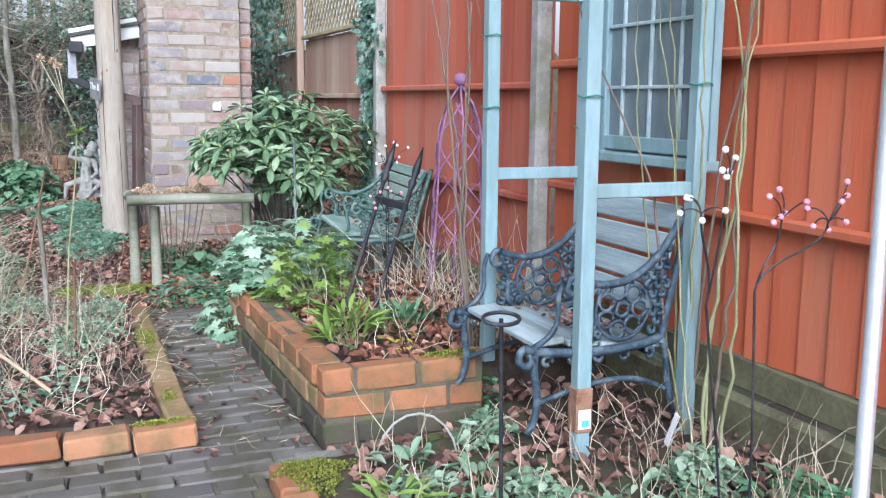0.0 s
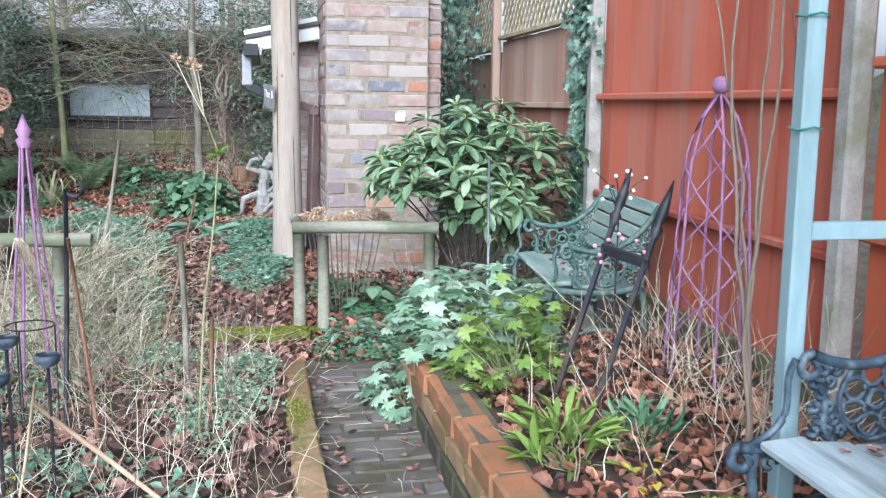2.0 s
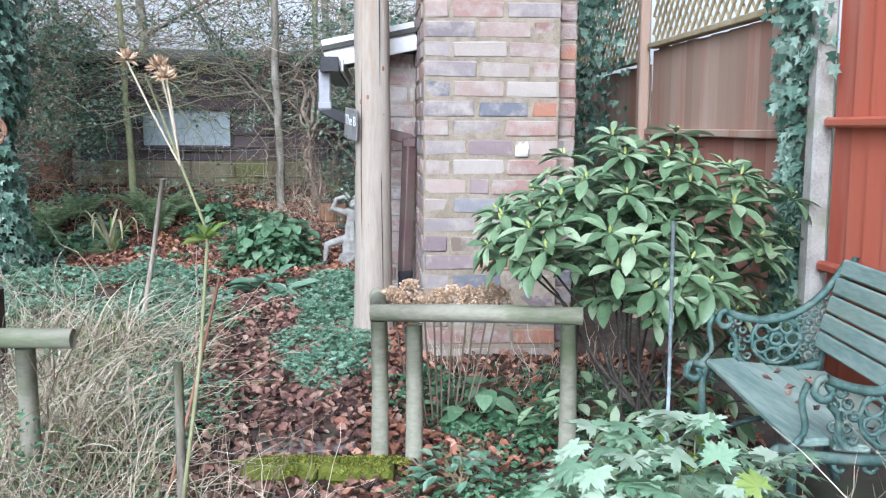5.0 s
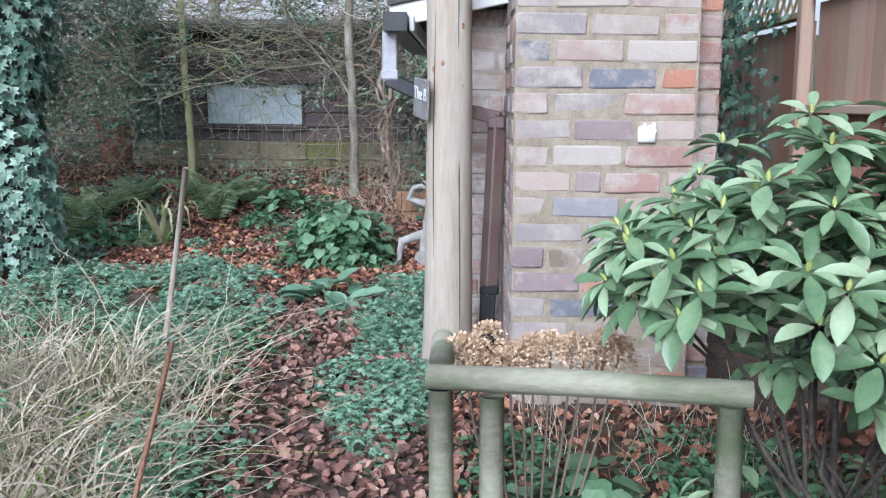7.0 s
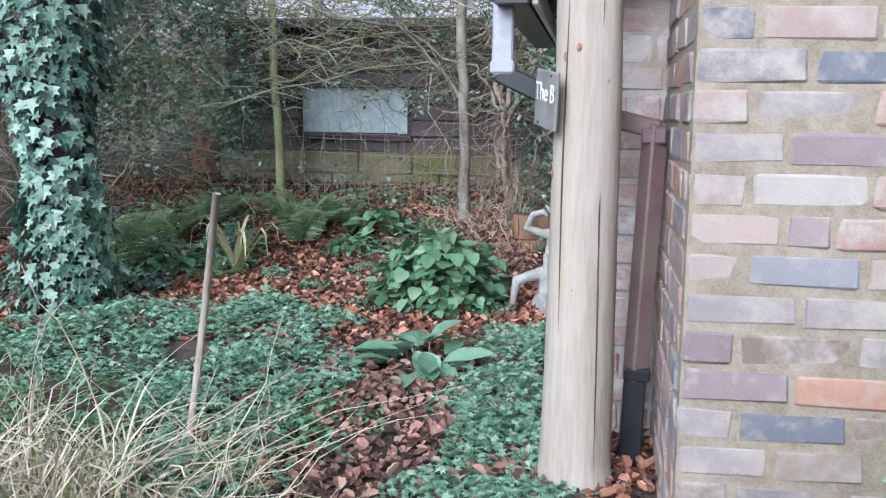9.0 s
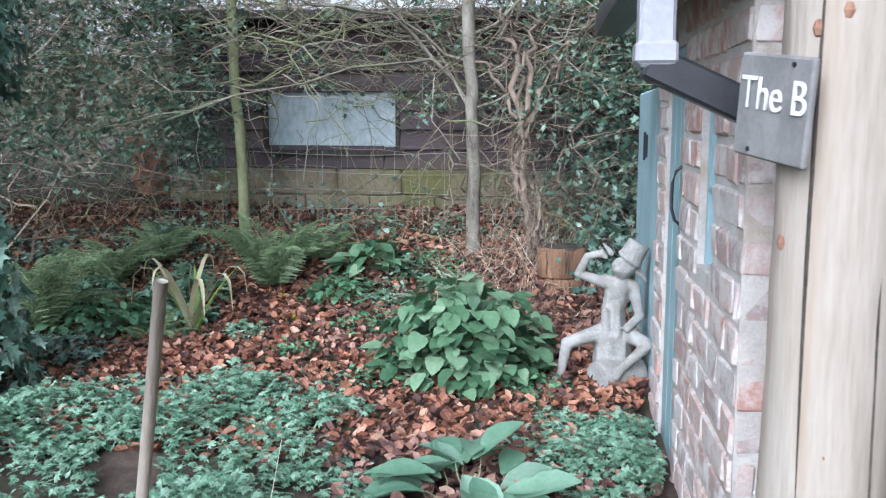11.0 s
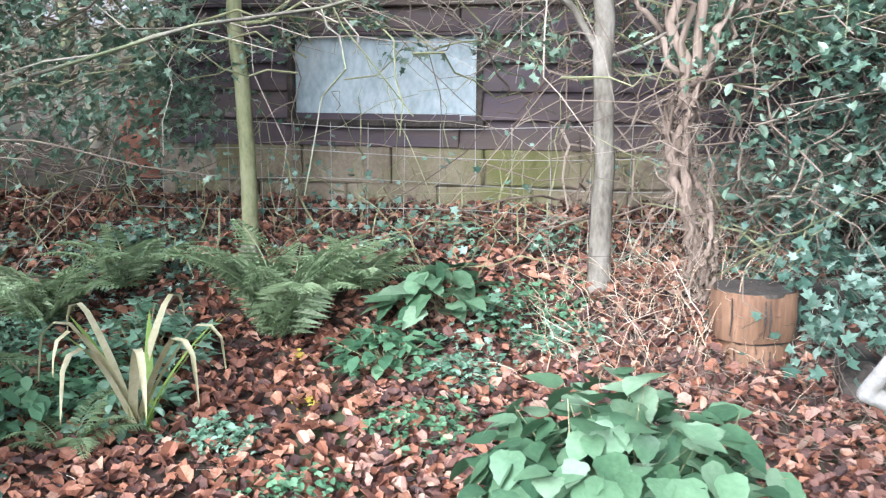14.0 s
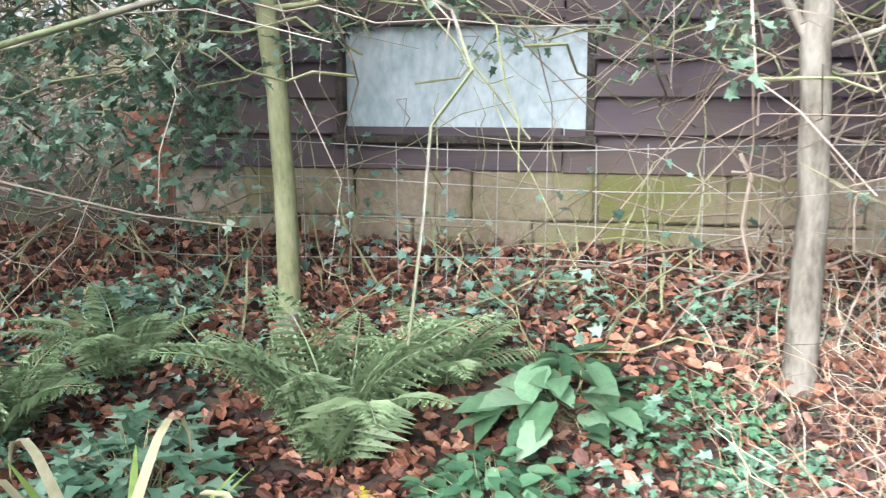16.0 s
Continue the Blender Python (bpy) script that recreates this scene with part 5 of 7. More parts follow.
for k, (dx, z) in enumerate(((0.0, 0.72), (0.1, 0.7), (-0.1, 0.66))):
    Build().tube([(0, 0, 0), (dx * 0.4, 0, z * 0.6), (dx, 0, z)], 0.0025, 5).part("stem", M_pale_stem, pl)
    b = Build()
    n = 70
    v, f = tubes(np.array([dx, 0, z]) + np.cumsum(np.stack([np.zeros((n, 3))] + [np.stack([rng.normal(0.012, 0.006, n), rng.normal(0, 0.006, n), rng.normal(0.006 - 0.011 * j, 0.004, n)], -1) for j in range(1, 5)], 1), 1), np.tile([[0.0016, 0.0014, 0.0012, 0.001, 0.0008]], (n, 1)), 3)
    b.add(v, f)
    b.part("plume", M_pale_stem, pl, "bleached feathery plume")
hoop = thing("ring_support", "thin wire ring plant support on legs", "plant support", at=(-0.62, 4.5, 0.03))
Build().tube(np.stack([0.08 * np.cos(c), 0.08 * np.sin(c), 0.36 + 0 * c], -1), 0.003, 5).part("ring", M_black_iron, hoop)
for a in (0.3, 2.4, 4.5):
    Build().tube([(0.08 * math.cos(a), 0.08 * math.sin(a), 0), (0.08 * math.cos(a), 0.08 * math.sin(a), 0.36)], 0.003, 5).part("leg", M_black_iron, hoop)
wing = thing("white_ornament", "small white scalloped ornament fixed to the chimney bricks", "ornament", at=(1.055, 7.262, 1.075))
b = Build().box((0, 0, -0.006), (0.064, 0.014, 0.05), None, 0.009)
for dx, dz, rr in ((-0.024, 0.017, 0.009), (-0.008, 0.026, 0.01), (0.009, 0.022, 0.009), (0.024, 0.028, 0.011), (0.03, 0.012, 0.008)):
    b.ball((dx, 0, dz), rr, 8, (0.9, 0.6, 1.3))
b.part("plaque", M_white, wing, "", True)
slabs = thing("stepping_slabs", "mossy grey stone slabs stepping across the bed", "slab")
slabs["kind"] = "structure"
for x, y, w, d, rz in ((-0.02, 6.2, 0.2, 0.24, 8), (0.19, 6.22, 0.18, 0.22, -5), (0.0, 5.9, 0.26, 0.14, 3), (0.27, 5.88, 0.26, 0.14, -4)):
    mm = M_moss if y < 6 else M_paver
    o = Build().box((0, 0, 0), (w, d, 0.06), None, 0.015).part("slab", mm, slabs, "moss-covered edging stone" if y < 6 else "")
    o.matrix_basis = pose(x, y, -0.045 + 0.03 * (y < 6), rng.normal(0, 2), rng.normal(0, 2), rz)

# ---- sign ----
sign = thing("name_sign", "grey slate sign with white hand lettering hung by the pole", "sign")
sign.matrix_basis = pose(0.215, 7.68, 1.2, 0, 6, -70)
Build().box((0, 0, 0), (0.19, 0.012, 0.16), None, 0.004).part("plaque", M_slate, sign)
fc = bpy.data.curves.new("lettering", "FONT")
fc.body, fc.size, fc.extrude, fc.align_x, fc.align_y = "The B", 0.072, 0.0012, "LEFT", "CENTER"
txt = new("lettering", fc)
txt.data.materials.append(M_white)
txt.parent = sign
txt.matrix_basis = pose(-0.082, -0.0085, 0.018, 90, 0, 0)
for x, z in ((-0.05, -0.068), (0.05, 0.068)):
    Build().tube([(x, -0.005, z), (x, -0.0085, z)], 0.004, 8).part("screw", M_black_iron, sign, "dark screw head")

# ---- dead leaves on the seats ----
for name, x0, x1, y0, y1, z, n in (("seat_leaves", 1.42, 1.62, 2.52, 2.9, 0.436, 70), ("bench_leaves", 1.5, 1.72, 4.9, 5.5, 0.43, 26)):
    b = Build()
    xx = x1 - (x1 - x0) * rng.uniform(0, 1, n) ** 1.6
    p = np.stack([xx, rng.uniform(y0, y1, n), np.full(n, z) - 0.06 * (xx - x0)], -1)
    a = rng.uniform(0, 2 * math.pi, n)
    L = rng.uniform(0.018, 0.04, n)
    leaves(b, CURL, p, np.stack([np.cos(a), np.sin(a), 0 * a + 0.05], -1), unit(np.array([0, 0, 1.0]) + rng.normal(0, 0.2, (n, 3))), L, L * 0.6)
    tagged(b.part(name, M_dull_litter, None, "small dead leaves lying on the slatted seat"), "small dead leaves lying on the slatted seat", "leaf litter", kind="stuff")

# ---- plants ----


def on_ground(x, y, dz=0.0):
    return np.stack([x, y, gz(x, y) + dz], -1)


def ang_dirs(n, tilt0, tilt1, r=None):
    """Random directions; tilt in degrees above the horizontal."""
    a = rng.uniform(0, 2 * math.pi, n)
    e = np.radians(rng.uniform(tilt0, tilt1, n))
    return np.stack([np.cos(a) * np.cos(e), np.sin(a) * np.cos(e), np.sin(e)], -1)


def up_vecs(n, wild=0.35):
    return unit(np.array([0, 0, 1.0]) + rng.normal(0, wild, (n, 3)))


def stuff(name, b, material, label, category, smooth=False):
    return tagged(b.part(name, material, None, label, smooth), label, category, kind="stuff")


def rect(n, x0, x1, y0, y1):
    return rng.uniform(x0, x1, n), rng.uniform(y0, y1, n)


def off_path(x, y):
    """True where soil or leaves may lie: not on paving, walls or in the shed."""
    path = (x > 0.36) & (x < 0.75) & (y < 5.4) | (y < 3.2) & (x < 0.5)
    inside = (x > 0.24) & (y > 7.2) & (y < 9.7) & ((x > 0.56) | (y > 8.1))
    wall = (x > 0.74) & (x < 0.88) & (y > 2.98) & (y < 4.85) | (x > 0.74) & (x < 1.36) & (y > 2.98) & (y < 3.1)
    return ~(path | inside | wall) & (x < 1.88)


def litter(name, n, x0, x1, y0, y1, material, label, size=(0.03, 0.06), keep=None):
    x, y = rect(n, x0, x1, y0, y1)
    ok = off_path(x, y)
    if keep is not None:
        ok &= keep(x, y)
    x, y = x[ok], y[ok]
    m = len(x)
    p = on_ground(x, y, 0.004) + np.stack([0 * x, 0 * x, rng.uniform(0, 0.022, m)], -1)
    b = Build()
    L = rng.uniform(*size, m)
    W = L * rng.uniform(0.5, 0.85, m)
    along, up = ang_dirs(m, -18, 30), up_vecs(m, 0.42)
    half = rng.random(m) < 0.68
    for shape, pick in ((CURL, half), (CUPPED, ~half)):
        leaves(b, shape, p[pick], along[pick], up[pick], L[pick], W[pick])
    return stuff(name, b, material, label, "leaf litter")


def patchy(f, a, seed):
    def k(x, y):
        return np.sin(x * f + seed) * np.cos(y * f * 0.9 + seed * 2) + 0.5 * np.sin(x * f * 2.3 + y * f * 1.7 + seed) + rng.normal(0, 0.35, len(x)) > a
    return k


litter("leaf_litter", 21000, -3.8, 0.3, 9.0, 12.35, M_litter, "rusty orange-brown fallen beech leaves", (0.024, 0.058))
litter("leaf_litter", 9500, -1.3, 0.8, 5.5, 9.2, M_dull_litter, "damp purple-brown fallen leaves along the trail", keep=lambda x, y: np.abs(x + 0.15 - 0.0 * y) < 0.5 + rng.normal(0, 0.25, len(x)))
# shade round the logs is put into the darker colour of these leaves
litter("leaf_litter", 1500, -1.2, 0.3, 10.2, 11.4, M_dull_litter, "dull leaves round the logs, darker to stand in for shade")
litter("leaf_litter", 260, 0.3, 0.56, 7.2, 8.05, M_litter, "orange leaves blown against the pole")
litter("leaf_litter", 1800, 0.3, 1.85, 5.9, 7.25, M_litter, "rusty fallen leaves below the rail")
litter("leaf_litter", 1700, 0.6, 1.88, 0.6, 3.0, M_dull_litter, "brown fallen leaves under the arbour")
litter("leaf_litter", 2000, 0.85, 1.85, 3.1, 5.2, M_litter, "brown fallen leaves in the raised bed")
litter("leaf_litter", 4000, -2.6, 0.3, 3.3, 5.6, M_dull_litter, "dull brown fallen leaves in the flower bed")
litter("leaf_litter", 500, 0.2, 0.78, 5.2, 6.4, M_litter, "fallen leaves at the end of the path")
x, y = rect(240, 0.36, 0.76, 3.0, 5.4)
edge = np.abs(x - 0.56) > rng.uniform(0.02, 0.2, 240)
b = Build()
p = np.stack([x, y, np.full(240, -0.028)], -1)[edge]
leaves(b, CURL, p, ang_dirs(len(p), -5, 12), up_vecs(len(p), 0.2), rng.uniform(0.02, 0.045, len(p)), rng.uniform(0.012, 0.03, len(p)))
stuff("path_leaves", b, M_dull_litter, "scattered small leaves on the brick path", "leaf litter")
b = Build()
x, y = rect(60, 0.38, 0.74, 3.1, 5.3)
stems(b, np.stack([x, y, np.full(60, -0.028)], -1), ang_dirs(60, -1, 2), rng.uniform(0.03, 0.16, 60), rng.normal(0, 0.1, (60, 3)) * [1, 1, 0], 0.002, 4)
stuff("path_twigs", b, M_pale_stem, "thin twigs fallen on the brick path", "twigs")


def groundcover(name, n, spots, material, label, size=(0.02, 0.04), height=0.1, shape=OVAL):
    """Low leafy cover in soft-edged patches (x, y, rx, ry)."""
    xs, ys, hs = [], [], []
    for cx, cy, rx, ry in spots:
        m = int(n * rx * ry / sum(s[2] * s[3] for s in spots))
        a, r = rng.uniform(0, 2 * math.pi, m), np.sqrt(rng.uniform(0, 1, m))
        r = r * (1 + 0.25 * np.sin(3 * a + cx) + 0.15 * np.sin(7 * a))
        xs.append(cx + rx * r * np.cos(a))
        ys.append(cy + ry * r * np.sin(a))
        hs.append(height * (1.1 - 0.7 * r) * rng.uniform(0.15, 1.0, m))
    x, y, h = np.concatenate(xs), np.concatenate(ys), np.concatenate(hs)
    ok = off_path(x, y)
    x, y, h = x[ok], y[ok], h[ok]
    h = h * (0.75 + 0.45 * np.sin(x * 9 + y * 5) * np.sin(y * 8 - x * 3))
    m = len(x)
    p = on_ground(x, y) + np.stack([0 * x, 0 * x, np.maximum(h, 0.01)], -1)
    L = rng.uniform(*size, m)
    b = Build()
    leaves(b, shape, p, ang_dirs(m, -35, 30), up_vecs(m, 0.35), L, L * rng.uniform(0.6, 0.9, m))
    return stuff(name, b, material, label, "ground cover")


groundcover("ground_cover", 7000, [(0.12, 8.2, 0.3, 0.6), (0.1, 7.3, 0.28, 0.5), (0.05, 9.1, 0.25, 0.4)], M_blue_leaf, "low dark green leafy ground cover", (0.026, 0.05), 0.16, HAND)
groundcover("ground_cover", 8500, [(-0.95, 8.3, 0.4, 0.6), (-1.2, 9.3, 0.45, 0.5), (-0.85, 7.3, 0.35, 0.5), (-1.9, 9.0, 0.5, 0.6), (-0.6, 6.3, 0.3, 0.35)], M_blue_leaf, "low blue-green leafy ground cover", (0.03, 0.06), 0.18, HAND)
groundcover("ground_cover", 2600, [(-1.0, 10.6, 0.18, 0.15), (-0.75, 11.3, 0.25, 0.2), (-1.25, 10.2, 0.16, 0.12), (-2.2, 10.7, 0.3, 0.25), (-0.35, 10.75, 0.14, 0.1), (-0.15, 9.75, 0.16, 0.1)], M_leaf, "tufts of green seedlings among fallen leaves", (0.016, 0.034), 0.12)
groundcover("ground_cover", 5200, [(-2.6, 10.0, 0.7, 0.7), (-3.2, 11.3, 0.6, 0.5), (-2.4, 11.5, 0.35, 0.3), (0.2, 11.6, 0.3, 0.4)], M_ivy, "ivy creeping over the bank", (0.025, 0.05), 0.14, LOBED)
groundcover("ground_cover", 5200, [(0.62, 5.55, 0.28, 0.22), (0.85, 6.2, 0.35, 0.3), (1.3, 6.6, 0.4, 0.4), (0.95, 5.4, 0.25, 0.25), (0.55, 6.7, 0.2, 0.25)], M_leaf, "mixed green weeds at the foot of the rail", (0.016, 0.04), 0.13)
groundcover("ground_cover", 4200, [(0.1, 5.0, 0.16, 0.35), (0.0, 4.5, 0.2, 0.3), (-0.25, 5.3, 0.2, 0.25)], M_pale_leaf, "pale grey-green feathery foliage along the bed edge", (0.012, 0.03), 0.12, BLADE)
groundcover("ground_cover", 2600, [(-0.5, 4.0, 0.3, 0.25), (-0.25, 3.6, 0.14, 0.1), (-0.9, 4.9, 0.4, 0.4), (-1.4, 5.4, 0.5, 0.5), (-0.05, 3.75, 0.1, 0.1)], M_blue_leaf, "scattered green leaves among dead stems", (0.02, 0.05), 0.12)
groundcover("ground_cover", 1500, [(0.9, 2.4, 0.12, 0.1), (1.1, 2.1, 0.14, 0.12), (1.55, 2.0, 0.12, 0.12), (1.2, 2.65, 0.1, 0.08)], M_pale_leaf, "pale green border foliage", (0.018, 0.04), 0.12)
groundcover("ground_cover", 900, [(1.75, 1.75, 0.08, 0.1), (1.4, 1.7, 0.12, 0.1), (1.33, 2.95, 0.08, 0.05)], M_leaf, "small green border plants", (0.018, 0.04), 0.1)
groundcover("ground_cover", 3600, [(-1.5, 7.9, 0.6, 0.5), (-0.6, 7.9, 0.3, 0.4), (-2.4, 8.4, 0.5, 0.6), (-0.75, 9.9, 0.2, 0.2)], M_leaf, "mixed low weeds", (0.018, 0.04), 0.13)
groundcover("ground_cover", 1500, [(-2.3, 11.6, 0.4, 0.22), (-1.3, 11.8, 0.4, 0.16), (-0.85, 11.15, 0.2, 0.15), (-2.6, 10.8, 0.35, 0.3), (-0.6, 11.75, 0.3, 0.16)], M_blue_leaf, "ivy and young holly leaves spread over the bank", (0.022, 0.046), 0.2, LOBED)
groundcover("moss", 3000, [(0.68, 2.66, 0.1, 0.08), (0.3, 4.5, 0.04, 0.4), (0.14, 5.88, 0.3, 0.06), (1.22, 3.04, 0.1, 0.03), (0.33, 3.3, 0.05, 0.05)], M_moss, "yellow-green moss cushions on stones", (0.006, 0.014), 0.035, BLADE)


def moss_cushion(x, y, z, rx, ry, h, n=900):
    a, r = rng.uniform(0, 2 * math.pi, n), np.sqrt(rng.uniform(0, 1, n))
    r2 = r * (1 + 0.2 * np.sin(3 * a) + 0.12 * np.sin(7 * a + x * 9))
    p = np.stack([x + rx * r2 * np.cos(a), y + ry * r2 * np.sin(a), z + h * (1 - r ** 2) * rng.uniform(0.6, 1, n)], -1)
    b = Build()
    leaves(b, BLADE, p, ang_dirs(n, 5, 70), up_vecs(n, 0.6), rng.uniform(0.006, 0.014, n), 0.007)
    return stuff("moss", b, M_moss, "bright yellow-green moss cushion", "moss")


moss_cushion(0.63, 2.63, 0.03, 0.1, 0.13, 0.035, 1800)
moss_cushion(0.3, 4.45, 0.02, 0.05, 0.35, 0.02, 1300)
moss_cushion(0.31, 3.6, 0.02, 0.04, 0.2, 0.012, 500)
moss_cushion(1.25, 3.05, 0.235, 0.1, 0.05, 0.014, 500)
moss_cushion(0.02, 5.9, 0.0, 0.17, 0.08, 0.03, 1500)
moss_cushion(0.28, 5.88, 0.0, 0.17, 0.08, 0.03, 1500)
moss_cushion(0.26, 3.24, 0.035, 0.1, 0.04, 0.012, 500)


def dead_stems(name, n, x0, x1, y0, y1, h, material, label, r=0.0022, tilt=(35, 88), arch=0.35, keep=None, k=6):
    x, y = rect(n, x0, x1, y0, y1)
    ok = off_path(x, y)
    if keep is not None:
        ok &= keep(x, y)
    x, y = x[ok], y[ok]
    m = len(x)
    b = Build()
    w = ang_dirs(m, *tilt)
    bend = ang_dirs(m, -60, 5) * rng.uniform(0, arch, m)[:, None]
    stems(b, on_ground(x, y, -0.01), w, rng.uniform(*h, m), bend, rng.uniform(0.5, 1.3, m) * r, k, 3, 0.02)
    return stuff(name, b, material, label, "dead stems")


dead_stems("dead_stems", 1250, -2.6, 0.28, 3.4, 5.4, (0.12, 0.45), M_pale_stem, "tangle of dead straw-coloured perennial stems", 0.0019, (5, 85), 0.8, k=8)
dead_stems("dead_stems", 420, -2.6, 0.1, 3.6, 5.6, (0.2, 0.6), M_twig, "dark dead upright stems")
dead_stems("dead_stems", 620, -1.3, -0.35, 5.0, 6.1, (0.2, 0.55), M_pale_stem, "bleached arching dead grass by the rail", 0.0026, (5, 80), 1.1, k=9)
dead_stems("dead_stems", 380, -1.3, -0.2, 4.6, 6.1, (0.15, 0.5), M_green_bark, "greenish trailing stems in the flower bed", 0.0024, (5, 75), 1.0, k=9)
groundcover("ground_cover", 2600, [(-0.8, 5.5, 0.45, 0.4), (-0.5, 6.4, 0.3, 0.3), (-1.3, 6.6, 0.5, 0.4)], M_leaf, "small green leaves woven through dead grass", (0.015, 0.035), 0.4)
dead_stems("dead_stems", 1700, -1.8, -0.5, 5.9, 7.5, (0.2, 0.6), M_pale_stem, "bleached arching dead grass beside the trail", 0.0022, (15, 80), 1.3, k=9)
dead_stems("dead_stems", 240, -1.7, -0.75, 5.9, 7.2, (0.35, 0.75), M_pale_stem, "long bleached grass straws", 0.0038, (20, 75), 1.3, k=10)
dead_stems("dead_stems", 500, -1.7, -0.5, 5.9, 7.6, (0.15, 0.4), M_lime_leaf, "yellow-green grass blades beside the trail", 0.002, (20, 80), 1.2, k=8)
groundcover("ground_cover", 3000, [(-1.5, 7.0, 0.5, 0.5), (-0.7, 6.7, 0.4, 0.4), (-2.2, 7.6, 0.6, 0.6)], M_blue_leaf, "mixed green leaves under dead grass", (0.02, 0.045), 0.16)
dead_stems("dead_stems", 210, 0.88, 1.86, 3.15, 5.0, (0.08, 0.34), M_pale_stem, "dry stalks in the raised bed")
dead_stems("dead_stems", 130, 1.45, 1.86, 3.2, 4.6, (0.2, 0.6), M_pale_stem, "dry brown stalks by the fence")
dead_stems("dead_stems", 420, 0.65, 1.86, 0.8, 2.75, (0.08, 0.32), M_pale_stem, "dry pale stalks in the border")
dead_stems("dead_stems", 150, 0.6, 1.5, 6.5, 7.2, (0.1, 0.3), M_pale_stem, "dry grass at the chimney foot")
dead_stems("dead_stems", 190, -0.75, 0.05, 11.1, 11.6, (0.1, 0.3), M_pale_stem, "dry bracken stalks at the sapling's foot", 0.0022, (20, 80), 0.7)
dead_stems("dead_stems", 150, -0.7, 0.1, 10.85, 11.45, (0.12, 0.4), M_straw, "tangled straw-brown bracken at the sapling's foot", 0.0019, (5, 80), 1.1, k=9)
dead_stems("dead_stems", 320, -0.6, 0.4, 10.6, 11.5, (0.12, 0.4), M_twig, "dark tangled stems at the vine's foot", 0.002, (5, 80), 1.1, k=9)
dead_stems("dead_stems", 420, -3.6, 1.0, 11.4, 12.3, (0.2, 0.55), M_twig, "thin brambles before the shed plinth", 0.0016, (10, 85), 0.9, k=9)
dead_stems("dead_stems", 260, -3.2, 0.2, 9.3, 12.2, (0.05, 0.3), M_pale_stem, "thin pale sticks fallen on the leaves", 0.0018, (-2, 12), 0.12)
groundcover("ground_cover", 160, [(-1.4, 10.75, 0.05, 0.06), (-1.1, 11.5, 0.1, 0.05), (-0.7, 10.5, 0.07, 0.05), (-1.5, 11.0, 0.05, 0.04)], M_yellow, "yellowed seedlings among fallen leaves", (0.014, 0.03), 0.06)
groundcover("ground_cover", 2400, [(-0.95, 10.95, 0.16, 0.12), (-1.55, 10.45, 0.14, 0.1), (-0.6, 11.15, 0.14, 0.1), (-2.6, 11.0, 0.25, 0.2)], M_blue_leaf, "small grey-green weeds among fallen leaves", (0.014, 0.034), 0.11)
dead_stems("dead_stems", 110, -3.6, 0.8, 11.4, 12.3, (0.4, 0.9), M_green_bark, "green arching bramble canes", 0.0045, (25, 75), 0.9, k=9)


def tussock(at, n, length, width, material, label):
    """A clump of arching flat grass blades."""
    root = on_ground(np.full(n, at[0]) + rng.normal(0, at[2], n), np.full(n, at[1]) + rng.normal(0, at[2], n), -0.01)
    a, rise = rng.uniform(0, 2 * math.pi, n), np.radians(rng.uniform(45, 88, n))
    L = rng.uniform(*length, n)
    k = 8
    u = np.linspace(0, 1, k)
    fall = rng.uniform(1.2, 2.6, n)
    ang = rise[:, None] - fall[:, None] * u[None] ** 1.6
    out = np.cumsum(np.cos(ang), 1) * (L / k)[:, None]
    z = np.cumsum(np.sin(ang), 1) * (L / k)[:, None]
    mid = root[:, None] + np.stack([out * np.cos(a)[:, None], out * np.sin(a)[:, None], z], -1)
    mid[..., 2] = np.maximum(mid[..., 2], gz(mid[..., 0], mid[..., 1]) + 0.008)
    side = np.stack([-np.sin(a), np.cos(a), rng.normal(0, 0.3, n)], -1)[:, None] * (rng.uniform(0.5, 1.2, n) * width)[:, None, None] * (1 - 0.9 * u ** 2)[None, :, None]
    v = np.stack([mid - side, mid + side], 2).reshape(-1, 3)
    i2, j2 = np.meshgrid(np.arange(n), np.arange(k - 1), indexing="ij")
    q = (i2 * k + j2) * 2
    b = Build().add(v, np.stack([q, q + 1, q + 3, q + 2], -1).reshape(-1, 4))
    stuff("grass_tussock", b, material, label, "grass")


for tx, ty, spread in ((-1.05, 6.55, 0.12), (-1.4, 6.85, 0.14), (-0.72, 6.15, 0.1), (-0.85, 5.8, 0.1), (-1.3, 6.3, 0.12), (-0.95, 7.1, 0.1), (-1.75, 6.6, 0.16)):
    tussock((tx, ty, spread), 150, (0.3, 0.62), 0.0042, M_pale_stem, "arching tussock of bleached dead grass")
    tussock((tx, ty, spread), 60, (0.2, 0.45), 0.004, M_lime_leaf, "green blades in the dead grass tussock")


# shrubs with broad whorled leaves
def whorl(n, size, width, droop, seed, shape, rise):
    """A rosette of leaves round a shoot that points up."""
    r = np.random.default_rng(seed)
    a = np.arange(n) * 2.399 + r.uniform(0, 1)
    e = np.radians(np.linspace(rise, -droop, n) + r.normal(0, 8, n))
    d = np.stack([np.cos(a) * np.cos(e), np.sin(a) * np.cos(e), np.sin(e)], -1)
    b = Build()
    L = size * np.linspace(0.72, 1.05, n) * r.uniform(0.85, 1.12, n)
    leaves(b, shape, d * 0.014, d, np.tile([[0, 0, 1.0]], (n, 1)), L, L * width * r.uniform(0.85, 1.1, n))
    return b


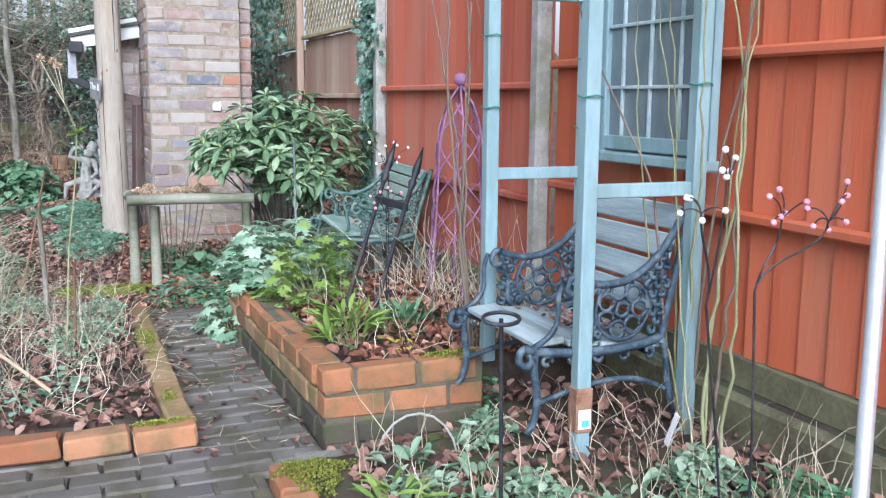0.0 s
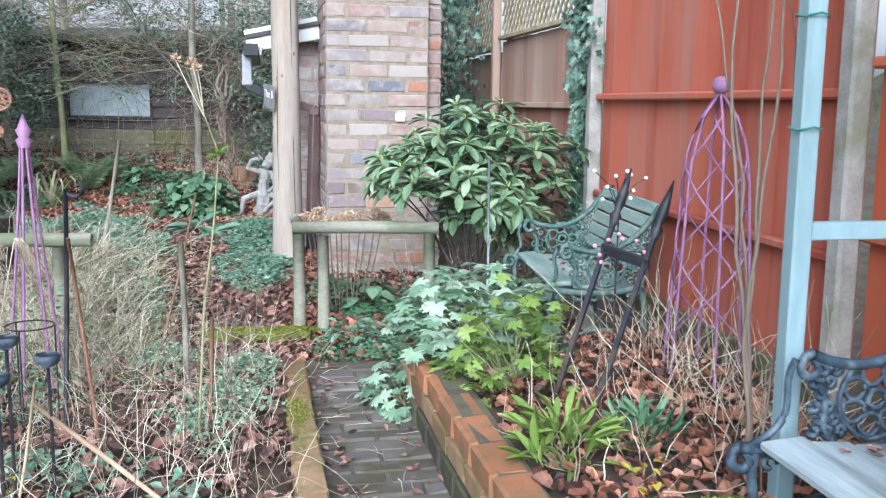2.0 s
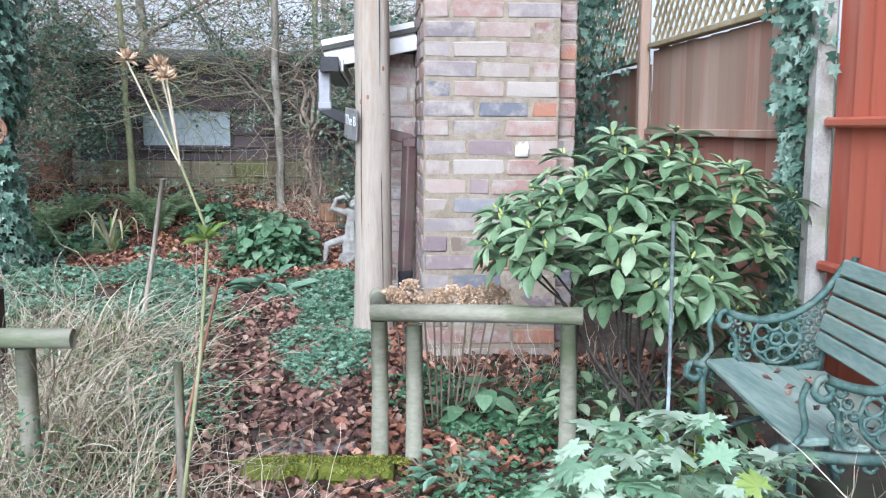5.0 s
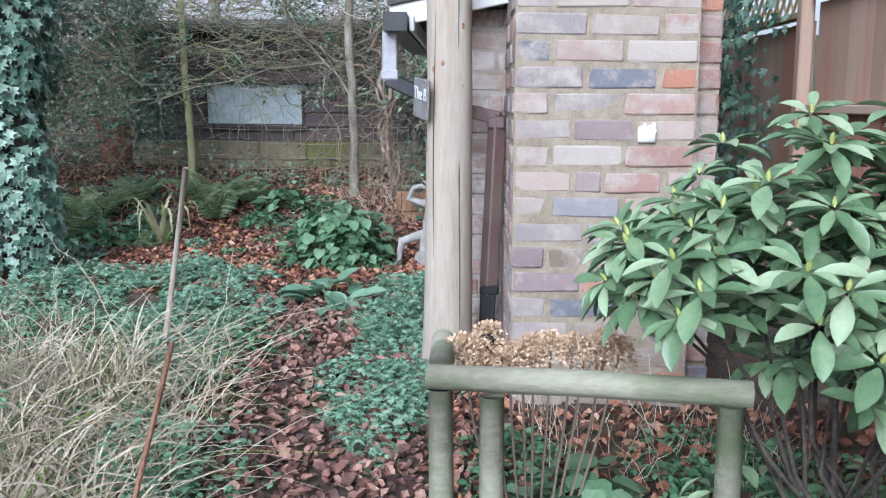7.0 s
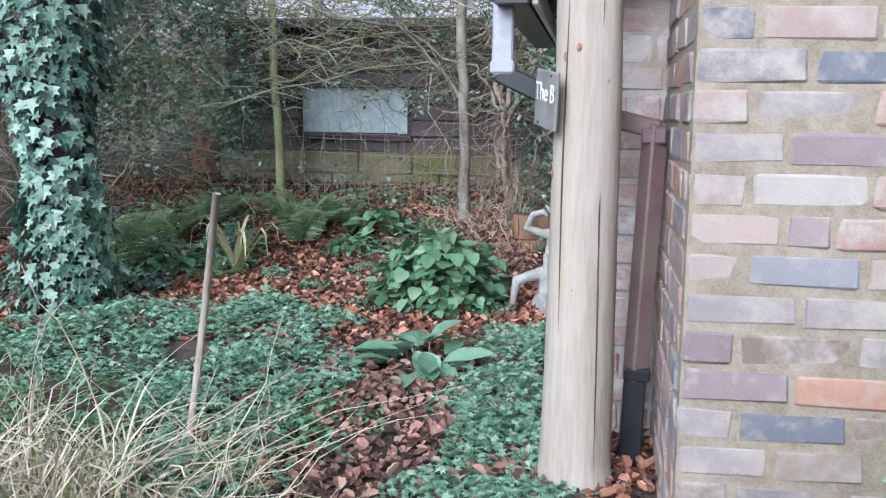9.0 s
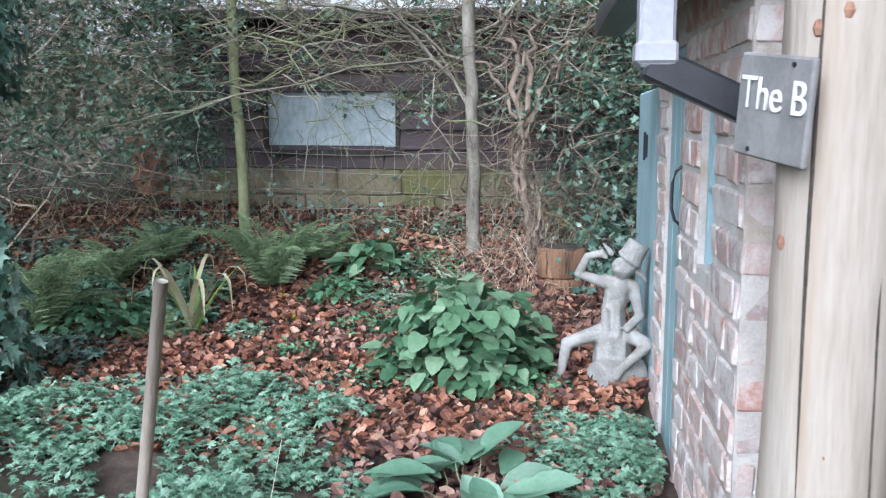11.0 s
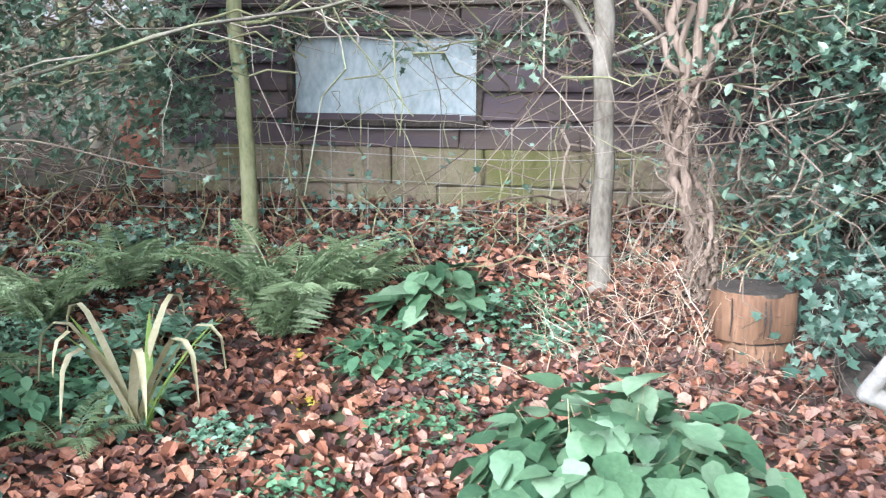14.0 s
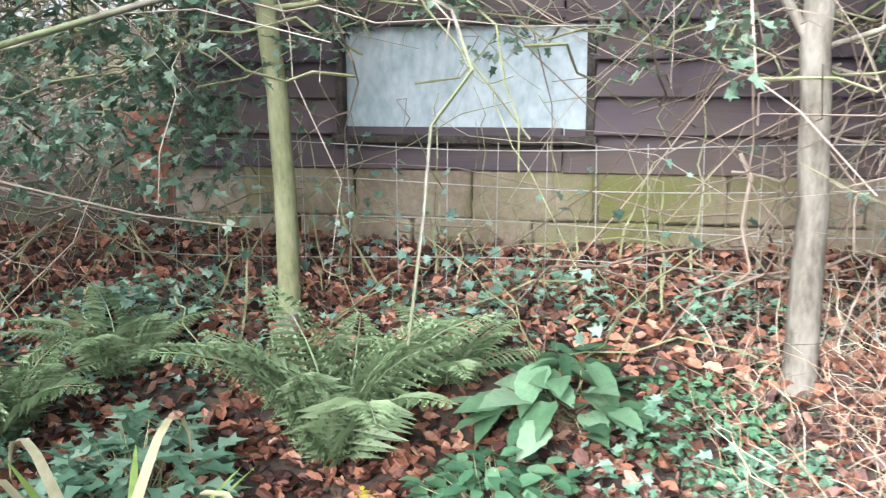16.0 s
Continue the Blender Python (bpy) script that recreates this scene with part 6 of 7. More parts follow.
rh = thing("rhododendron", "rhododendron bush with whorls of broad glossy green leaves", "shrub", at=(1.27, 6.02, 0.0))
WH = [whorl(9 + k % 3, 0.116, 0.37, 12 + 6 * (k % 3), k, LANCE, 28).mesh("leaf_whorl", M_rhodo, True) for k in range(7)]
BUD = Build().tube([(0, 0, 0.004), (0, 0, 0.014), (0, 0, 0.026), (0, 0, 0.034)], [0.003, 0.007, 0.005, 0.001], 6).mesh("bud", M_bud, True)
roots, count = [], 0
while count < 215:
    a, e = rng.uniform(0, 2 * math.pi), math.asin(rng.uniform(-0.9, 1.0))
    q = rng.uniform(0.82, 1.06) if count < 120 else rng.uniform(0.35, 0.8)
    lump = 1 + 0.12 * math.sin(3 * a + 1.3) + 0.1 * math.sin(5 * e + 2 * a)
    tip = np.array([0.58 * q * lump * math.cos(a) * math.cos(e) + 0.04, 0.32 * q * math.sin(a) * math.cos(e), 0.72 + 0.41 * q * lump * math.sin(e)])
    floor_z = 0.7 if tip[0] < -0.12 else 0.55 if tip[0] < 0.08 or tip[1] < -0.12 else 0.22
    if tip[2] < floor_z or tip[0] + 1.27 > 1.84:
        continue
    count += 1
    o = new("leaf_whorl", WH[count % 7])
    o.parent = rh
    d = unit(tip - np.array([0, 0.05, 0.4]))
    q4 = Vector(d * np.array([0.7, 0.7, 0.5]) + np.array([0, -0.12, 0.75]) + rng.normal(0, 0.12, 3)).to_track_quat("Z", "Y").to_matrix().to_4x4()
    o.matrix_basis = Matrix.Translation(tip) @ q4 @ pose(0, 0, 0, 0, 0, rng.uniform(0, 360)) @ Matrix.Scale(rng.uniform(0.72, 1.08), 4)
    if count < 120:
        new("bud", BUD).parent = o
    mid = tip * np.array([0.5, 0.5, 0.66]) + rng.normal(0, 0.03, 3)
    roots.append([np.array([rng.normal(0.08, 0.1), rng.normal(0.05, 0.08), 0.0]), mid * np.array([0.5, 0.5, 0.6]), mid, tip])
for path in roots[::16]:
    Build().tube(np.array(path), [0.009, 0.007, 0.005, 0.0035], 6).part("branch", M_dark_wood, rh, "", True)


def clump(name, label, at, n, radius, height, size, width, material, shape=OVAL, droop=(-35, 25), stem=M_green_bark):
    """A rounded leafy plant of stalked leaves."""
    t = thing(name, label, "plant", at=(at[0], at[1], float(gz(at[0], at[1]))))
    a, e = rng.uniform(0, 2 * math.pi, n), np.arcsin(rng.uniform(0.0, 1, n))
    q = rng.uniform(0.55, 1.0, n)
    p = np.stack([radius * q * np.cos(a) * np.cos(e), radius * q * np.sin(a) * np.cos(e), 0.02 + height * q * np.sin(e)], -1)
    out = unit(p * np.array([1, 1, 0.1]) + rng.normal(0, 0.25 * radius, (n, 3)))
    el = np.radians(rng.uniform(*droop, n))
    d = unit(out * np.array([1, 1, 0]) + np.stack([0 * el, 0 * el, np.tan(el)], -1))
    L = size * rng.uniform(0.6, 1.15, n)
    b = Build()
    leaves(b, shape, p, d, unit(np.array([0, 0, 1.0]) + 0.5 * out + rng.normal(0, 0.2, (n, 3))), L, L * width)
    b.part("foliage", material, t, "", True)
    s = Build()
    stems(s, np.zeros((n // 3, 3)) + rng.normal(0, 0.02, (n // 3, 3)) * [1, 1, 0], p[: n // 3] + [0, 0, 0.001], np.linalg.norm(p[: n // 3], axis=1), np.zeros((n // 3, 3)), 0.003, 4)
    s.part("stalk", stem, t)
    return t


clump("leafy_plant", "bushy clump of broad heart-shaped mid-green leaves", (-0.45, 10.0), 720, 0.39, 0.42, 0.076, 0.95, M_nettle, HEART, (-55, 20))
clump("foxglove", "large wrinkled foxglove leaves in a low rosette", (-1.08, 11.35), 70, 0.21, 0.15, 0.12, 0.62, M_nettle, HEART, droop=(-35, 25))
clump("foxglove", "low rosette of large soft green leaves", (-0.33, 8.72), 32, 0.15, 0.11, 0.2, 0.56, M_blue_leaf, LANCE, droop=(-22, 32))
clump("leafy_plant", "spreading patch of crinkled green leaves", (-1.2, 11.0), 200, 0.19, 0.14, 0.055, 0.8, M_leaf)
clump("leafy_plant", "spiny blue-green leaves on the bank", (-2.02, 10.95), 230, 0.22, 0.22, 0.075, 0.6, M_blue_leaf, LOBED)
clump("leafy_plant", "low green leaves at the foot of the bank", (-2.3, 10.55), 260, 0.32, 0.16, 0.07, 0.7, M_leaf)
clump("leafy_plant", "low ivy-like leaves at the bank's edge", (-1.9, 10.6), 160, 0.2, 0.13, 0.06, 0.7, M_blue_leaf)
clump("geranium", "pale divided geranium leaves spilling over the brick edge", (0.99, 4.6), 330, 0.34, 0.36, 0.11, 1.1, M_mint_leaf, HAND, (-40, 20))
clump("geranium", "divided green leaves hanging over the bed's corner", (0.76, 4.72), 120, 0.2, 0.22, 0.095, 1.05, M_mint_leaf, HAND, (-55, 5))
clump("flowering_plant", "upright lime-green leafy plant in the raised bed", (1.0, 4.12), 150, 0.2, 0.36, 0.085, 1.0, M_lime_leaf, HAND, droop=(-35, 30))
clump("flowering_plant", "tuft of fresh green strappy leaves in the raised bed", (0.97, 3.42), 75, 0.11, 0.13, 0.11, 0.2, M_lime_leaf, LANCE, (5, 65))
clump("flowering_plant", "low green tuft beside the iron bars", (1.22, 3.5), 60, 0.1, 0.1, 0.09, 0.25, M_leaf, droop=(5, 60))
clump("flowering_plant", "small lime-green leaves by the bed wall", (0.92, 4.35), 90, 0.12, 0.08, 0.07, 0.5, M_lime_leaf)
for cx, cy in ((0.9, 2.5), (1.05, 2.3), (1.3, 1.95)):
    clump("leafy_plant", "pale woolly-leaved border plant, partly withered", (cx, cy), 26, 0.09, 0.08, 0.065, 0.4, M_pale_leaf, PADDLE, (-20, 55))
clump("leafy_plant", "fresh green rosette in the border", (0.78, 2.3), 24, 0.08, 0.06, 0.1, 0.22, M_lime_leaf, droop=(5, 50))
clump("leafy_plant", "small green herb by the steel upright", (1.62, 1.75), 60, 0.1, 0.12, 0.06, 0.5, M_leaf)
clump("leafy_plant", "small plant with yellowing leaves", (1.12, 3.25), 9, 0.08, 0.06, 0.05, 0.5, M_yellow)
clump("leafy_plant", "small plant with yellow leaves among dead stems", (-0.55, 3.75), 26, 0.08, 0.18, 0.05, 0.5, M_yellow)
clump("rhododendron", "small seedling shrub with broad leaves near the bench", (1.35, 5.6), 40, 0.16, 0.2, 0.11, 0.33, M_lime_leaf, LANCE, (-10, 30))
clump("leafy_plant", "young green leaves beside the stepping stones", (0.62, 5.75), 70, 0.14, 0.14, 0.07, 0.6, M_blue_leaf)
clump("leafy_plant", "dark leaves below the low rail", (0.75, 6.35), 70, 0.18, 0.18, 0.085, 0.95, M_nettle, HEART)
for cx, cy, hh in ((1.22, 5.9, 0.34), (1.45, 6.0, 0.36), (1.1, 6.15, 0.28), (1.62, 6.15, 0.38)):
    clump("rhododendron", "young dark-leaved shoots below the rhododendron", (cx, cy), 60, 0.2, hh, 0.1, 0.34, M_rhodo, LANCE, (-45, 20), M_dark_wood)
hyd = thing("hydrangea", "hydrangea with a mound of papery straw-brown dead flowerheads behind the rail", "shrub", at=(0.6, 6.3, float(gz(0.6, 6.3))))
for k in range(11):
    cx, cy, cz = -0.21 + k * 0.042 + rng.normal(0, .012), rng.normal(0, 0.04), 0.525 + rng.normal(0, 0.018)
    n = 420
    d = ang_dirs(n, -35, 90)
    b = Build()
    leaves(b, BLADE, np.array([cx, cy, cz]) + d * rng.uniform(0.025, 0.055, (n, 1)), d + rng.normal(0, 0.5, (n, 3)), up_vecs(n, 0.8), 0.011, 0.011)
    b.part("flowerhead", M_straw, hyd)
    Build().tube([(cx * 0.4, 0, -0.02), (cx * 0.8, cy * 0.5, 0.3), (cx, cy, cz)], 0.004, 5).part("stalk", M_twig, hyd)


# ferns
def frond(length, seed):
    r = np.random.default_rng(seed)
    n = 22
    u = np.linspace(0.1, 1, n)
    spine = np.stack([0 * u, u * length * 0.85, length * (0.75 * u - 0.62 * u * u)], -1)
    b = Build()
    b.tube(spine[::3], np.linspace(0.004, 0.001, len(spine[::3])), 4)
    tan = unit(np.gradient(spine, axis=0))
    for sgn in (-1, 1):
        w = length * 0.24 * np.sin(np.clip(u, 0, 1) ** 0.7 * math.pi * 0.97) ** 0.8 * (1 - 0.3 * u) + 0.006
        d = unit(np.array([sgn, 0, 0]) + 0.4 * tan + r.normal(0, 0.06, (n, 3)) + np.array([0, 0, -0.2]))
        leaves(b, BLADE, spine, d, np.tile([[0, 0, 1.0]], (n, 1)), w, 0.006 + 0 * w)
        for s in (0.2, 0.4, 0.6, 0.8):
            for ss in (-1, 1):
                leaves(b, BLADE, spine + d * (w * s)[:, None], d * 0.8 + tan * ss, np.tile([[0, 0, 1.0]], (n, 1)), 0.011 * (1.2 - s) + 0.09 * w * (1 - s), 0.007)
    return b.mesh("frond", M_fern)


FR = [frond(0.5, k) for k in range(3)]


def fern(at, n, scale, label, tilt=12):
    t = thing("fern", label, "fern", "ferns on the bank", (at[0], at[1], float(gz(at[0], at[1]))))
    for k in range(n):
        o = new("frond", FR[k % 3])
        o.parent = t
        o.matrix_basis = pose(0, 0, 0, 0, 0, 360 * k / n + rng.uniform(-15, 15)) @ pose(0, 0.01, 0, rng.uniform(tilt - 12, tilt + 22), rng.uniform(-12, 12), 0) @ Matrix.Scale(scale * rng.uniform(0.8, 1.15), 4)


fern((-1.6, 11.12), 16, 1.12, "arching green fern with feathery fronds", 30)
fern((-1.4, 11.4), 9, 0.7, "smaller fern behind the arching one", 20)
fern((-2.5, 11.1), 12, 0.95, "yellowing green fern on the bank", 22)
fern((-2.6, 10.5), 12, 1.05, "bright green fern under the holly", 22)
fern((-2.5, 10.3), 8, 0.95, "tall green fern behind the ivy trunk", 35)
fern((-2.3, 11.35), 9, 0.8, "green fern beside the sapling", 22)
fern((-1.95, 10.35), 7, 0.55, "low dark fern among fallen leaves", 5)

# strap leaves
ir = thing("daylily", "clump of arching strap leaves, green with bleached straw tips", "plant", at=(-1.82, 10.5, float(gz(-1.82, 10.5))))
for k in range(13):
    a = 2.399 * k + rng.uniform(-0.4, 0.4)
    pale = k % 3 != 0
    L = rng.uniform(0.5, 0.62) if pale else rng.uniform(0.36, 0.48)
    crook = rng.uniform(0.5, 0.68) if pale else 0.95
    u = np.linspace(0, 1, 14)
    lean = np.radians(np.where(u < crook, 68 - 30 * u, 68 - 30 * crook - 620 * (u - crook) * (1.0 if pale else 0.4)).clip(-82, 90))
    stepz, stepo = np.sin(lean) * L / 13, np.cos(lean) * L / 13
    out, z = np.concatenate([[0], np.cumsum(stepo)[:-1]]), np.concatenate([[0], np.cumsum(stepz)[:-1]])
    mid = np.stack([out * math.cos(a), out * math.sin(a), z], -1) + rng.normal(0, 0.014, 3) * [1, 1, 0]
    side = np.array([-math.sin(a), math.cos(a), 0]) * 0.013
    w = (1 - u ** 4)[:, None] + 0.05
    v = np.stack([mid - side * w, mid - np.array([0.004 * math.cos(a), 0.004 * math.sin(a), 0.003]), mid + side * w], 1).reshape(-1, 3)
    f = np.array([[i * 3 + j, i * 3 + j + 1, i * 3 + j + 4, i * 3 + j + 3] for i in range(13) for j in range(2)])
    Build().add(v, f).part("strap_leaf", M_pale_bleached if pale else M_lime_leaf, ir, "bleached straw leaf" if pale else "", True)


# ---- saplings, trunks and the hedge ----
def branches(b, start, way, length, r, depth, tips, spread=0.55, n=(2, 4), curl=0.18, sides=5):
    """Recursive limbs; tips collects places and directions at the ends."""
    k = 7
    s = np.linspace(0, 1, k)[:, None]
    way = unit(np.array(way, float))
    bend = rng.normal(0, curl, 3) * length
    p = np.array(start) + way * length * s + bend * s * s + np.concatenate([[[0, 0, 0]], rng.normal(0, 0.018 * length, (k - 1, 3))])
    (b[0].append(Build().tube(p, np.linspace(r, r * 0.55, k), sides)) if isinstance(b, tuple) else b.tube(p, np.linspace(r, r * 0.55, k), sides))
    if depth == 0:
        tips.append((p[-1], unit(p[-1] - p[-2]), p))
        return
    for _ in range(int(rng.integers(*n)) + 1):
        i = int(rng.integers(2, k))
        branches(b, p[i], unit(p[i] - p[i - 1]) + rng.normal(0, spread, 3), length * rng.uniform(0.5, 0.8), r * 0.5, depth - 1, tips, spread, n, curl, max(3, sides - 1))


def sapling(at, path, radii, material, label, limbs):
    t = thing("sapling", label, "tree", "saplings on the bank", (at[0], at[1], float(gz(at[0], at[1])) - 0.03))
    zz = np.array(path, float)
    u = np.linspace(0, 1, 16)
    pts = np.stack([np.interp(u, np.linspace(0, 1, len(zz)), zz[:, j]) for j in range(3)], -1)
    pts[1:] += rng.normal(0, 0.004, (15, 3))
    rr = np.interp(u, np.linspace(0, 1, len(radii)), radii)
    b = Build().tube(pts, rr, 12)
    b.part("trunk", material, t, "", True)
    for z, way, ln, r in limbs:
        k = int(np.argmin(np.abs(pts[:, 2] - z)))
        made = ([],)
        branches(made, pts[k], way, ln, r, 2, [], 0.55, (1, 3), 0.42)
        for piece in made[0]:
            piece.part("limb", material, t, "", True)


sapling((-1.9, 11.62), [(0, 0, 0), (-0.02, 0, 0.6), (-0.05, 0.0, 1.2), (-0.1, 0, 2.6)], [0.034, 0.031, 0.029, 0.024], M_green_bark, "slim green-barked sapling with a pale scarred foot",
        [(0.95, (1, -0.1, 0.15), 0.8, 0.008), (1.1, (-1, 0.1, 0.2), 0.7, 0.008), (1.3, (0.7, -0.5, 0.3), 0.7, 0.008), (1.6, (-0.6, -0.3, 0.5), 0.8, 0.01)])
Build().tube([(-1.902, 11.59, 0.4), (-1.905, 11.585, 0.5)], [0.036, 0.033], 10).part("scar", M_pole, bpy.data.objects["sapling"], "pale bare patch").matrix_parent_inverse = bpy.data.objects["sapling"].matrix_basis.inverted()
sapling((-0.53, 11.42), [(0, 0, 0), (0.005, 0, 0.45), (-0.005, 0.0, 0.9), (-0.03, 0, 1.4), (-0.02, 0, 2.4)], [0.042, 0.036, 0.034, 0.036, 0.028], M_bark, "pale grey sapling trunk with a swollen fork",
        [(0.82, (1, -0.2, 0.25), 0.7, 0.007), (0.88, (-0.5, 0, 1), 1.2, 0.014), (1.1, (-1, -0.2, 0.25), 0.9, 0.01), (1.3, (0.8, 0, 0.5), 0.9, 0.01)])
vine = thing("twisted_vine", "thick twisted bare honeysuckle vine with peeling bark", "vine", at=(-0.2, 11.38, float(gz(-0.2, 11.38)) - 0.03))
for k in range(6):
    u = np.linspace(0, 1, 26)
    a = u * rng.uniform(4, 8) + k * 1.05
    wide = 0.03 if k < 2 else 0.042
    p = np.stack([-0.05 * u + 0.035 * np.sin(u * 6) + wide * np.cos(a), 0.03 * u + wide * np.sin(a), u * rng.uniform(0.66, 0.8)], -1) + rng.normal(0, 0.007, (26, 3))
    p[0, 2] = 0
    Build().tube(p, np.linspace(0.026, 0.014, 26) * rng.uniform(0.6, 1.25, 26) * (1.0 if k < 2 else 0.55), 7).part("vine_stem", M_vine, vine, "", True)
flakes = Build()
n = 420
zz, a = rng.uniform(0.02, 0.75, n), rng.uniform(0, 2 * math.pi, n)
p = np.stack([-0.07 * zz + 0.035 * np.sin(zz * 8) + 0.05 * np.cos(a), 0.04 * zz + 0.05 * np.sin(a), zz], -1)
stems(flakes, p, ang_dirs(n, -85, 80), rng.uniform(0.04, 0.16, n), rng.normal(0, 0.3, (n, 3)), rng.uniform(0.0012, 0.0035, n), 5, 3, 0.04)
flakes.part("peeling_bark", M_vine, vine, "shaggy strips of peeling bark")
for k, (ex, ey, ez) in enumerate(((0.35, -0.05, 1.3), (-0.2, 0.0, 1.45), (0.05, 0.1, 1.5), (0.25, 0.15, 1.0), (-0.1, -0.15, 1.3), (0.5, 0.1, 1.5), (-0.35, 0.05, 1.1))):
    u = np.linspace(0, 1, 16)[:, None]
    p = np.array([-0.06, 0.03, 0.68]) * (1 - u) + np.array([ex, ey, ez]) * u + np.array([0, 0, 0.12]) * np.sin(u * 3.1) + np.concatenate([[[0, 0, 0]], rng.normal(0, 0.018, (15, 3))])
    Build().tube(p, np.linspace(0.022 if k < 3 else 0.013, 0.006, 16), 7).part("vine_stem", M_vine, vine, "", True)

# fine tangle and leaves before the far shed
b = Build()
n = 1500
x, y = rng.uniform(-3.6, 1.6, n), rng.uniform(11.3, 12.25, n)
z = rng.uniform(1.4, 2.5, n) - np.where(rng.uniform(0, 1, n) < 0.2, rng.uniform(0, 0.5, n), 0)
stems(b, np.stack([x, y, z], -1), ang_dirs(n, -25, 35), rng.uniform(0.2, 0.9, n), rng.normal(0, 0.35, (n, 3)), rng.uniform(0.0015, 0.005, n), 7, 3, 0.03)
stuff("hedge_twigs", b, M_thicket, "dense tangle of bare brown hedge twigs over the shed", "twigs")
b = Build()
n = 230
x, y, z = rng.uniform(-3.4, 1.2, n), rng.uniform(11.3, 12.1, n), rng.uniform(1.1, 2.2, n)
holly_boughs = stems(b, np.stack([x, y, z], -1), ang_dirs(n, -20, 25), rng.uniform(0.4, 1.3, n), rng.normal(0, 0.3, (n, 3)), rng.uniform(0.002, 0.0065, n), 9, 4, 0.025)
stuff("hedge_twigs", b, M_green_bark, "long greenish branches arching across the shed", "twigs")
b = Build()
n = 240
x, y, z = rng.uniform(-0.7, 0.5, n), rng.uniform(11.5, 12.1, n), rng.uniform(0.6, 2.1, n)
stems(b, np.stack([x, y, z], -1), ang_dirs(n, -80, 60), rng.uniform(0.3, 1.0, n), rng.normal(0, 0.4, (n, 3)), rng.uniform(0.002, 0.006, n), 9, 4, 0.035)
stuff("hedge_twigs", b, M_vine, "pale bare climbing stems hanging by the vine", "twigs")
b = Build()
n = 420
x, y, z = rng.uniform(-0.1, 1.3, n), rng.uniform(11.4, 12.2, n), rng.uniform(0.3, 2.0, n)
stems(b, np.stack([x, y, z], -1), ang_dirs(n, -70, 70), rng.uniform(0.3, 0.9, n), rng.normal(0, 0.4, (n, 3)), rng.uniform(0.0015, 0.0045, n), 8, 3, 0.035)
stuff("hedge_twigs", b, M_twig, "dark tangled stems under the ivy by the gate", "twigs")


def leaf_cloud(b, shape, centres, n, spread, size, width=0.6, wild=0.7):
    c = centres[rng.integers(0, len(centres), n)]
    p = c + rng.normal(0, 1, (n, 3)) * spread
    L = rng.uniform(*size, n)
    leaves(b, shape, p, ang_dirs(n, -60, 45), up_vecs(n, wild), L, L * width)


def centres(n, x0, x1, y0, y1, z0, z1):
    return np.stack([rng.uniform(x0, x1, n), rng.uniform(y0, y1, n), rng.uniform(z0, z1, n)], -1)


b = Build()
leaf_cloud(b, OVAL, centres(46, -4.6, -2.3, 11.2, 12.3, 0.95, 2.4), 4200, 0.16, (0.03, 0.055))
leaf_cloud(b, OVAL, centres(20, -1.4, 0.2, 11.4, 12.1, 1.5, 2.6), 1100, 0.14, (0.025, 0.05))
leaf_cloud(b, OVAL, centres(26, 0.0, 0.9, 11.3, 12.2, 0.6, 2.3), 2600, 0.16, (0.03, 0.06))
leaf_cloud(b, LOBED, centres(44, -3.5, -2.15, 11.0, 11.8, 0.85, 2.1), 4800, 0.11, (0.03, 0.055))
boughs = holly_boughs[:, 2:].reshape(-1, 3)
boughs = boughs[boughs[:, 2] > 1.17 - 0.1 * (boughs[:, 0] < -2.1) - 0.2 * (boughs[:, 0] > 0.1)]
leaf_cloud(b, LOBED, boughs[rng.integers(0, len(boughs), 520)], 8200, 0.035, (0.026, 0.05), 0.55)
stuff("holly_foliage", b, M_holly, "dark glossy holly leaves in the hedge", "foliage")
b = Build()
leaf_cloud(b, LOBED, centres(16, -0.1, 0.9, 11.5, 12.2, 0.5, 2.2), 1500, 0.15, (0.026, 0.048), 0.9)
leaf_cloud(b, LOBED, centres(40, 0.1, 1.3, 11.4, 12.2, 0.4, 2.1), 5200, 0.15, (0.03, 0.058), 0.9)
leaf_cloud(b, LOBED, centres(16, 0.0, 0.5, 10.9, 11.5, 0.22, 0.5), 700, 0.1, (0.03, 0.06), 0.9)
leaf_cloud(b, LOBED, centres(26, -2.6, 0.2, 11.4, 12.2, 0.45, 0.85), 380, 0.1, (0.02, 0.04), 0.9)
stuff("ivy_foliage", b, M_ivy, "ivy climbing through the hedge", "foliage")

# hedge and wood beyond, behind the shed and along the garden's far side
b = Build()
n = 4200
x, y, z = rng.uniform(-9, 2.5, n), rng.uniform(12.6, 16, n), rng.uniform(0.6, 3.3, n)
k2 = (y > 14.2) | (x < -2.9) | (z > 2.7)
p = np.stack([x, y, z], -1)[k2]
stems(b, p, ang_dirs(len(p), -30, 50), rng.uniform(0.3, 1.2, len(p)), rng.normal(0, 0.3, (len(p), 3)), rng.uniform(0.003, 0.011, len(p)), 6, 3, 0.04)
n = 2600
p = np.stack([rng.uniform(-6.5, -2.6, n), rng.uniform(8.2, 12.4, n), rng.uniform(0.2, 2.4, n)], -1)
p = p[(p[:, 0] + 6.5) * 0.9 < 2.6 + (p[:, 1] - 8.2) * 0.28]
stems(b, p, ang_dirs(len(p), -30, 60), rng.uniform(0.3, 1.0, len(p)), rng.normal(0, 0.3, (len(p), 3)), rng.uniform(0.002, 0.008, len(p)), 6, 3, 0.04)
stuff("woodland_twigs", b, M_thicket, "dense bare brown thicket beyond the garden", "thicket")
b = Build()
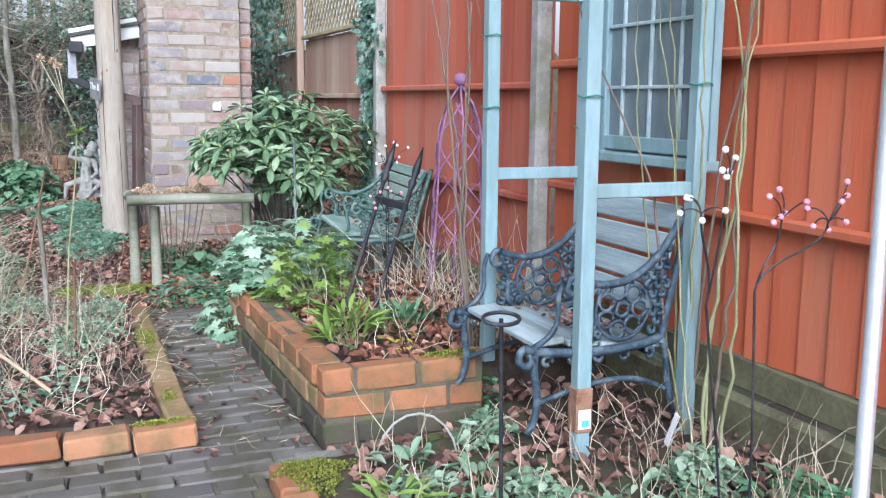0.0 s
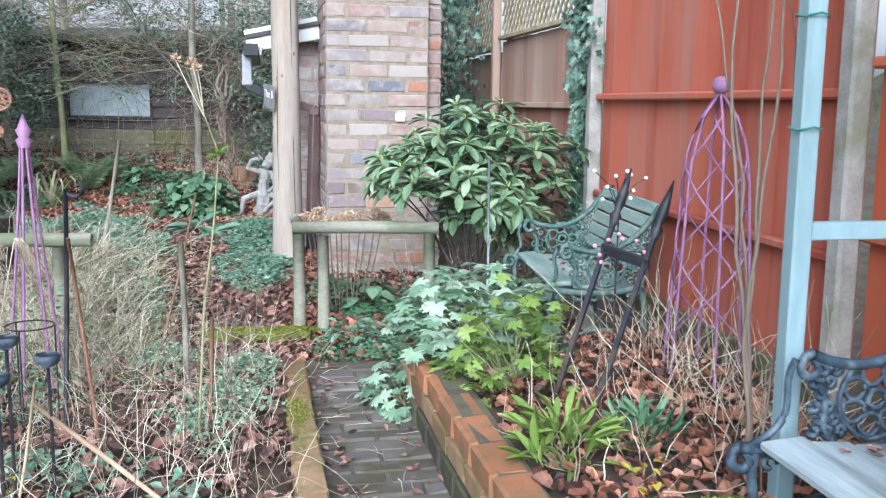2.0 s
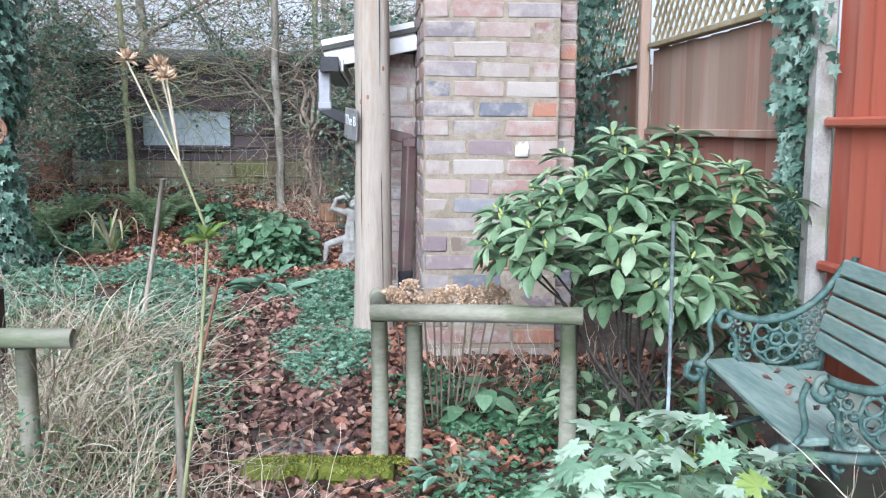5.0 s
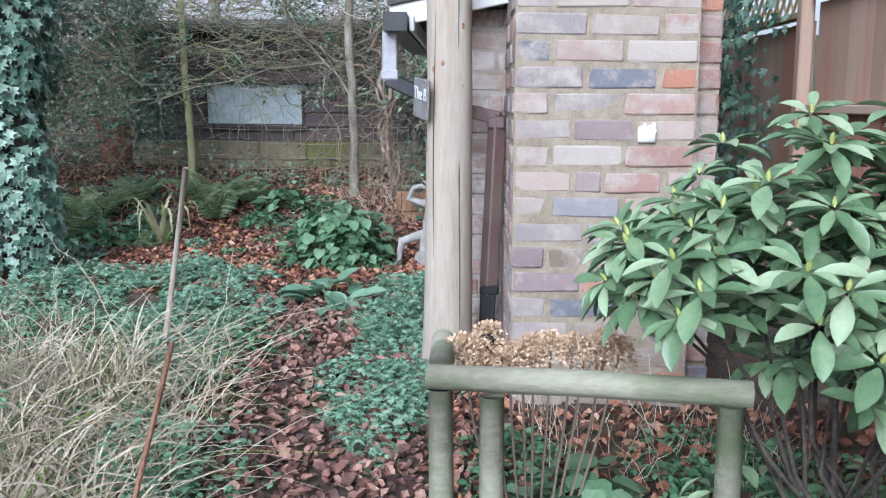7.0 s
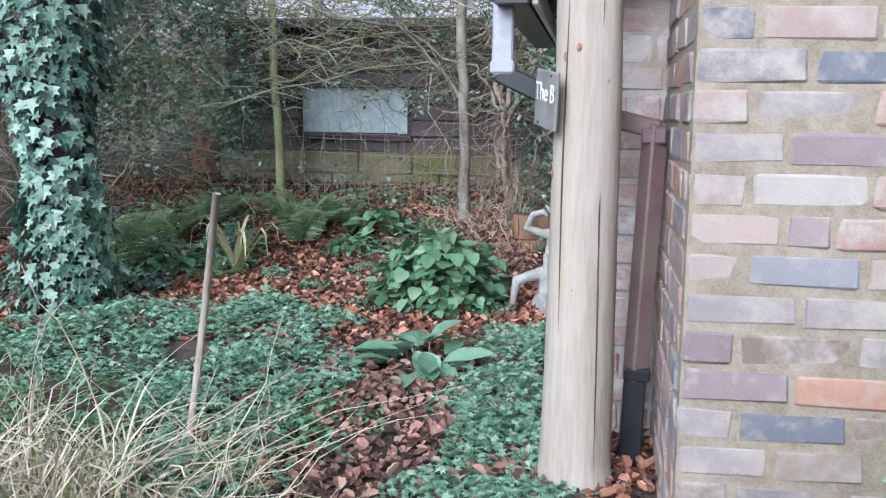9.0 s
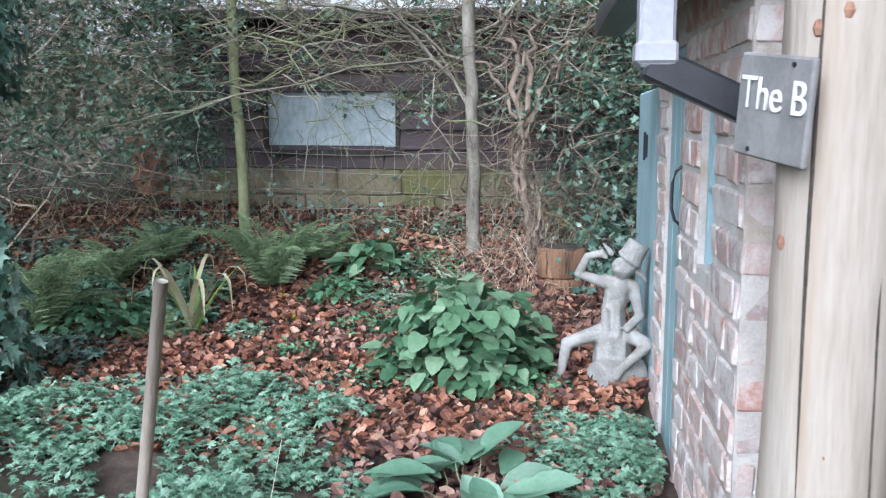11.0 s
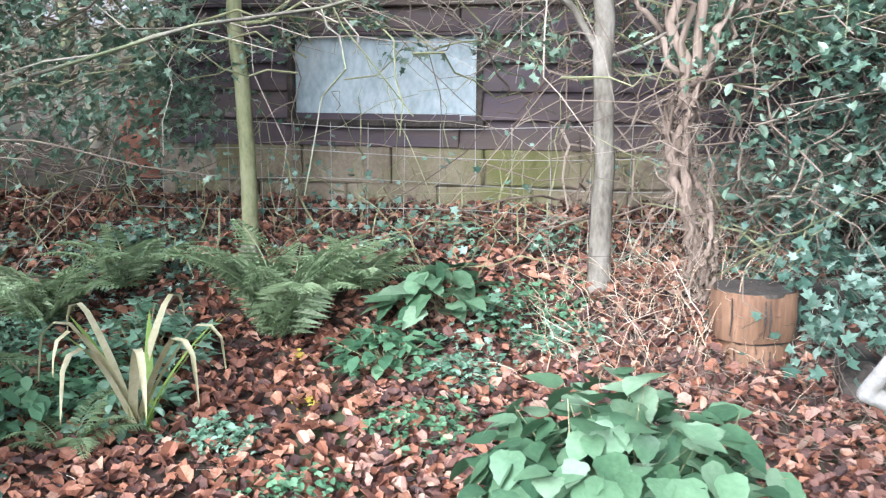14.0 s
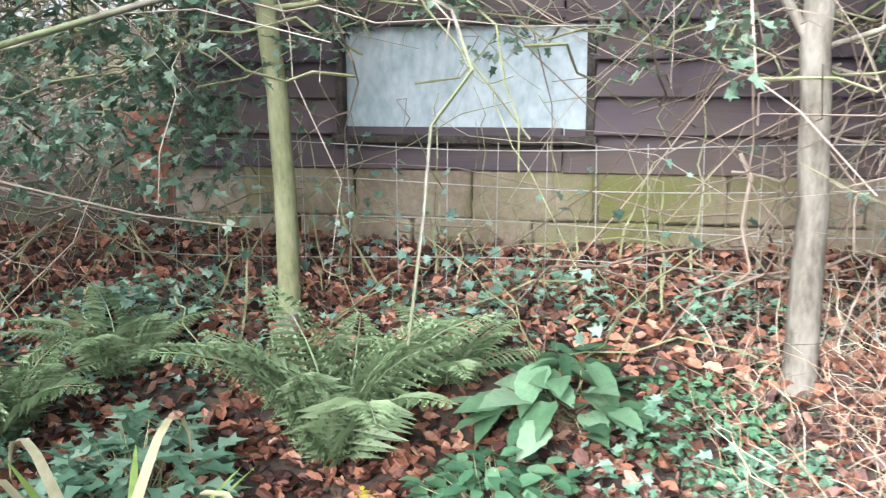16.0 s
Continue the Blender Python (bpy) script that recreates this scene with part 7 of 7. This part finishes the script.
leaf_cloud(b, BLADE, centres(120, -9, 3.0, 13.4, 16.5, 0.8, 2.2), 6500, 0.3, (0.04, 0.08))
leaf_cloud(b, BLADE, centres(60, -6.8, -4.4, 8.5, 12.5, 0.3, 2.2), 5000, 0.25, (0.035, 0.07))
stuff("woodland_foliage", b, M_thicket_leaf, "dull olive and brown leaves in the thicket", "thicket")
b = Build()
leaf_cloud(b, BLADE, centres(40, -8, 3.0, 15.5, 17, 1.8, 4.0), 3000, 0.3, (0.05, 0.09))
stuff("woodland_foliage", b, M_lime_leaf, "yellow-green leaves lit beyond the thicket", "thicket")
for k in range(26):
    x, y = rng.uniform(-8, 3), rng.uniform(13.6, 18)
    if k < 8:
        x, y = rng.uniform(-6.5, -3.2), rng.uniform(8.8, 12)
    t = thing("woodland_tree", "bare slender woodland tree trunk in the thicket", "tree", "woodland trees", (x, y, float(gz(x, y)) - 0.05))
    r0 = rng.uniform(0.03, 0.08)
    p = np.stack([np.cumsum(rng.normal(0, 0.03, 10)), np.cumsum(rng.normal(0, 0.03, 10)), np.linspace(0, rng.uniform(3.5, 6), 10)], -1)
    p[0, :2] = 0
    Build().tube(p, np.linspace(r0, r0 * 0.4, 10), 8).part("trunk", M_bark, t, "", True)
    b2, tips = Build(), []
    for j in range(4):
        q = int(rng.integers(3, 9))
        branches(b2, p[q], ang_dirs(1, 5, 60)[0], rng.uniform(0.6, 1.4), r0 * 0.4, 2, tips, 0.55, (2, 4))
    b2.part("crown", M_thicket, t, "bare twiggy crown")
far_wood = Build()
n = 260
a = np.linspace(0, 2 * math.pi, n, endpoint=False)
for ring, (rr, hh) in enumerate(((34, 2.2), (46, 3.0))):
    top = hh + 0.8 * np.sin(a * 17 + ring) + 0.6 * np.sin(a * 41) + rng.normal(0, 0.35, n)
    v = np.concatenate([np.stack([rr * np.cos(a), rr * np.sin(a), np.full(n, -0.5)], -1), np.stack([rr * np.cos(a), rr * np.sin(a), top], -1)])
    i = np.arange(n)
    far_wood.add(v, np.stack([i, (i + 1) % n, n + (i + 1) % n, n + i], -1))
tagged(far_wood.part("backdrop", M_wood_far, None, "distant dark woodland edge"), "distant dark woodland edge", "woodland", kind="structure")

# ivy-clad trunk
iv = thing("ivy_tree", "tree trunk thickly wrapped in dark green ivy", "tree", at=(-2.32, 9.45, float(gz(-2.3, 9.45)) - 0.03))
u = np.linspace(0, 1, 12)
Build().tube(np.stack([-0.12 * u, 0.05 * np.sin(u * 4), u * 4], -1), np.linspace(0.13, 0.1, 12), 12).part("trunk", M_dark_wood, iv, "", True)
n = 5200
a, zz = rng.uniform(0, 2 * math.pi, n), rng.uniform(0, 1, n) ** 0.9 * 3.6
rr = 0.14 + 0.06 * np.sin(zz * 4 + a * 2) + rng.uniform(0, 0.09, n) + 0.06 * (zz > 1.2)
p = np.stack([-0.12 * zz / 4 + rr * np.cos(a), rr * np.sin(a), zz], -1)
out = np.stack([np.cos(a), np.sin(a), 0 * a], -1)
b = Build()
L = rng.uniform(0.045, 0.085, n)
leaves(b, LOBED, p, np.array([0, 0, -1.0]) + out * 0.35 + rng.normal(0, 0.35, (n, 3)), out + np.array([0, 0, 0.5]) + rng.normal(0, 0.25, (n, 3)), L, L * 0.9)
b.part("ivy_leaves", M_ivy, iv, "dense lobed ivy leaves")
# ivy on the fence post and behind the chimney
for (x0, y0, z0, z1, n, sy, sx, label) in ((FX - 0.07, 6.03, 0.3, 2.5, 1500, 0.1, 0.025, "ivy climbing the concrete fence post"), (1.62, 8.6, 0.3, 2.2, 2200, 0.3, 0.12, "dark ivy mass behind the chimney")):
    t = thing("ivy", label, "ivy", at=(x0, y0, float(gz(x0, y0))))
    zz = rng.uniform(z0, z1, n)
    p = np.stack([rng.normal(0, sx, n), rng.normal(0, sy, n) * (0.5 + 0.4 * np.sin(zz * 5)), zz], -1)
    b = Build()
    L = rng.uniform(0.035, 0.06, n)
    leaves(b, LOBED, p, np.array([-0.3, 0, -1.0]) + rng.normal(0, 0.4, (n, 3)), np.array([-1.0, -0.5, 0.5]) + rng.normal(0, 0.3, (n, 3)), L, L * 0.9)
    b.part("ivy_leaves", M_ivy, t)
    s = Build()
    q = np.stack([np.zeros(12), 0.02 * np.sin(np.linspace(0, 9, 12)), np.linspace(0, z1, 12)], -1)
    s.tube(q, 0.008, 5).part("ivy_stem", M_bark, t)

# climbing rose on the arbour
rose = thing("climbing_rose", "bare green climbing rose stems tied to the arbour", "climber", at=(1.6, 2.3, 0.15))
for k in range(15):
    side = k % 3
    bx, by = ((0.17, 0.08), (-0.22, 0.82), (0.12, -0.1))[side]
    u = np.linspace(0, 1, 20)
    h = rng.uniform(1.3, 2.1)
    dx, dy = rng.normal(-0.05, 0.1), rng.normal(0.05, 0.16)
    w1, w2 = rng.uniform(3, 8), rng.uniform(0, 6)
    p = np.stack([bx + rng.normal(0, 0.02) + dx * u + 0.05 * np.sin(u * w1 + w2) * u, by + rng.normal(0, 0.02) + dy * u + 0.07 * np.sin(u * w1 * 0.8 + w2 * 2) * np.sqrt(u), u * h - 0.03], -1)
    p += rng.normal(0, 0.004, p.shape)
    Build().tube(p, np.linspace(0.0055, 0.0018, 20) * rng.uniform(0.6, 1.3), 6).part("stem", M_twig if side == 1 or k % 4 == 0 else M_green_bark, rose, "", True)

# dry seed-head stalk and other tall stalks in the left bed
sd = thing("dry_flower_stalk", "tall dry branching stalk with tufted brown seed heads", "plant", at=(0.0, 4.36, float(gz(0.0, 4.36))))
Build().tube([(-0.05, -0.03, 0), (-0.02, -0.02, 0.45), (0.02, 0, 0.75), (0.04, 0, 0.98), (-0.01, 0, 1.12), (-0.06, 0, 1.26)], [0.0045, 0.004, 0.0034, 0.003, 0.0024, 0.002], 7).part("stalk", M_green_bark, sd, "", True)
for e in ((-0.09, 0.0, 1.28), (-0.04, 0.02, 1.27), (-0.02, -0.02, 1.25)):
    Build().tube([(-0.005, 0, 1.1), ((e[0]) * 0.6, e[1], 1.2), e], 0.002, 5).part("side_stalk", M_pale_stem, sd)
    b = Build()
    d = ang_dirs(36, -10, 90)
    leaves(b, BLADE, np.array(e) + d * 0.006, d + rng.normal(0, 0.3, (36, 3)), up_vecs(36, 0.8), 0.02, 0.007)
    b.part("seed_head", M_straw, sd)
b = Build()
d = ang_dirs(12, -10, 60)
leaves(b, OVAL, np.tile([[0.04, 0.0, 0.97]], (12, 1)), d, up_vecs(12), 0.05, 0.02)
b.part("young_leaf", M_lime_leaf, sd, "fresh lime-green leaves")
bs = thing("bare_shrub", "bare pale branching shrub in the flower bed", "shrub", at=(-0.85, 5.9, float(gz(-0.85, 5.9))))
made, tips = ([],), []
for w in ((0.1, 0.1, 1), (-0.25, 0, 1), (0.3, -0.1, 1), (-0.05, 0.2, 1), (0.0, -0.2, 1)):
    branches(made, (0, 0, 0), w, 0.5, 0.0042, 2, tips, 0.4, (1, 3))
for piece in made[0]:
    piece.part("branch", M_twig, bs)

# wire stock fence before the far shed
wf2 = thing("wire_fence", "thin rusty stock-wire netting before the far shed", "fence")
for z in (0.6, 0.72, 0.84, 0.96):
    xx = np.linspace(-2.6, 1.0, 24)
    Build().tube(np.stack([xx, 11.95 + 0.01 * np.sin(xx * 5), z + 0.015 * np.sin(xx * 3 + z * 9)], -1), 0.0018, 4).part("line_wire", M_concrete, wf2)
for k in range(24):
    x = -2.6 + k * 0.155
    Build().tube([(x, 11.95, 0.48), (x + 0.01 * math.sin(k), 11.95, 0.97)], 0.0016, 4).part("stay_wire", M_concrete, wf2)

# ---- paving, piece by piece ----
pav = thing("path_paving", "blue-grey brick paving in stretcher bond, dirty joints", "path")
pav["kind"] = "structure"
Build().box((0.555, 4.2, -0.085), (0.4, 2.6, 0.09), None, 0).part("joint_sand", M_joint, pav, "dirty sand in the joints")
Build().box((-0.2, 1.45, -0.085), (1.45, 2.85, 0.09), None, 0).part("joint_sand", M_joint, pav)
for row in range(54):
    y = 0.0 + row * 0.1
    x0, x1 = (0.36, 0.75) if y > 3.2 else (-0.9, 0.75 if y > 2.9 else 0.5)
    s = x0 - (0.11 if row % 2 else 0)
    while s < x1 - 0.02:
        a, e = max(x0, s), min(x1, s + 0.212)
        s += 0.212
        if e - a < 0.03:
            continue
        o = new("paver", brick_mesh(round(e - a - 0.005, 3), 0.096, 0.05, M_paver, row % 3))
        o.parent = pav
        o.matrix_basis = pose((a + e) / 2, y, -0.058 + rng.uniform(-.003, .003), rng.normal(0, 0.45), rng.normal(0, 0.4), rng.normal(0, 0.8))
